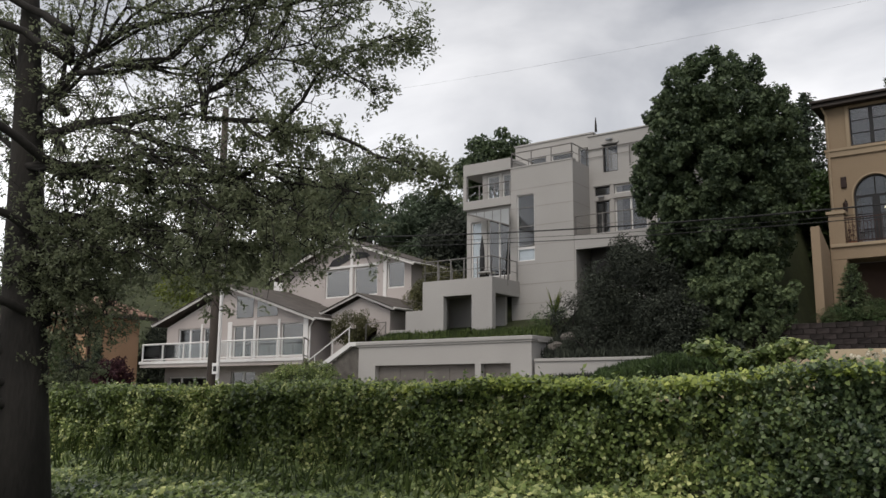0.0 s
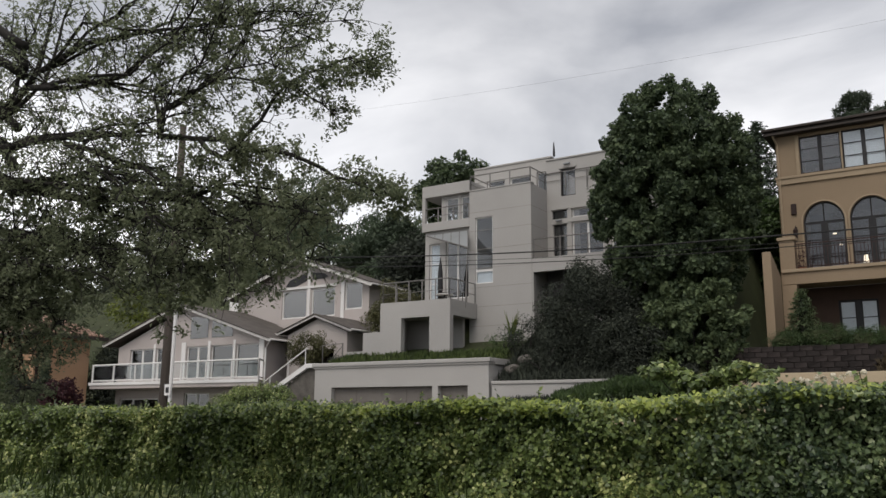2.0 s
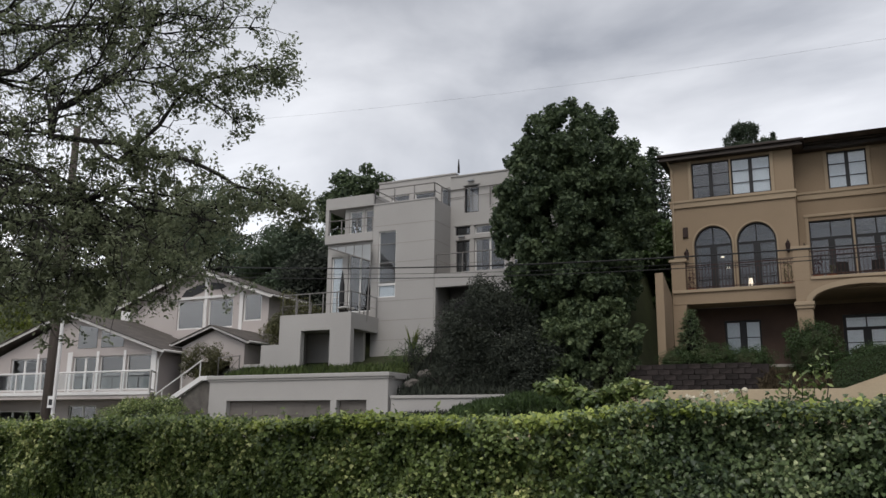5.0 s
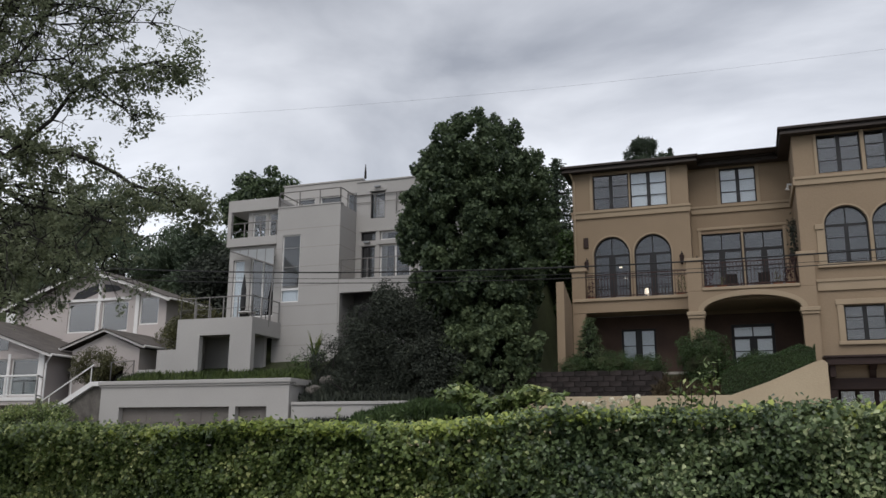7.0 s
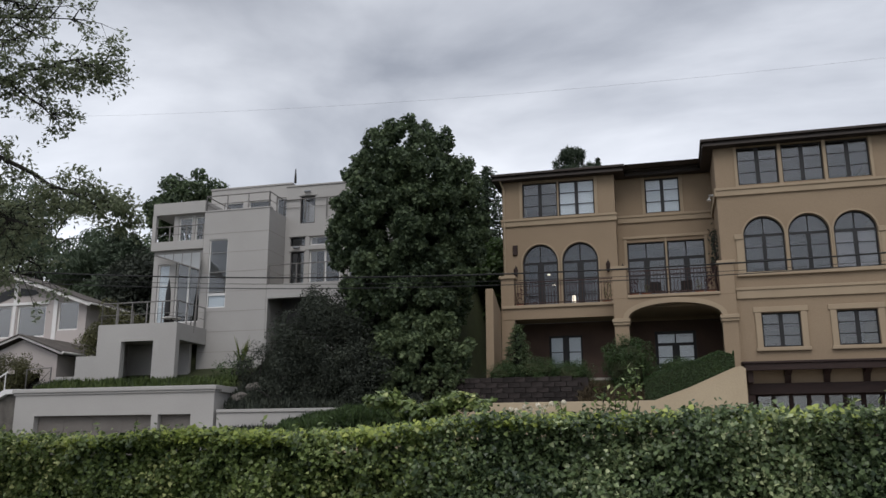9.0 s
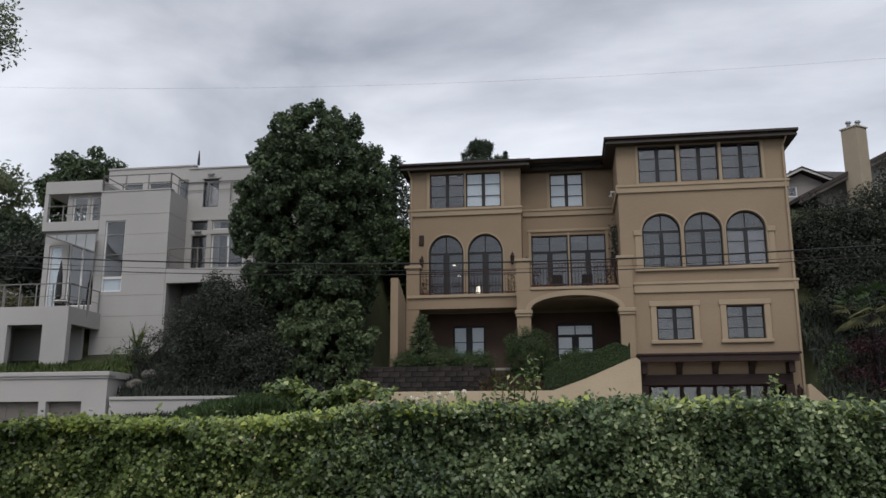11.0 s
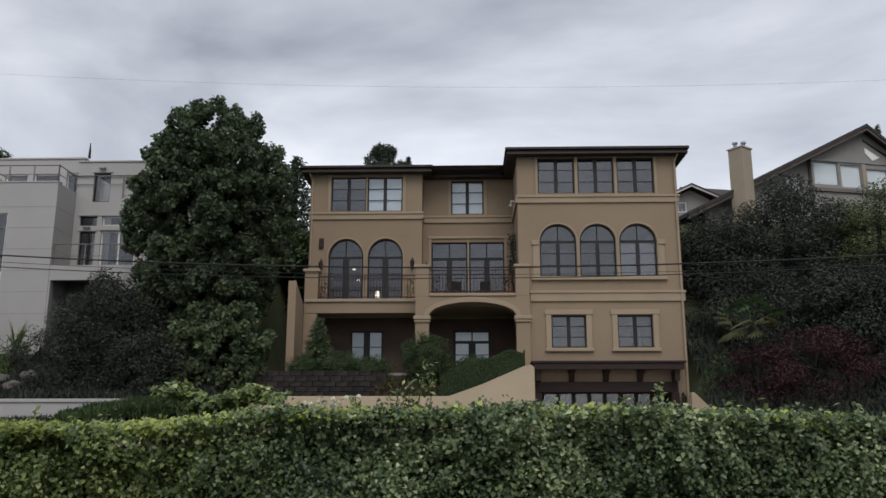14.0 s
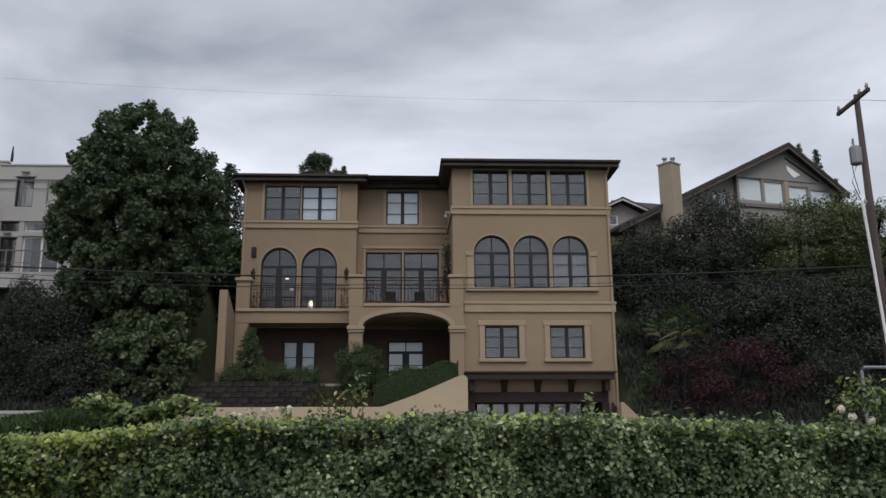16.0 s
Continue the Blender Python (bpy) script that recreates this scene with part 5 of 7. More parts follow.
# stairs between the garage and the pink house
ST = thing("garden_stairs", (-29.3, 32.0, 1.0), "pale concrete garden stairs with white stringer", "stairs")
for i in range(9):
    block("step", M_ROCK, ST, -30.6 + i * 0.28, -30.6 + (i + 1) * 0.28 + (0.02 if i < 8 else 0.6), 31.5, 33.4, 0.5, 2.5 + i * 0.18, 0.01)
bm = bmesh.new()
prism(bm, [(-30.7, 2.48), (-30.7, 2.75), (-28.2, 4.08), (-27.4, 4.08), (-27.4, 3.88), (-28.1, 3.88)], "y", 31.3, 31.48)
part("stringer", bm, M_PAINT, ST)
t = thing("stair_handrail", (-29.3, 31.4, 2.8), "white steel handrail climbing beside the stairs", "railing")
rod("top_rail", M_PAINT, t, [(-31.1, 31.4, 3.2), (-28.2, 31.4, 4.85)], 0.035)
for x in (-30.6, -29.4, -28.3):
    z = 3.2 + (x + 31.1) * 0.569
    rod("post", M_PAINT, t, [(x, 31.4, z - 0.95), (x, 31.4, z)], 0.025)
GT = thing("garden_gate", (-28.0, 33.0, 3.9), "thin grey steel garden gate at the top of the stairs", "gate")
rod("frame", M_STEEL, GT, [(-28.6, 33.0, 3.6), (-28.6, 33.0, 5.1), (-27.3, 33.0, 5.15), (-27.3, 33.0, 3.6)], 0.035)
rod("brace", M_STEEL, GT, [(-28.55, 33.0, 3.9), (-27.35, 33.0, 5.0)], 0.02)

# orange stucco house at the end, under clay tiles
OR = thing("orange_house", (-56.0, 33.0, 0.5), "orange stucco house with a clay tile roof", "house")
OX, OY0, OY1, OZ = -49.8, 30.6, 34.4, 6.5      # side wall that faces the road's far end, its length and eave height
wall_x("front_wall", M_ORANGE, OR, -62.0, OX, -0.5, OZ, OY0, OY0 + 0.3, [(-57.5, -55.8, 3.6, 5.4)])
window(OR, -57.5, -55.8, 3.6, 5.4, OY0 + 0.1, rows=2, leaves=2)
block("side_wall", M_ORANGE, OR, OX - 0.3, OX, OY0 + 0.302, OY1, -0.5, OZ, 0)
block("back_wall", M_ORANGE, OR, -62.0, OX - 0.302, OY1 - 0.3, OY1, -0.5, OZ, 0)
block("wall_post", M_DARKWOOD, OR, OX + 0.003, OX + 0.1, OY0 + 0.1, OY0 + 0.28, 2.0, OZ - 0.1, 0.01)
bm = bmesh.new()
hip(bm, -62.8, OX + 0.75, OY0 - 0.75, OY1 + 0.75, OZ, 1.25, 2.4)
part("roof", bm, M_TILE, OR, "reddish brown clay tile hip roof")
block("eave_board", M_ROOF, OR, -62.85, OX + 0.8, OY0 - 0.85, OY0 - 0.755, OZ - 0.18, OZ + 0.04, 0.02)
block("eave_board", M_ROOF, OR, OX + 0.755, OX + 0.85, OY0 - 0.75, OY1 + 0.8, OZ - 0.18, OZ + 0.04, 0.02)
for r in range(8):
    f = r / 8
    x, z = OX + 0.75 - 2.4 * f, OZ + 0.04 + 1.25 * f
    y0, y1 = OY0 - 0.75 + 2.4 * f, OY1 + 0.75 - 2.4 * f
    bm = bmesh.new()
    for i in range(int((y1 - y0) / 0.28)):
        y = y0 + 0.14 + i * 0.28
        tube(bm, [(x, y, z + 0.03), (x - 0.34, y, z + 0.21)], [0.1, 0.08], 6)
    if len(bm.verts):
        tagged(part("tile_row", bm, M_TILE, OR), kind="stuff")
    else:
        bm.free()

# grey gabled house up the hill
GH = thing("grey_house", (0, 0, 0), "grey gabled hillside house with a band of wide windows", "house")
gh = [(-1.24, 0.28, 15.0, 16.32), (0.40, 1.68, 14.92, 16.24), (2.0, 3.32, 14.88, 16.08), (3.46, 4.92, 14.85, 15.96)]
wall_x("front_wall", M_GREYSIDING, GH, -1.35, 5.15, 8.0, 16.33, 0, 0.25, gh)
wall_x("side_bay_wall", M_GREYSIDING, GH, -3.4, -1.352, 8.0, 15.6, 0.3, 0.5, [(-2.75, -1.8, 14.7, 15.5)])
for outline in ([(-3.4, 15.602), (-1.352, 15.602), (-1.352, 16.6), (-3.4, 15.7)], [(-7.6, 8.0), (-3.402, 8.0), (-3.402, 15.6), (-7.6, 13.2)]):
    bm = bmesh.new()
    prism(bm, outline, "y", 0.3, 0.5)
    part("side_gable", bm, M_GREYSIDING, GH)
bm = bmesh.new()
prism(bm, [(-1.35, 16.332), (5.15, 16.332), (4.9, 16.4), (1.93, 18.3), (-1.35, 16.75)], "y", 0, 0.25)
part("gable", bm, M_GREYSIDING, GH)
# pale sheets behind these panes stand in for reflected sky
window(GH, -2.75, -1.8, 14.7, 15.5, 0.36, rows=1, leaves=1, frame_mat=M_GREYSIDING, fw=0.06, blind=M_SKYSHEEN)
for h in gh:
    window(GH, *h, 0.03, rows=1, leaves=1, frame_mat=M_GREYSIDING, fw=0.05, blind=M_SKYSHEEN)
block("window_head", M_GREYMETAL, GH, -1.37, 5.17, -0.06, -0.003, 16.34, 16.42, 0.01)
block("window_sill", M_DOOR, GH, -1.45, 5.2, -0.12, -0.003, 14.62, 14.82, 0.01)
block("wall_post", M_CHIMNEY, GH, 1.72, 1.96, -0.05, -0.003, 14.83, 16.32, 0.01)
bm = bmesh.new()
prism(bm, [(-9.0, 12.92), (1.93, 18.5), (5.7, 15.78), (5.7, 15.60), (1.93, 18.3), (-9.0, 12.72)], "y", -0.55, 9.0)
part("roof", bm, M_ROOF, GH, "dark low gable roof")
for a0, b0 in (((-9.0, 12.70), (1.93, 18.28)), ((5.7, 15.58), (1.93, 18.28))):
    bm = bmesh.new()
    prism(bm, [a0, b0, (b0[0], b0[1] - 0.16), (a0[0], a0[1] - 0.16)], "y", -0.52, -0.44)
    part("rake_board", bm, M_SHINGLE, GH)
bm = bmesh.new()
prism(bm, [(1.97, 17.74), (1.97, 17.66), (4.05, 16.44), (4.12, 16.5)], "y", -0.05, -0.003)
part("gable_trim", bm, M_FRAME, GH)
bm = bmesh.new()
prism(bm, [(2.02, 17.28), (2.89, 16.76), (2.42, 16.55), (2.02, 16.98)], "y", -0.04, -0.003)
part("gable_window", bm, M_SKYSHEEN, GH, "pale slanted gable window")
block("partition", M_INTERIOR, GH, -7.3, 4.9, 3.4, 3.5, 8, 15.5, 0)
block("end_wall", M_GREYSIDING, GH, -7.6, -7.4, 0.51, 8.5, 8, 13.2, 0)
block("end_wall", M_GREYSIDING, GH, 4.95, 5.15, 0.26, 8.5, 8, 15.9, 0)
GH.matrix_basis = pose(20.0, 44.5, 0, 0, 0, 13)
CHM = thing("chimney", (0, 0, 0), "cream stucco chimney with two metal flues", "chimney")
block("shaft", M_CHIMNEY, CHM, 0, 0.82, 0, 0.84, 9.5, 16.38, 0.02)
block("cap", M_CONCRETE, CHM, -0.05, 0.87, -0.05, 0.89, 16.382, 16.46, 0.015)
for x, y in ((0.25, 0.55), (0.55, 0.25)):
    bm = bmesh.new()
    tube(bm, [(x, y, 16.46), (x, y, 16.72), (x, y, 16.73), (x, y, 16.82)], [0.09, 0.09, 0.15, 0.12], 10)
    part("flue", bm, M_GREYMETAL, CHM)
CHM.matrix_basis = pose(14.3, 42.0, 0, 0, 0, 37)
DW = thing("dark_cabin", (12.3, 45.0, 10.0), "small dark gabled wing with white eaves", "house")
wall_x("front_wall", M_GREYSIDING, DW, 11.2, 13.4, 9.0, 14.4, 45.0, 45.2, [(11.6, 12.1, 13.7, 14.3)])
gable_roof(DW, (12.3, 15.2), (10.8, 14.5), (13.8, 14.5), 44.5, 50.0, 0.12, M_SHINGLE, M_FASCIA)
window(DW, 11.6, 12.1, 13.7, 14.3, 45.05, rows=1, leaves=1, frame_mat=M_PAINT)
bm = bmesh.new()
prism(bm, [(11.2, 14.402), (13.4, 14.402), (12.3, 14.98)], "y", 45.0, 45.2)
part("gable", bm, M_GREYSIDING, DW)


# ---- poles and wires ----
def pole(x, y, z0, z1, label, k=1.0):
    t = thing("utility_pole", (x, y, z0), label, "utility pole", "utility poles")
    bm = bmesh.new()
    tube(bm, [(x, y, z0 - 0.3), (x, y, z0 + 4), (x, y, z1)], [0.22 * k, 0.2 * k, 0.12 * k], 12)
    part("shaft", bm, M_POLE, t, smooth=True)
    return t


PR = pole(17.19, 29.0, 1.8, 14.55, "weathered wooden utility pole with crossarm and transformer", 0.82)
bm = bmesh.new()
bx(bm, -1.2, 1.2, -0.06, 0.06, -0.07, 0.07, 0.01)
bmesh.ops.transform(bm, matrix=pose(17.02, 29.0, 14.25, 0, 0, 88), verts=bm.verts)
part("crossarm", bm, M_POLE, PR)
for s in (-0.9, 0.9, -0.45):
    p = pose(17.02, 29.0, 14.25, 0, 0, 88) @ Vector((s * 1.2, 0, 0.07))
    bm = bmesh.new()
    tube(bm, [p, p + Vector((0, 0, 0.1)), p + Vector((0, 0, 0.22))], [0.05, 0.07, 0.04], 8)
    part("insulator", bm, M_GREYMETAL, PR)
bm = bmesh.new()
tube(bm, [(16.82, 28.9, 11.74), (16.82, 28.9, 11.79), (16.82, 28.9, 12.38), (16.82, 28.9, 12.45)], [0.16, 0.215, 0.215, 0.15], 14)
tr = part("transformer", bm, M_GREYMETAL, PR, "grey steel pole transformer")
rod("bushing", M_GREYMETAL, tr, [(16.78, 28.9, 12.45), (16.78, 28.9, 12.75)], 0.04)
rod("jumper_wire", M_WIRE, PR, [(16.78, 28.9, 12.75), (16.5, 28.7, 12.2), (16.55, 28.7, 11.3), (16.8, 28.9, 10.6)], 0.014)
rod("jumper_wire", M_WIRE, PR, [(16.8, 28.9, 11.7), (16.45, 28.7, 11.0), (16.9, 28.95, 10.2)], 0.014)
rod("conduit", M_PAINT, PR, [(16.74, 28.7, 10.25), (17.16, 28.7, 1.8)], 0.055, 8, "white plastic conduit")
rod("conduit_hook", M_PAINT, PR, [(16.72, 28.7, 10.25), (16.85, 28.8, 10.4), (16.98, 28.9, 10.3)], 0.05, 8)
PL = pole(-35.5, 29.0, 0.3, 16.9, "dark wooden utility pole with a white conduit beside it", 1.4)
rod("conduit", M_PAINT, PL, [(-34.95, 28.85, 0.6), (-34.9, 28.85, 8.2)], 0.09, 8, "white painted conduit")
SG = thing("street_sign", (-34.95, 28.6, 2.6), "small square white sign with a black mark on the pole", "sign")
block("plate", M_PAINT, SG, -35.15, -34.72, 28.66, 28.68, 2.55, 3.1, 0.004)
block("mark", M_FRAME, SG, -35.06, -34.82, 28.652, 28.658, 2.68, 2.95, 0)
HP = thing("steel_hoop_barrier", (13.6, 24.0, 1.6), "grey steel tube hoop barrier at the roadside", "barrier")
rod("tube", M_GREYMETAL, HP, [(13.35, 24, 1.6), (13.35, 24, 3.75), (13.42, 24, 3.85), (15.2, 24, 3.85), (15.27, 24, 3.75), (15.27, 24, 1.6)], 0.05, 8)
rod("crossbar", M_GREYMETAL, HP, [(13.35, 24, 2.9), (15.27, 24, 2.9)], 0.035, 8)


def wire(za, zb, sag, r, y=29.0, xa=-35.5, xb=17.1, label="black overhead cable slung between utility poles"):
    pts = []
    for i in range(41):
        f = i / 40
        pts.append((xa + (xb - xa) * f, y, za + (zb - za) * f - 4 * sag * f * (1 - f)))
    t = thing("overhead_wire", pts[0], label, "cable", "overhead wires")
    bm = bmesh.new()
    tube(bm, pts, r, 5)
    part("cable", bm, M_WIRE, t)


wire(9.86, 7.97, 1.28, 0.028)
wire(9.38, 7.62, 1.27, 0.017)
wire(9.63, 7.72, 1.27, 0.010, 29.1)
wire(16.7, 14.35, 1.05, 0.0025)
for za, zb, sag, xb in ((8.1, 9.2, 0.4, 60.0), (7.6, 8.8, 0.4, 60.0), (14.35, 15.5, 0.5, 60.0)):
    wire(za, zb, sag, 0.008, 29.0, 17.1, xb)


# ---- the silver car on the road ----
def car(x, y, z, label):
    t = thing("car", (x, y, z), label, "car")
    paint = grainy("silver_car_paint", (0.42, 0.43, 0.45), (0.48, 0.49, 0.5), 2, 80, 0.28, 0.0, metal=0.65)
    side = [(-2.3, 0.35), (2.25, 0.3), (2.33, 0.55), (2.2, 0.78), (1.3, 0.92), (0.9, 0.95), (-1.7, 0.98), (-2.25, 0.92), (-2.34, 0.6)]
    bm = bmesh.new()
    prism(bm, [(x + a, z + b) for a, b in side], "y", y - 0.9, y + 0.9)
    bmesh.ops.bevel(bm, geom=list(bm.edges), offset=0.06, segments=2, affect="EDGES")
    body = part("body", bm, paint, t, smooth=False)
    bm = bmesh.new()
    low = [(-1.85, 0.95), (-1.15, 0.97), (-0.2, 0.97), (0.65, 0.96), (1.35, 0.93)]
    high = [(-1.35, 1.34), (-0.95, 1.42), (-0.2, 1.45), (0.3, 1.40), (0.55, 1.34)]
    lo0 = [bm.verts.new((x + a, y - 0.84, z + b)) for a, b in low]
    hi0 = [bm.verts.new((x + a, y - 0.66, z + b)) for a, b in high]
    hi1 = [bm.verts.new((x + a, y + 0.66, z + b)) for a, b in high]
    lo1 = [bm.verts.new((x + a, y + 0.84, z + b)) for a, b in low]
    for r0, r1 in ((lo0, hi0), (hi0, hi1), (hi1, lo1)):
        for i in range(4):
            bm.faces.new((r0[i], r0[i + 1], r1[i + 1], r1[i]))
    bm.faces.new((lo0[0], hi0[0], hi1[0], lo1[0]))
    bm.faces.new((lo0[4], lo1[4], hi1[4], hi0[4]))
    part("glasshouse", bm, M_FRAME, t, "dark tinted car glass")
    bm = bmesh.new()
    roof = [(-1.6, 1.22), (-1.1, 1.42), (-0.2, 1.475), (0.3, 1.435), (0.75, 1.30)]
    prism(bm, [(x + a, z + b) for a, b in roof] + [(x + a, z + b - 0.06) for a, b in roof[::-1]], "y", y - 0.72, y + 0.72)
    part("roof", bm, paint, t)
    for sy in (-1, 1):
        for (a, b), (c, d), r in (((-1.85, 0.95), (-1.35, 1.35), 0.04), ((0.6, 1.34), (1.33, 0.94), 0.028), ((-0.3, 0.96), (-0.28, 1.43), 0.022), ((-1.2, 0.97), (-1.0, 1.41), 0.022)):
            rod("pillar", M_FRAME, t, [(x + a, y + sy * 0.86, z + b), (x + c, y + sy * 0.67, z + d)], r)
        bm = bmesh.new()
        tube(bm, [(x + 0.75, y + sy * 0.88, z + 0.98), (x + 0.78, y + sy * 1.0, z + 1.02), (x + 0.78, y + sy * 1.05, z + 1.02)], [0.03, 0.1, 0.07], 8)
        part("wing_mirror", bm, paint, t)
        for wx in (-1.4, 1.4):
            bm = bmesh.new()
            tube(bm, [(x + wx, y + sy * 0.70, z + 0.32), (x + wx, y + sy * 0.915, z + 0.32)], 0.32, 20)
            w = part("wheel", bm, M_WIRE, t)
            bm = bmesh.new()
            tube(bm, [(x + wx, y + sy * 0.9, z + 0.32), (x + wx, y + sy * 0.925, z + 0.32)], 0.2, 16)
            part("rim", bm, M_GREYMETAL, w)
        block("headlight", M_PAINT, t, x + 2.12, x + 2.3, y + sy * 0.7 - 0.15, y + sy * 0.7 + 0.15, z + 0.6, z + 0.74, 0.02)
        block("tail_light", M_TERRACOTTA, t, x - 2.33, x - 2.2, y + sy * 0.72 - 0.13, y + sy * 0.72 + 0.13, z + 0.68, z + 0.86, 0.02)
    return t


car(-35.4, 26.3, road_z(-35.4) + 0.03, "silver hatchback parked at the far kerb")


# ---- trees and shrubs, far to near ----
def conifer(base, h, r, seed, label, n=26, leaf=0.3, per=1, mat=None):
    """A conifer: a straight trunk, tiers of drooping boughs and needle sprays."""
    rng = np.random.default_rng(seed)
    t = thing("conifer", base, label, "tree", "conifers")
    x, y, z = base
    bm = bmesh.new()
    tube(bm, [(x, y, z - 0.3), (x, y, z + h * 0.6), (x, y, z + h)], [0.22, 0.13, 0.02], 7)
    P, N = [], []
    for i in range(n * 6):
        f = (i / (n * 6)) ** 0.9
        hz = z + h * (0.12 + 0.87 * f)
        rr = r * (1 - f) ** 0.8 * rng.uniform(0.6, 1.1) + 0.08
        a = i * 2.4 + rng.uniform(-0.4, 0.4)
        d = np.array([math.cos(a), math.sin(a), -0.25 + 0.5 * f])
        if i % 3 == 0:
            tube(bm, [(x, y, hz), tuple(np.array((x, y, hz)) + d * rr)], [0.04, 0.008], 4)
        m = int(10 + 46 * (1 - f)) * per
        u = rng.uniform(0.15, 1.0, (m, 1)) ** 0.7
        p = np.array((x, y, hz)) + d * rr * u + rng.normal(0, 0.05 + 0.10 * r * 0.5, (m, 3)) * (0.6, 0.6, 0.45)
        P.append(p)
        N.append(np.tile((d[0] * 0.3, d[1] * 0.3, 0.9), (m, 1)))
    part("trunk", bm, M_BARK, t)
    leaf_cloud("crown", np.concatenate(P), np.concatenate(N), leaf, mat or L_CONIFER, t, "oval", 0.5, seed=seed, droop=0.5, aspect=0.35)
    return t


def woods_tree(x, y, zc, rx, rz, seed, mat, label, droop=0.0, leaf=0.34, n=64, cr=1.25):
    z = ground_z(x, y)
    return tree("woodland_tree", (x, y, z), zc + rz - z, (rx, rx * 0.8, rz), zc, n, cr, 330 / (cr * cr), leaf * (1.6 if droop > 1 else 1.0), mat, label, seed, trunk_r=0.3, limbs=8, droop=droop * 1.8, group="woods on the hillside", shell=0.45, aspect=0.2 if droop > 1 else 0.5)


WOODS = "dark green broadleaf tree in the woods on the hillside"
woods_tree(-47.5, 55, 15.5, 6.5, 6.5, 101, L_WILLOW, "tall drooping willow-like tree above the gabled houses", 1.6)
woods_tree(-41.5, 57, 13.4, 4.8, 5.0, 102, L_WILLOW, WOODS, 1.2)
woods_tree(-55, 57, 17, 6.5, 6.5, 103, L_TREE, WOODS, 0.8)
woods_tree(-64, 58, 16, 7, 7, 104, L_TREE, WOODS)
woods_tree(-76, 60, 17, 8, 8, 105, L_DARK, WOODS)
woods_tree(-90, 60, 17, 9, 9, 106, L_TREE, WOODS)
woods_tree(-106, 60, 17, 9, 9, 107, L_DARK, WOODS)
woods_tree(-36.8, 54, 12.0, 3.6, 4.0, 108, L_WILLOW, WOODS)
woods_tree(-31.0, 50, 17.0, 3.3, 3.3, 109, L_MAPLE, "round dark green tree rising behind the white roof", 0, 0.34, 46, 1.0)
woods_tree(-33.5, 49, 11.0, 3.0, 3.2, 110, L_DARK, WOODS)
woods_tree(-27.5, 47.5, 10.5, 3.0, 3.6, 111, L_MID, WOODS)
woods_tree(-12.5, 48, 11.5, 3.4, 3.5, 113, L_MID, WOODS)
woods_tree(-8.6, 42, 9.6, 1.6, 2.4, 114, L_MID, "light green tree squeezed between two houses", 0, 0.28, 30, 0.8)
conifer((-36.4, 51, ground_z(-36.4, 51)), 5.6, 2.9, 121, "dark layered conifer beside the white house", leaf=0.26, per=2)
conifer((-39.0, 53, ground_z(-39, 53)), 5.4, 2.6, 122, "dark layered conifer above the gabled houses", leaf=0.26, per=2)
conifer((-9.6, 46, ground_z(-9.6, 46)), 17.4 - ground_z(-9.6, 46), 1.9, 123, "narrow dark conifer behind the tan house", leaf=0.24)
conifer((-4.2, 60, 14.0), 8.2, 0.8, 124, "thin dark conifer tip behind the tan roof", leaf=0.24)
tree("woodland_tree", (-6.1, 60, ground_z(-6.1, 60)), 9, (1.75, 1.5, 2.7), 20.0, 60, 0.6, 900, 0.42, L_CONIFER, "round-topped dark pine behind the tan roof", 125, trunk_r=0.2, limbs=8, spread=0.9, droop=-1.2, aspect=0.13, group="woods on the hillside")
for i, (x, h) in enumerate(((28.4, 22.8), (29.6, 22.4), (30.8, 20.2))):
    conifer((x, 56, ground_z(x, 56)), h - ground_z(x, 56), 1.0, 130 + i, "slim dark columnar conifer behind the grey house", leaf=0.2)
# yellow-green growth behind the pink house
for i, (x, y, z, r) in enumerate(((-58, 45, 9.9, 3.2), (-53.5, 44, 9.2, 2.8), (-47, 46, 8.6, 2.4), (-42, 47, 9.0, 2.4))):
    tree("garden_tree", (x, y, ground_z(x, y)), 8, (r, r * 0.8, 2.0), z, 26, 0.9, 120, 0.3, L_YELLOW if i < 2 else L_MID, "yellow-green leafy tree behind the low gabled house", 140 + i, trunk_r=0.14, limbs=5)

# dark slope to the side of the tan house
SLOPE = "dark evergreen tree crowding the bank below the grey house"
for i, (x, y, zc, rx, rz, m) in enumerate(((11.6, 38.5, 8.7, 2.6, 3.0, L_DARK), (14.6, 38.0, 9.6, 2.9, 3.5, L_DARK), (18.6, 37.6, 9.8, 3.0, 3.3, L_LAYER), (22.3, 37.5, 10.6, 3.3, 3.3, L_LAYER), (12.2, 36.0, 6.2, 2.6, 2.6, L_DARK), (16.2, 35.5, 6.4, 2.8, 2.7, L_DARK), (20.6, 35.0, 6.0, 3.2, 3.2, L_DARK), (25.5, 35.5, 7.0, 3.5, 4.5, L_DARK), (30.5, 36, 8, 4, 5, L_DARK))):
    z = min(ground_z(x, y), zc - 1)
    tree("slope_tree", (x, y, z), zc + rz - z, (rx, rx * 0.8, rz), zc, 96, 0.85, 430, 0.14, m, "lighter green layered tree on the bank" if m is L_LAYER else SLOPE, 160 + i, trunk_r=0.18, limbs=7, group="trees on the bank", flat=0.5 if m is L_LAYER else 0.75, spread=0.4, shell=0.4)
tree("red_maple", (13.3, 32.6, ground_z(13.3, 32.6)), 4, (2.6, 1.9, 1.6), 4.3, 60, 0.6, 420, 0.12, L_RED, "dark red japanese maple on the bank", 181, trunk_r=0.1, limbs=8, flat=0.55)
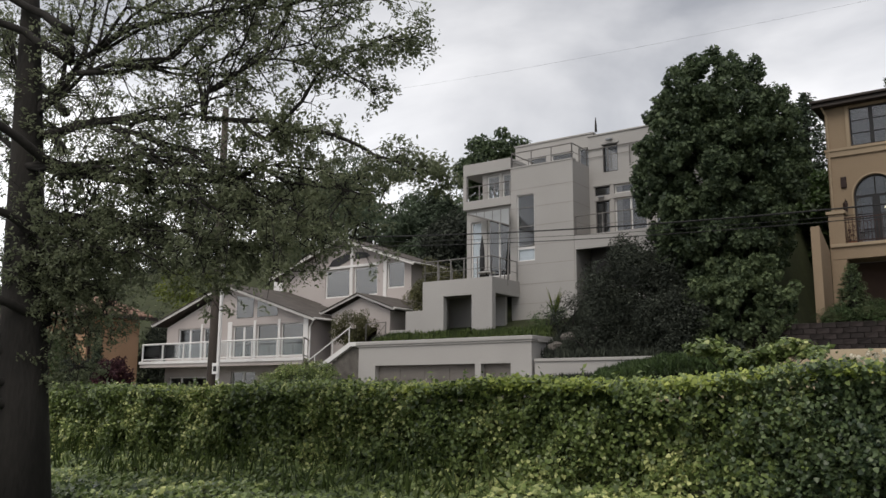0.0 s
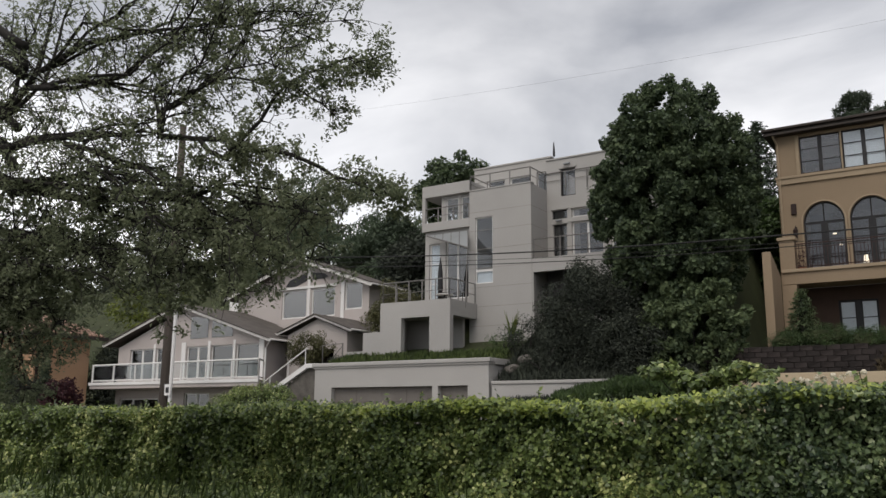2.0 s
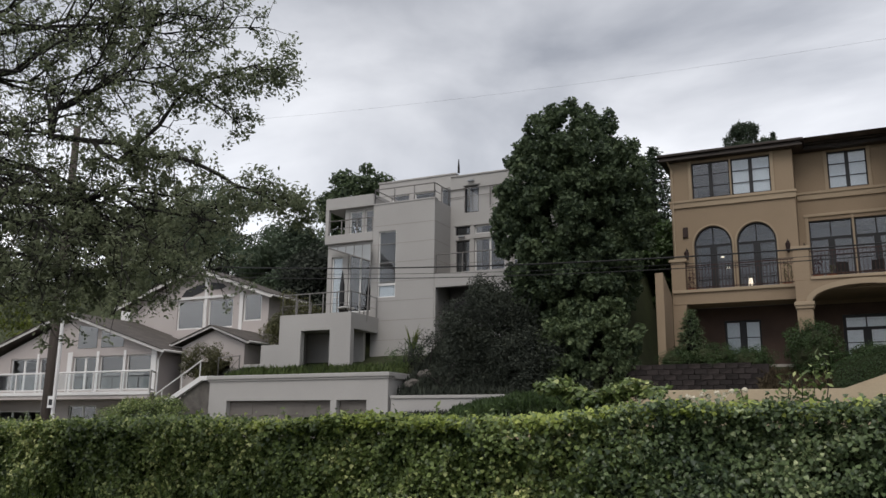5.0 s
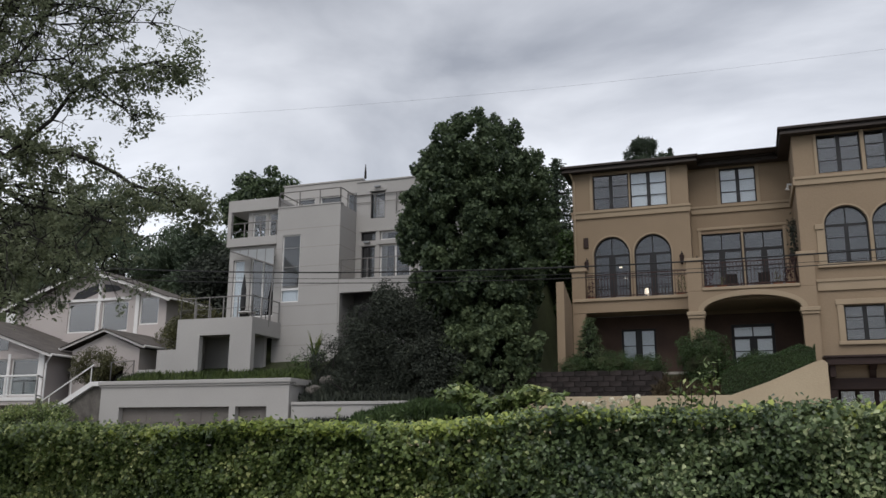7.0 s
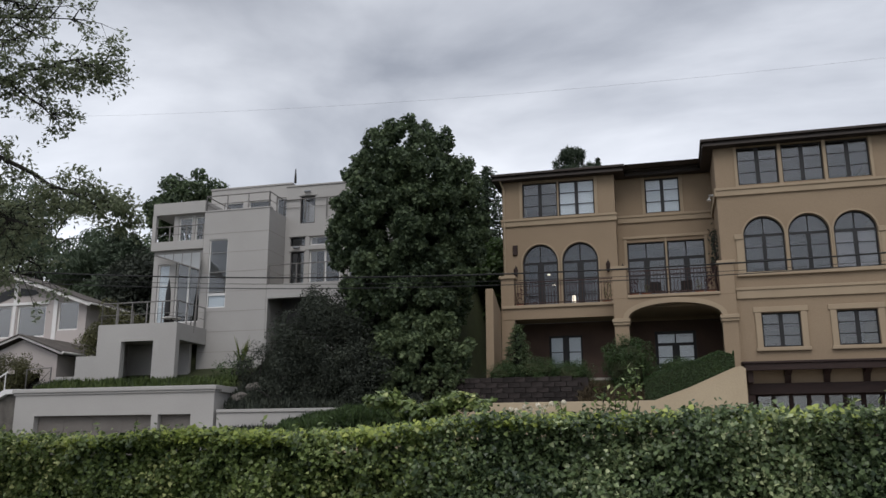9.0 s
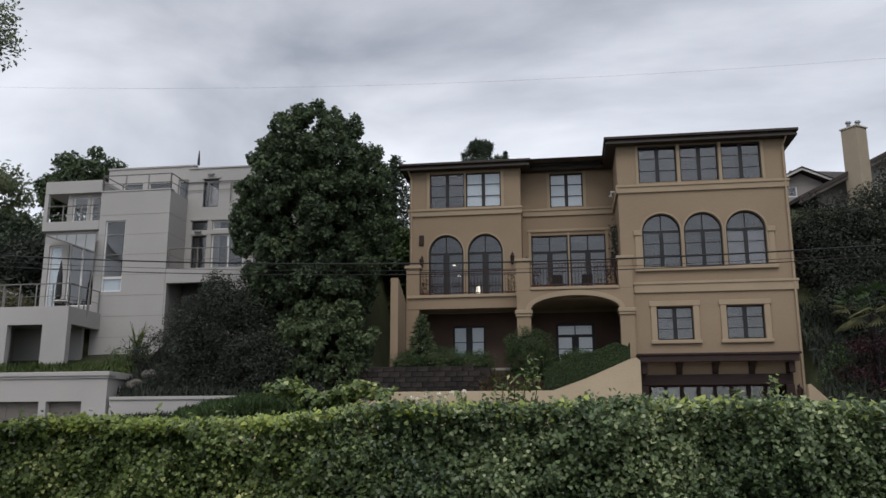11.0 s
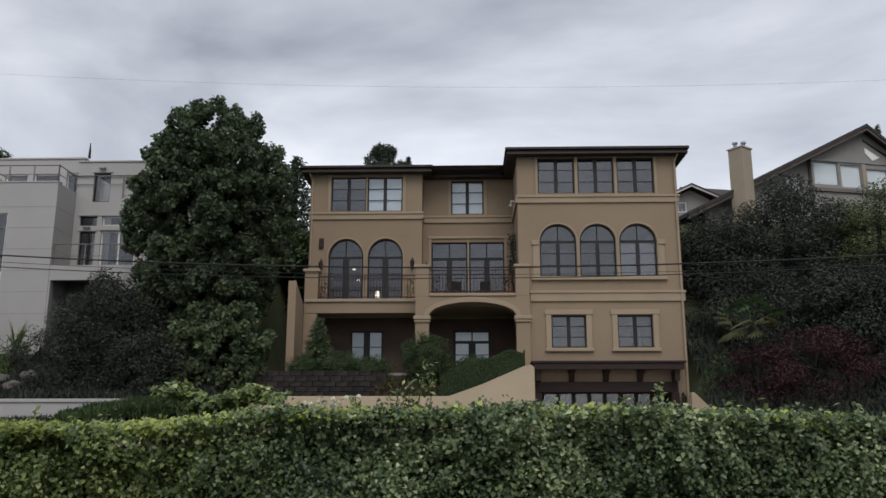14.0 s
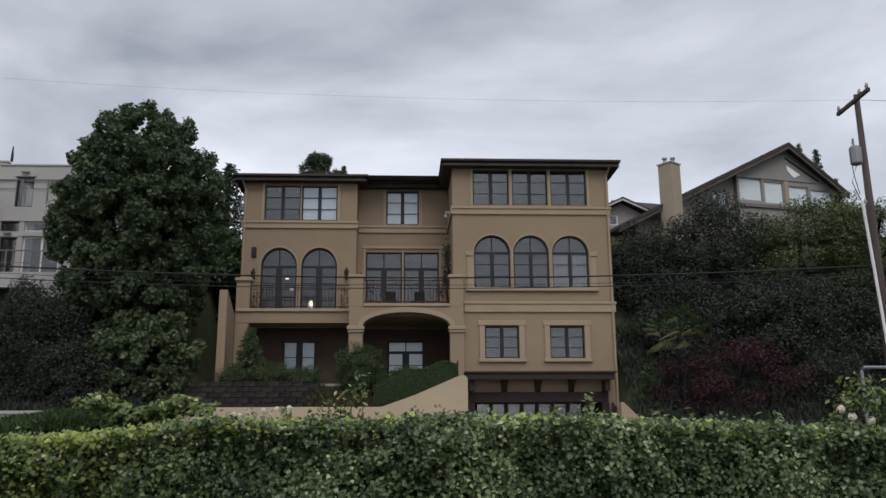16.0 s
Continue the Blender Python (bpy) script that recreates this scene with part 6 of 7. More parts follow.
tree("red_maple", (10.9, 32.2, ground_z(10.9, 32.2)), 3, (1.2, 1.0, 1.0), 3.9, 22, 0.5, 420, 0.11, L_RED, "small dark red maple beside the drive", 182, trunk_r=0.07, limbs=5, flat=0.6)
shrub("rhododendron", (16.9, 32.0, ground_z(16.9, 32.0)), (1.3, 1.0, 2.0), 26, 0.5, 420, 0.15, L_DARK, "rounded dark shrub with faded pink flower heads", 183)
shrub("rhododendron", (19.5, 31.6, 1.9), (1.6, 1.0, 2.4), 26, 0.55, 380, 0.16, L_DARK, "rounded dark shrub on the bank", 184)
shrub("garden_shrub", (9.6, 32.5, 2.3), (0.5, 0.5, 2.4), 14, 0.35, 600, 0.1, L_MID, "small round green shrub at the drive's edge", 185)
PALM = thing("fan_palm", (11.0, 32.7, ground_z(11.0, 32.7)), "fan palm with yellowing lower fronds", "palm")
bm = bmesh.new()
tube(bm, [(11.0, 32.7, ground_z(11.0, 32.7) - 0.2), (11.0, 32.7, 6.0)], [0.16, 0.12], 8)
part("trunk", bm, M_BARK, PALM)
rng = np.random.default_rng(190)
for i in range(22):
    a, el = rng.uniform(0, math.tau), rng.uniform(-0.5, 0.9)
    d = Vector((math.cos(a) * math.cos(el), math.sin(a) * math.cos(el), math.sin(el)))
    c = Vector((11.0, 32.7, 6.0)) + d * 0.9
    bm = bmesh.new()
    side = d.cross(Vector((0, 0, 1))).normalized()
    for k in range(11):
        f = (k - 5) / 5 * 1.15
        e = c + (d * math.cos(f) + side * math.sin(f)) * 0.6 - Vector((0, 0, 0.15 + 0.15 * abs(f)))
        w = side.cross(d).normalized() * 0.02 + (side * math.cos(f) - d * math.sin(f)) * 0.035
        bm.faces.new([bm.verts.new(c), bm.verts.new(c.lerp(e, 0.5) + w), bm.verts.new(e), bm.verts.new(c.lerp(e, 0.5) - w)])
    tube(bm, [Vector((11.0, 32.7, 5.9)), c], 0.012, 4)
    part("frond", bm, L_BROWN if el < 0.3 else L_BOX, PALM)

# the big maple between the houses, with undergrowth
tree("big_maple", (-10.75, 33.9, ground_z(-10.75, 33.9)), 12, (3.4, 2.9, 5.25), 10.5, 1200, 0.29, 1150, 0.14, L_MAPLE, "tall dense dark green maple between the two houses", 201, "maple", 0.35, 9, lean=(0.15, 0), flat=1.1, shell=0.1, spread=0.9, droop=1.2,
     profile=lambda q: 1.0 - 0.35 * abs(q) if q < 0.0 else 1.0 - 0.12 * q)
shrub("maple_sapling", (-9.5, 32.4, 3.1), (2.05, 1.2, 3.7), 300, 0.24, 1000, 0.135, L_SAPLING, "leafy maple saplings below the tall maple", 202, "maple", 0.9, droop=1.2, flat=1.0)
shrub("dark_bush", (-13.75, 32.9, 3.4), (2.15, 1.6, 4.5), 150, 0.6, 800, 0.11, L_DARK, "large dark small-leaved bush against the white house", 203)
shrub("dark_bush", (-12.0, 32.2, 3.0), (1.5, 1.0, 2.9), 70, 0.5, 800, 0.11, L_DARK, "dark small-leaved bush under the maple", 204)
shrub("rock_garden_shrub", (-17.0, 33.3, 4.0), (1.5, 1.0, 1.8), 36, 0.35, 600, 0.09, L_DARK, "low dark shrub among the rocks", 205)
shrub("rock_garden_shrub", (-18.6, 34.0, 4.5), (1.0, 0.8, 1.2), 24, 0.3, 600, 0.09, L_MID, "low green shrub at the foot of the white wall", 206)
shrub("rock_garden_shrub", (-15.6, 32.0, 3.3), (1.0, 0.6, 1.1), 24, 0.3, 600, 0.09, L_DARK, "low dark shrub above the retaining wall", 207)
rng = np.random.default_rng(208)
for i in range(9):
    x, y = rng.uniform(-17.4, -14.4), rng.uniform(31.7, 33.6)
    z = ground_z(x, y)
    bm = bmesh.new()
    bmesh.ops.create_icosphere(bm, subdivisions=2, radius=rng.uniform(0.18, 0.36))
    for v in bm.verts:
        v.co *= 1 + 0.6 * noise.noise(v.co * 3 + Vector((i, 0, 0)))
        v.co.z *= 0.7
        v.co += Vector((x, y, z + 0.1))
    t = thing("rock", (x, y, z), "rough grey landscape rock on the planted slope", "rock", "rocks on the slope")
    part("stone", bm, M_ROCK, t)
YUC = thing("spiky_plant", (-18.6, 34.6, 5.0), "tall spiky dry plant beside the white wall", "plant")
bm = bmesh.new()
for i in range(14):
    a, tip = rng.uniform(0, math.tau), rng.uniform(0.7, 1.5)
    p0, p1 = Vector((-18.6, 34.6, 5.0)), Vector((-18.6 + math.cos(a) * 0.45, 34.6 + math.sin(a) * 0.3, 5.0 + tip))
    tube(bm, [p0, p0.lerp(p1, 0.5) + Vector((0, 0, 0.15)), p1], [0.03, 0.025, 0.004], 4)
part("blades", bm, L_YELLOW, YUC)
# planting on the garage roof, by the walls and along the far kerb
def grass_strip(name, x0, x1, y0, y1, zf, n, size, mat, label, seed, kind="stuff"):
    r = np.random.default_rng(seed)
    x, y = r.uniform(x0, x1, n), r.uniform(y0, y1, n)
    z = np.array([zf(a, b) for a, b in zip(x, y)]) + r.uniform(0, 0.5, n) * size
    nrm = np.stack([r.normal(0, 0.6, n), -np.abs(r.normal(0.8, 0.3, n)), r.normal(0.2, 0.2, n)], 1)
    ob = leaf_cloud(name, np.stack([x, y, z], 1), nrm, size, mat, None, "oval", 0.35, label, seed, -2.2, 0.16, kind)
    return tagged(ob, category="grass")


grass_strip("garage_roof_grass", -26.9, -17.8, 31.5, 32.95, lambda x, y: 3.84 + 0.28 * (y - 31.5) + 0.1 * noise.noise((x, y, 0)), 7000, 0.42, L_GRASS, "shaggy green grass on the garage roof", 210)
grass_strip("kerb_grass", -17.0, -8.6, 29.8, 30.9, lambda x, y: road_z(x) + 0.25 + 1.0 * (y - 29.8) ** 0.5, 12000, 0.3, L_DARK, "low dark undergrowth before the white wall", 211)
grass_strip("kerb_grass", -14.6, -8.4, 30.0, 30.9, lambda x, y: 1.9 + 0.4 * (y - 30.0) + 0.35 * noise.noise((x * 1.3, 1, 1)) + 0.2 * min(2.6, x + 14.6), 14000, 0.42, L_MID, "tall dark green grass before the white wall", 221)
grass_strip("dry_grass", -3.3, -1.0, 31.5, 32.6, lambda x, y: 2.9 + 0.7 * (y - 31.5), 2600, 0.4, L_DRY, "dry brown grass between the block wall and the ramp", 222)
grass_strip("slope_undergrowth", -17.6, -9.3, 31.3, 36.3, lambda x, y: ground_z(x, y), 9000, 0.4, L_DARK, "dark undergrowth on the planted slope", 212)
grass_strip("bank_undergrowth", 9.0, 28.0, 30.5, 36.0, lambda x, y: ground_z(x, y), 14000, 0.5, L_DARK, "dark undergrowth on the bank", 213)
shrub("clipped_mound", (-27.0, 32.2, 3.6), (0.5, 0.5, 0.9), 14, 0.3, 700, 0.08, L_DARK, "small clipped dark mound by the stairs", 214)
shrub("stair_vine", (-29.9, 33.6, 4.1), (1.4, 0.6, 1.7), 60, 0.34, 1000, 0.1, L_BROWN, "leafy brown-green vine over the porch rail", 215)
shrub("deck_planting", (-26.4, 36.2, 4.5), (1.6, 1.2, 3.8), 80, 0.5, 700, 0.13, L_BROWN, "leafy green shrub beside the deck", 216)
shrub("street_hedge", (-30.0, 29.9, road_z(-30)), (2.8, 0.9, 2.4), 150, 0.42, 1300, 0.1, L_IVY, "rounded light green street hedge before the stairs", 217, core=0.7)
shrub("garden_shrub", (-46.4, 30.5, 0.2), (1.4, 0.9, 3.6), 60, 0.5, 500, 0.2, L_RED, "dark purple shrub before the orange house", 218)
shrub("garden_shrub", (-49.9, 35.9, 0.4), (1.7, 1.0, 6.2), 80, 0.6, 420, 0.17, L_DARK, "tall dark shrub between the orange and the pink house", 224)
shrub("garden_shrub", (-52.3, 29.9, 0.2), (1.8, 0.7, 5.0), 60, 0.7, 360, 0.18, L_MID, "green shrub before the orange house", 219)
shrub("garden_shrub", (-49.3, 29.8, 0.2), (1.5, 0.8, 3.6), 50, 0.6, 400, 0.16, L_DARK, "dark green shrub before the orange house", 223)
conifer((-48.5, 30.6, 0.0), 5.8, 0.7, 220, "small dark conifer against the orange wall", leaf=0.2)

# beds before the tan house
conifer((-5.75, 33.0, 4.1), 2.15, 0.75, 230, "small pale-tipped conical shrub by the blade wall", leaf=0.11, per=1, mat=L_SAPLING)
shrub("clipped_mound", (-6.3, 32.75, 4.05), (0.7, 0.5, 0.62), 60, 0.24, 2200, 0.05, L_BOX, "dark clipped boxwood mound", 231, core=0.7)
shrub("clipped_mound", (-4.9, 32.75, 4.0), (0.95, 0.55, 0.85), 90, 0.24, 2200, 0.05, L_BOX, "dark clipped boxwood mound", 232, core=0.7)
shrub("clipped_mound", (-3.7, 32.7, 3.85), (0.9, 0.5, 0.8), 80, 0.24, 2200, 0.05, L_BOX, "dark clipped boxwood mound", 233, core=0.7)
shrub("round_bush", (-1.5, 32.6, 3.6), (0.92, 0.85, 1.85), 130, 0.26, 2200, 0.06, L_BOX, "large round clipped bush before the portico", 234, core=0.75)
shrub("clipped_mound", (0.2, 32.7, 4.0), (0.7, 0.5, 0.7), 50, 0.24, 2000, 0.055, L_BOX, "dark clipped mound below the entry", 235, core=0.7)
SH = thing("sloping_hedge", (0.7, 32.0, 3.2), "clipped hedge that climbs along the ramped wall", "hedge")
rng = np.random.default_rng(236)
n = 22000
x = rng.uniform(-0.95, 2.2, n)
zb, zt = 2.95 + (x + 0.95) * 0.36, 4.05 + (x + 0.95) * 0.28 - 0.5 * np.clip(np.abs(x - 0.62) - 1.15, 0, 1) + 0.04 * np.sin(x * 5)
s = rng.integers(0, 3, n)
y = np.where(s == 0, 31.65, np.where(s == 1, rng.uniform(31.65, 32.4, n), rng.uniform(31.65, 32.4, n))) + rng.normal(0, 0.03, n)
z = np.where(s == 0, zb + (zt - zb) * rng.uniform(0, 1, n), zt) + rng.normal(0, 0.03, n)
end = s == 2
x = np.where(end & (rng.uniform(0, 1, n) < 0.4), np.where(rng.uniform(0, 1, n) < 0.5, -0.95, 2.2), x)
# dark solid under the leaves replaces the hedge's inner shade
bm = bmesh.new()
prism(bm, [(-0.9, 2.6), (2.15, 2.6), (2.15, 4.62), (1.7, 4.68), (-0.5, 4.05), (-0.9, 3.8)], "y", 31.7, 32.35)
part("shade_core", bm, M_SOIL, SH)
N = np.where((s == 0)[:, None], np.array([[0, -1.0, 0.3]]), np.array([[0, -0.2, 1.0]]))
leaf_cloud("leaves", np.stack([x, y, z], 1), N, 0.048, L_BOX, SH, "oval", 0.5, seed=237)
# block retaining wall, stone by stone
BW = thing("block_wall", (-6.7, 32.2, 2.6), "dark split-face block retaining wall", "garden wall")
block("backing", M_STONE, BW, -9.35, -3.0, 32.33, 32.5, 2.3, 4.1, 0)
stone_me = []
for k in range(4):
    bm = bmesh.new()
    bx(bm, -0.215, 0.215, -0.13, 0.12, 0.0, 0.19, 0.015)
    for v in bm.verts:
        if v.co.y < 0:
            v.co.y += 0.05 * noise.noise(v.co * 7 + Vector((k * 5, 0, 0)))
    bmesh.ops.translate(bm, verts=bm.verts, vec=BASE[BW.name])
    ob = part("stone", bm, M_STONE, BW)
    stone_me.append(ob)
for r in range(8):
    for c in range(16):
        x = -9.3 + c * 0.44 + (0.22 if r % 2 else 0)
        if x > -2.7 - 0.12 * r:
            continue
        src = stone_me[(r * 3 + c) % 4]
        ob = src.copy()
        scene.collection.objects.link(ob)
        ob.location = Vector((x, 32.2 + 0.02 * r, 2.56 + r * 0.2)) - BASE[BW.name]
for ob in stone_me:
    bpy.data.objects.remove(ob)

# ---- the large tree beside the viewer ----
TB = Vector((-11.98, 6.5, 0.0))
ROADSIDE = thing("roadside_tree", TB, "large spreading roadside tree with small grey-green leaves", "tree")
rng = np.random.default_rng(78)
wood, stem = bmesh.new(), bmesh.new()
tube(stem, [(-11.95, 6.5, -0.3), (-12.14, 6.5, 1.55), (-12.48, 6.5, 4.06), (-12.69, 6.5, 5.88), (-12.93, 6.5, 7.82), (-13.0, 6.6, 10.2)], [0.44, 0.34, 0.27, 0.21, 0.13, 0.04], 14)
LP, LN = [], []


def grow(limb, r0, leafy=0.25, reach=0.75, twigs=4, leaves=9, jitter=0.028):
    """A limb through a few bends; it forks into branches and twigs that carry tufts of leaves."""
    pts = [Vector(p) for p in limb]
    line = []
    for a, b in zip(pts, pts[1:]):
        n = max(2, int((b - a).length / 0.3))
        line += [a.lerp(b, i / n) + (Vector(rng.normal(0, jitter, 3)) if i else Vector()) for i in range(n)]
    line.append(pts[-1])
    m = len(line) - 1
    limb_mesh = bmesh.new()
    tube(limb_mesh, line, [r0 * (1 - 0.93 * i / m) + 0.006 for i in range(m + 1)], 8)
    part("limb", limb_mesh, M_BARK, ROADSIDE, smooth=True)
    for i in range(int(m * leafy), m + 1):
        f = i / m
        d0 = (line[min(i + 1, m)] - line[max(i - 1, 0)]).normalized()
        for s in range(2 if i < m else 4):
            d = (d0 * 0.8 + Vector(rng.normal(0, 0.8, 3))).normalized()
            q0, q1 = line[i], line[i] + d * reach * rng.uniform(0.45, 1.0) * (1.15 - 0.55 * f)
            mid = q0.lerp(q1, 0.5) + Vector(rng.normal(0, 0.05, 3))
            tube(wood, [q0, mid, q1], [0.012, 0.008, 0.004], 5)
            for w in range(twigs):
                s0 = mid if w % 2 else q1
                td = (d * 0.6 + Vector(rng.normal(0, 0.7, 3))).normalized()
                s1 = s0 + td * rng.uniform(0.12, 0.3) - Vector((0, 0, 0.05))
                tube(wood, [s0, s1], [0.005, 0.002], 3)
                k = int(leaves * rng.uniform(0.7, 1.9))
                LP.append(np.array(s1) + rng.normal(0, 0.046, (k, 3)))
                LN.append(np.tile((0.0, 0.0, 1.0), (k, 1)))


def sway(limb, amount):
    d = Vector(rng.normal(0, amount, 3)) * Vector((1.0, 1.6, 0.8))
    return [limb[0]] + [tuple(Vector(p) + d * (i / (len(limb) - 1)) + Vector(rng.normal(0, 0.12, 3))) for i, p in enumerate(limb) if i]


STEM = (-12.65, 6.55, 5.5)
limb_low = [STEM, (-11.18, 7.0, 5.59), (-9.6, 7.4, 5.48)]
limb_rising = [(-9.6, 7.4, 5.48), (-9.69, 7.5, 5.87), (-9.39, 7.8, 6.2), (-8.97, 8.0, 6.56), (-8.5, 8.0, 7.1)]
limb_upper_tip = [(-9.61, 7.4, 5.45), (-9.0, 7.6, 5.35), (-8.5, 7.6, 5.0), (-8.4, 7.8, 5.28), (-7.98, 8.0, 5.91), (-7.65, 8.2, 6.22), (-6.98, 8.3, 6.34), (-6.62, 8.35, 6.24)]
limb_fill = [(-9.39, 7.8, 6.2), (-8.7, 7.9, 6.3), (-8.2, 8.0, 6.1), (-7.9, 8.1, 6.6)]
limb_spray = [(-7.76, 8.1, 6.05), (-7.48, 8.2, 5.82), (-7.2, 8.25, 5.6)]
limb_lower_tip = [(-9.0, 7.6, 5.35), (-8.36, 7.9, 5.17), (-7.95, 8.0, 5.12), (-7.3, 8.2, 4.83), (-6.8, 8.3, 4.58), (-6.5, 8.35, 4.42), (-6.25, 8.4, 4.4)]
limb_steep = [(-12.66, 6.5, 5.7), (-12.2, 6.9, 6.54), (-12.2, 7.1, 7.2), (-12.3, 7.3, 8.3)]
limb_inner = [(-11.93, 6.8, 6.45), (-11.06, 7.0, 6.33), (-10.27, 7.2, 6.4), (-9.82, 7.5, 7.01), (-9.39, 7.6, 7.92)]
limb_high = [(-11.84, 6.9, 6.74), (-11.02, 7.1, 7.08), (-9.83, 7.5, 7.15), (-8.83, 7.9, 7.27), (-7.8, 8.1, 7.15)]
limb_under = [(-12.45, 6.4, 4.96), (-10.83, 7.0, 4.64), (-9.46, 7.6, 4.54), (-8.4, 8.0, 4.2), (-7.9, 8.1, 3.77)]
limb_drooping = [(-12.45, 6.4, 4.26), (-11.42, 6.9, 4.03), (-10.23, 7.3, 3.72), (-9.6, 7.6, 3.47)]
limb_short = [(-12.45, 6.4, 4.1), (-12.07, 6.8, 3.65), (-11.48, 7.0, 3.38)]
limb_fork = [(-9.46, 7.6, 4.54), (-8.78, 7.8, 4.69), (-8.2, 8.0, 4.41), (-7.51, 8.1, 4.26)]
limb_hanging = [(-11.07, 6.9, 5.45), (-9.74, 7.3, 4.96), (-8.73, 7.7, 4.03), (-8.59, 7.8, 3.56)]
grow(limb_low, 0.075, 0.2)
grow(limb_rising, 0.042, 0.15)
grow(limb_upper_tip, 0.038, 0.2, 0.34, 6, 20)
grow(limb_lower_tip, 0.036, 0.1, 0.28, 6, 20)
grow(limb_spray, 0.014, 0.1, 0.17, 4, 12, 0.02)
for limb, r, copies in ((limb_steep, 0.075, 2), (limb_inner, 0.042, 3), (limb_high, 0.04, 3), (limb_rising, 0.025, 2), (limb_fill, 0.02, 1), (limb_under, 0.055, 5), (limb_drooping, 0.045, 6), (limb_short, 0.04, 7), (limb_fork, 0.03, 1), (limb_hanging, 0.035, 3), (limb_low, 0.05, 1)):
    full = 13 if limb[0][2] < 5.2 or limb is limb_hanging else 9
    grow(limb, r, leaves=full)
    for c in range(copies):
        grow(sway(limb, 0.3), r * 0.55, 0.12, 0.8, leaves=full)
limb_left_high = [(-12.75, 6.5, 6.1), (-13.25, 6.5, 6.9), (-13.9, 6.6, 7.7)]
limb_left_low = [(-12.62, 6.5, 5.1), (-13.2, 6.4, 5.5), (-13.9, 6.4, 5.9)]
for limb in (limb_left_high, limb_left_low):
    for c in range(3):
        grow(sway(limb, 0.25) if c else limb, 0.05 / (1 + c), 0.15, 0.7, leaves=13)
limb_curtain = [(-12.5, 6.4, 3.5), (-12.1, 6.8, 3.1), (-11.95, 6.9, 2.35)]
limb_skirt = [(-12.5, 6.4, 3.6), (-11.7, 7.0, 3.2), (-11.4, 7.1, 2.75)]
for limb in (limb_curtain, limb_curtain, limb_curtain, limb_skirt, limb_skirt, limb_curtain, limb_skirt, limb_curtain):
    grow(sway(limb, 0.2), 0.03, 0.1, 0.6, 4, 12)
# the far side of the crown, over the path
for i in range(18):
    a = rng.uniform(1.7, 4.6)
    e = TB + Vector((3.6 * math.cos(a), 3.6 * math.sin(a), rng.uniform(1.6, 9.0)))
    s = TB + Vector((0, 0.2, e.z * 0.8))
    grow([s, s.lerp(e, 0.5) + Vector((0, 0, 0.25)), e], 0.07, 0.35, 0.9, 4, 7)
part("trunk", stem, M_BARK, ROADSIDE, smooth=True)
tagged(part("twig", wood, M_BARK, ROADSIDE), kind="stuff")
leaf_cloud("crown", np.concatenate(LP), np.concatenate(LN), 0.066, L_TREE, ROADSIDE, "oval", 0.7, seed=79, droop=1.3, aspect=0.5)
# ---- ivy hedge along the bank ----
HEDGE = thing("ivy_hedge", (-8, 11.5, 0), "long ivy-covered hedge wall with bright green leaf tips", "hedge")
def hedge_top(x):
    return 1.82 + 0.09 * noise.noise((x * 0.5, 3.1, 0)) + 0.13 * min(1.0, max(0.0, (x + 3.4) / 1.2)) + 0.012 * max(-14.0, min(0, x)) - 0.05 * max(0, x - 3.0)
# dark sheet set behind the ivy so its gaps look deep in shade
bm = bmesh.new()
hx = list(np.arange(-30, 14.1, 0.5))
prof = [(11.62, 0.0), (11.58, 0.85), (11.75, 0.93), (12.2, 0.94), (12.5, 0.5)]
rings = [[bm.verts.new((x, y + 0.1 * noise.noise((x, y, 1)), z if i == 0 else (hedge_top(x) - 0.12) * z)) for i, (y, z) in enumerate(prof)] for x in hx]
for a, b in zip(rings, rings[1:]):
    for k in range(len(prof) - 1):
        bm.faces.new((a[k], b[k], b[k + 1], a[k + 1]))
part("shade_core", bm, M_SOIL, HEDGE)
rng = np.random.default_rng(11)
# ivy grows in sprays: each a handful of overlapping leaves, some deeper in the hedge than others
m, per_spray = 24000, 9
sx = rng.uniform(-23, 8.5, m)
stop = np.array([hedge_top(v) for v in sx])
front = rng.uniform(0, 1, m) < 0.74
sz = np.where(front, -0.02 + stop * rng.uniform(0, 1, m) ** 0.95, stop - 0.04)
bulge = np.array([noise.noise((a * 0.9, b * 1.6, 5.0)) + 0.6 * noise.noise((a * 3.1, b * 3.1, 2.0)) for a, b in zip(sx, sz)])
sy = np.where(front, 11.27 - 0.34 * bulge + rng.uniform(-0.13, 0.2, m), rng.uniform(11.1, 12.5, m))
sz = np.where(front, sz, sz + 0.05 * bulge + rng.normal(0, 0.03, m))
tilt = np.where(front[:, None], np.array([[0, -0.75, 0.7]]), np.array([[0, -0.2, 1.0]])) + rng.normal(0, 0.38, (m, 3))
k = np.repeat(np.arange(m), per_spray)
pts = np.stack([sx, sy, sz], 1)[k] + rng.normal(0, 1, (m * per_spray, 3)) * (0.05, 0.03, 0.06)
deep = (sx + 0.8 * rng.normal(0, 1, m) > -3.3)[k]      # a darker ivy has taken over one end
leaf_cloud("ivy", pts[~deep], tilt[k][~deep], 0.060, L_IVY, HEDGE, "ivy", 0.55, seed=12, droop=1.4, kind="stuff")
leaf_cloud("ivy", pts[deep], tilt[k][deep], 0.060, L_DEEP, HEDGE, "ivy", 0.55, "deep green ivy with highlights coloured into some leaves", 13, 1.5, kind="stuff")

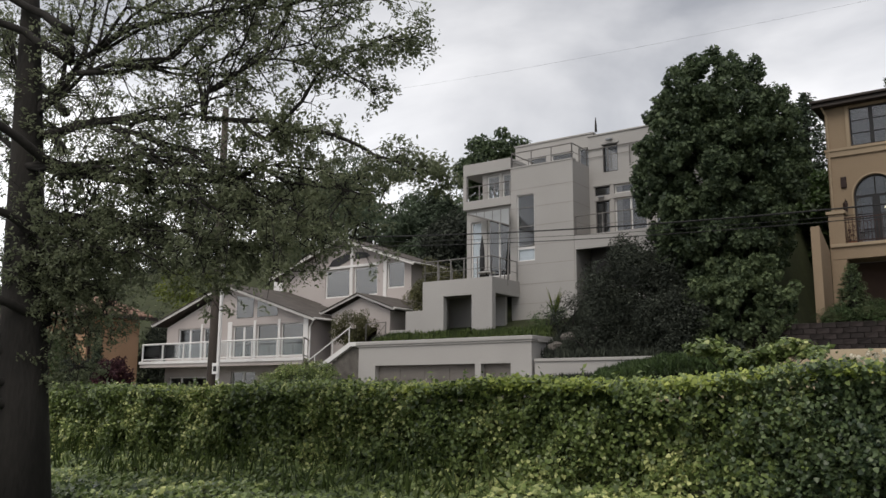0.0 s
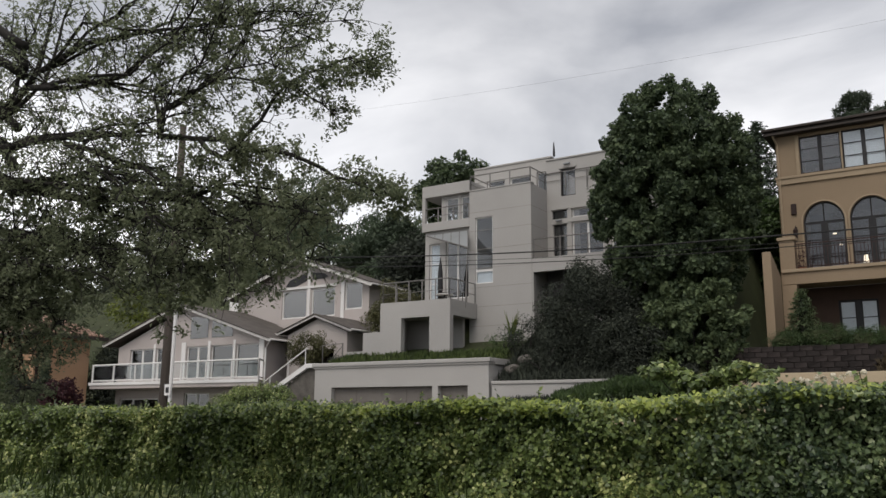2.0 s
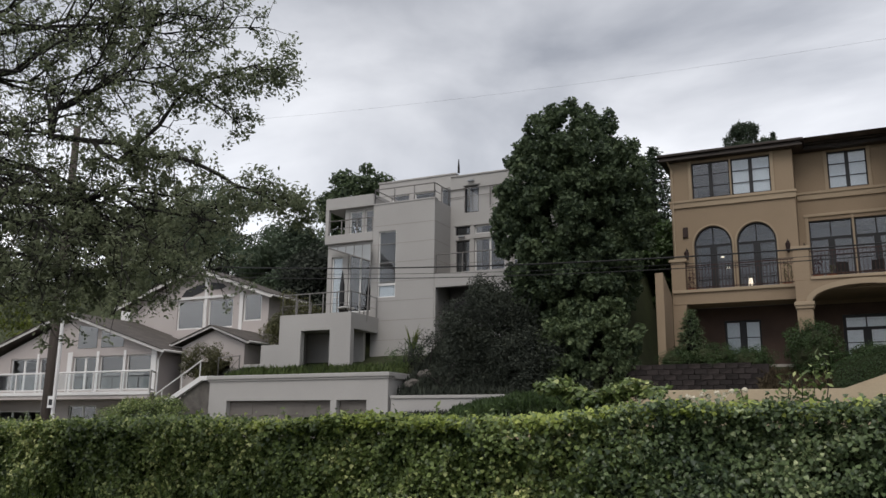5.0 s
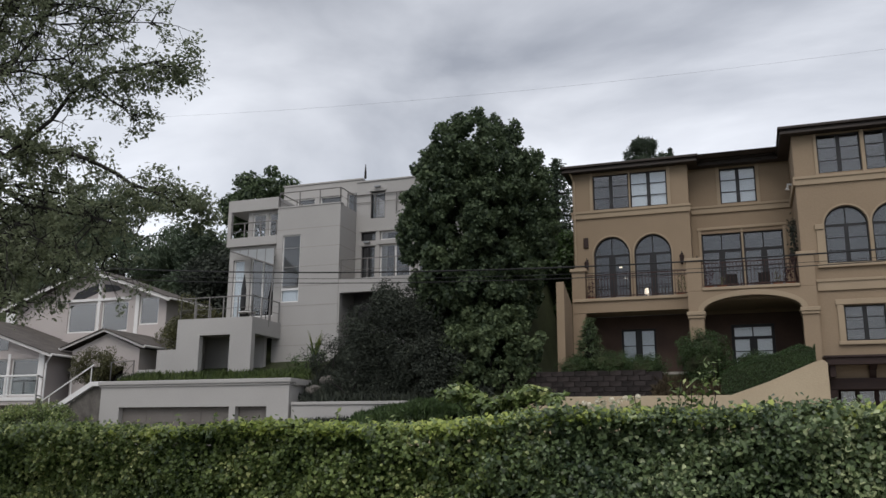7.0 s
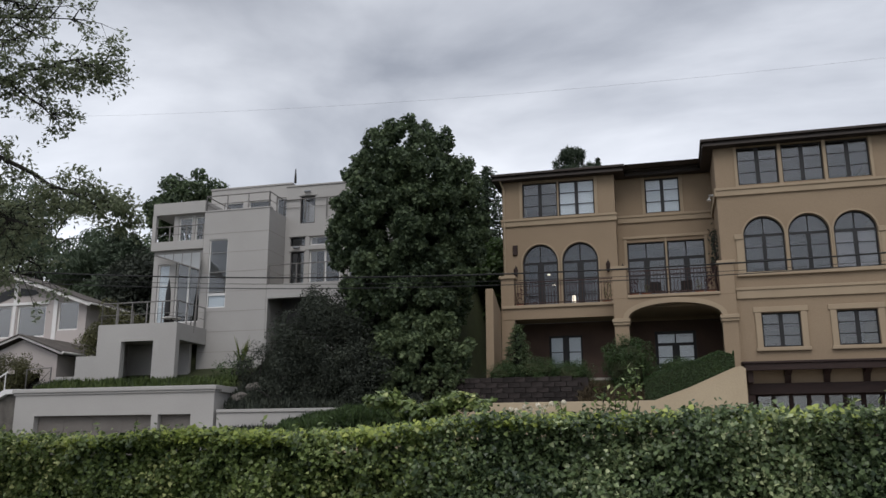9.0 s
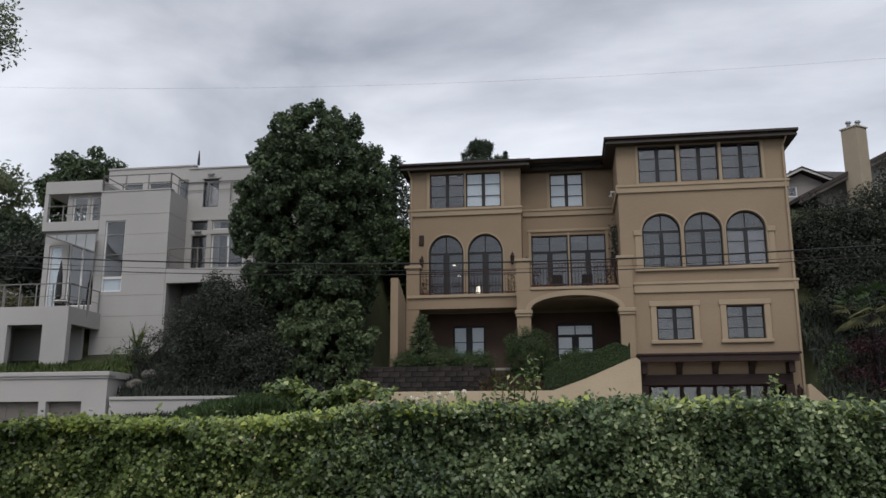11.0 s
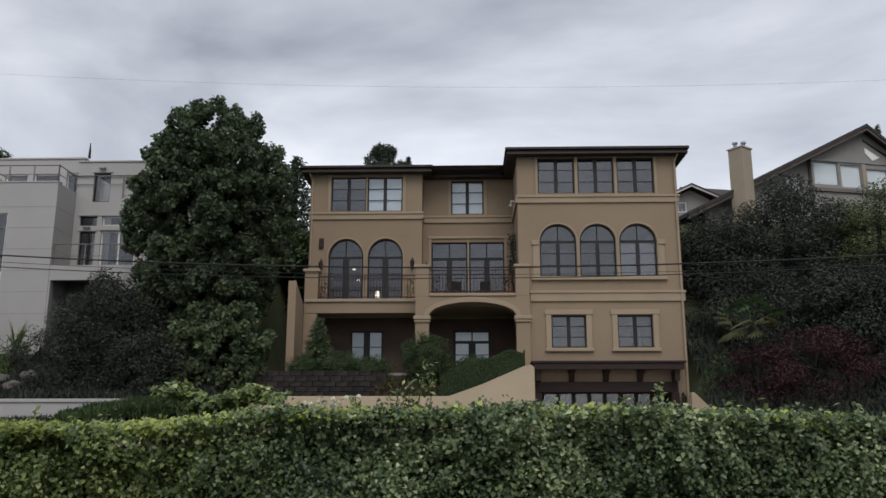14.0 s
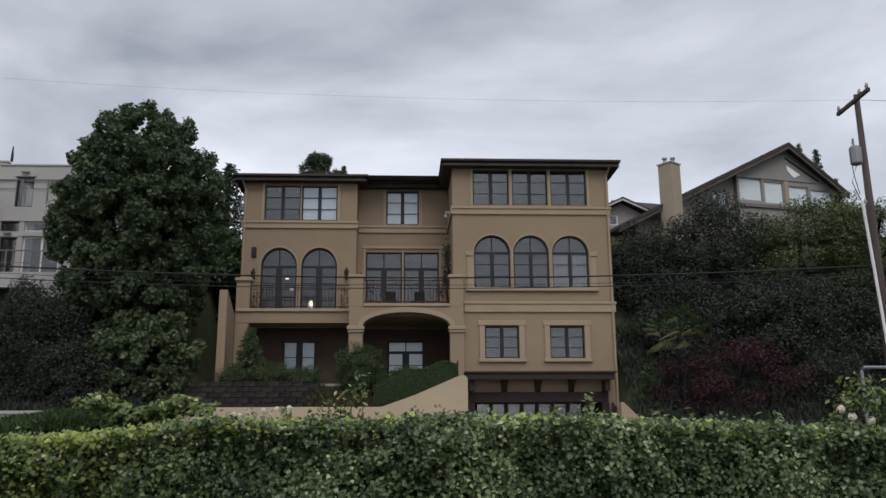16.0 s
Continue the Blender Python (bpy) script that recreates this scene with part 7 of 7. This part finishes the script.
# the ivy runs on over the ground at the foot of the hedge
m = 5200
gxs, gys = rng.uniform(-24, -2.5, m), 11.2 - 4.0 * rng.uniform(0, 1, m) ** 1.4
gzs = np.array([0.12 + 0.16 * noise.noise((a * 0.8, b * 0.8, 4.0)) + 0.10 * max(0.0, b - 9.6) for a, b in zip(gxs, gys)])
k = np.repeat(np.arange(m), 9)
pts = np.stack([gxs, gys, gzs], 1)[k] + rng.normal(0, 1, (m * 9, 3)) * (0.09, 0.09, 0.035)
tilt = np.array([[0, -0.45, 0.85]]) + rng.normal(0, 0.35, (m, 3))
leaf_cloud("ground_ivy", pts, tilt[k], 0.085, L_IVY, HEDGE, "maple", 0.35, "ivy creeping over the ground", 16, 0.6, kind="stuff")

# pale leaves along the top, with overhead light put into their colour
n = 12000
x = np.concatenate([rng.uniform(-17, 7.5, n // 2), rng.normal(-6.0, 2.6, n - n // 2)])
y = rng.uniform(11.15, 12.2, n)
z = np.array([hedge_top(v) for v in x]) + rng.normal(0.0, 0.045, n) - 0.05 * (y < 11.3)
leaf_cloud("toplit_leaves", np.stack([x, y, z], 1), np.tile((0.0, -0.5, 0.9), (n, 1)), 0.075, L_TOPLIT, HEDGE, "ivy", 0.45, "yellow-green leaves with overhead light in their colour", 15, 0.5, kind="stuff")

# sprays of longer shoots, flowers and weeds on and before the hedge
rng = np.random.default_rng(14)
for i in range(46):
    x = rng.uniform(-16, 8)
    z = hedge_top(x)
    t = thing("ivy_shoot", (x, 11.6, z - 0.1), "thin leafy shoot standing up from the hedge top", "plant", "shoots on the hedge")
    h = rng.uniform(0.08, 0.28)
    p0 = Vector((x, rng.uniform(11.3, 12.3), z - 0.1))
    p1 = p0 + Vector((rng.normal(0, 0.12), rng.normal(0, 0.06), h + 0.1))
    rod("stem", M_BARK, t, [p0, p0.lerp(p1, 0.5), p1], 0.005, 4)
    m = int(rng.integers(6, 16))
    f = rng.uniform(0.2, 1.05, (m, 1))
    leaf_cloud("leaves", np.array(p0) + (np.array(p1) - np.array(p0)) * f + rng.normal(0, 0.03, (m, 3)), np.tile((0, -0.4, 0.8), (m, 1)), 0.1, L_IVY, t, "oval", 0.6, seed=300 + i)
for i, (x, y, z) in enumerate(((-0.62, 11.8, 2.45), (-0.42, 11.9, 2.62), (-0.95, 11.8, 2.38), (-0.75, 11.9, 2.3), (2.6, 11.7, 2.3), (-2.7, 11.8, 2.2))):
    t = thing("ivy_shoot", (x, y, 1.8), "tall bright leafy sprig standing above the hedge", "plant", "shoots on the hedge")
    p0, p1 = Vector((x - 0.1, y, 1.75)), Vector((x + rng.normal(0, 0.08), y, z))
    rod("stem", M_BARK, t, [p0, p0.lerp(p1, 0.5) + Vector((0.04, 0, 0)), p1], 0.006, 4)
    f = rng.uniform(0.35, 1.05, (34, 1))
    leaf_cloud("leaves", np.array(p0) + (np.array(p1) - np.array(p0)) * f + rng.normal(0, 0.05, (34, 3)), np.tile((0, -0.4, 0.8), (34, 1)), 0.1, L_IVY, t, "oval", 0.6, seed=330 + i)
BIG = thing("big_leaf_shrub", (-3.8, 13.0, 1.3), "pale green large-leaved shrub behind the hedge", "shrub")
cl = [(-4.4 + 0.1 * k + rng.normal(0, 0.05), 13.0 + rng.normal(0, 0.15), 1.95 + 0.42 * rng.uniform(0, 1), 0.24) for k in range(16)]
bm = bmesh.new()
for c in cl:
    tube(bm, [(-3.8, 13.0, 1.2), ((c[0] - 3.8) / 2, 13.0, (c[2] + 1.2) / 2 + 0.1), c[:3]], [0.015, 0.012, 0.005], 4)
part("stem", bm, M_BARK, BIG)
P, N = clump_points(cl, 2200, rng, 0.3, 0.5)
leaf_cloud("leaves", P, N, 0.085, L_IVY, BIG, "ivy", 0.35, seed=350)
ROSE = thing("white_rose_bush", (6.5, 11.6, 0.5), "rose bush with white flowers at the end of the hedge", "shrub")
cl = [(6.0 + rng.uniform(0, 1.4), 11.5 + rng.normal(0, 0.2), 1.85 + rng.uniform(0, 0.6), 0.22) for k in range(24)]
bm = bmesh.new()
for c in cl:
    tube(bm, [(6.6, 11.6, 0.6), ((c[0] + 6.6) / 2, 11.6, (c[2] + 0.6) / 2 + 0.2), c[:3]], [0.012, 0.01, 0.004], 4)
part("stem", bm, M_BARK, ROSE)
P, N = clump_points(cl, 900, rng, 0.3, 0.8)
leaf_cloud("leaves", P, N, 0.09, L_IVY, ROSE, "oval", 0.6, seed=351)


def flower_head(x, y, z, r, seed, label):
    t = thing("flower_head", (x, y, z), label, "flower", "white flower heads")
    rr = np.random.default_rng(seed)
    d = rr.normal(0, 1, (26, 3))
    d /= np.linalg.norm(d, axis=1, keepdims=True)
    leaf_cloud("petals", np.array((x, y, z)) + d * r, d, r * 0.9, L_FLOWER, t, "ivy", 0.25, seed=seed)


for i, (x, z) in enumerate(((-2.0, 2.05), (-1.9, 2.1), (-1.82, 2.08), (-1.72, 2.12), (-1.62, 2.1), (-1.55, 2.14), (-1.95, 2.0), (-1.68, 2.05), (-2.1, 2.08), (-1.48, 2.12), (-1.78, 2.0), (-1.4, 2.16))):
    flower_head(x, 11.3 + 0.02 * i, z, 0.034, 360 + i, "small cream-white flower cluster on the hedge")
for i, (x, z) in enumerate(((5.95, 2.1), (6.1, 2.0), (6.7, 2.35), (6.35, 1.95))):
    flower_head(x, 11.25, z, 0.05, 380 + i, "white rose at the end of the hedge")
n = 1100
x = rng.uniform(-19, -6.5, n)
y = rng.uniform(9.4, 11.1, n)
keep = rng.uniform(0, 1, n) < np.clip(0.15 + 0.5 * np.array([noise.noise((a * 0.5, 0, 9)) for a in x]) + 0.45 * (x < -7), 0.02, 1)
x, y = x[keep], y[keep]
hgt = np.clip(0.25 + 0.6 * rng.uniform(0, 1, len(x)) * (y - 8.2) / 2.6, 0.1, 0.95)
z = hgt * rng.uniform(0.3, 1.0, len(x))
weeds = leaf_cloud("tall_weeds", np.stack([x, y, z], 1), np.stack([rng.normal(0, 0.6, len(x)), -np.ones(len(x)), 0 * x], 1), 0.34, L_GRASS, None, "oval", 0.3, "tall grass and weeds at the foot of the hedge", 401, -2.4, 0.09, "stuff")
tagged(weeds, category="grass")
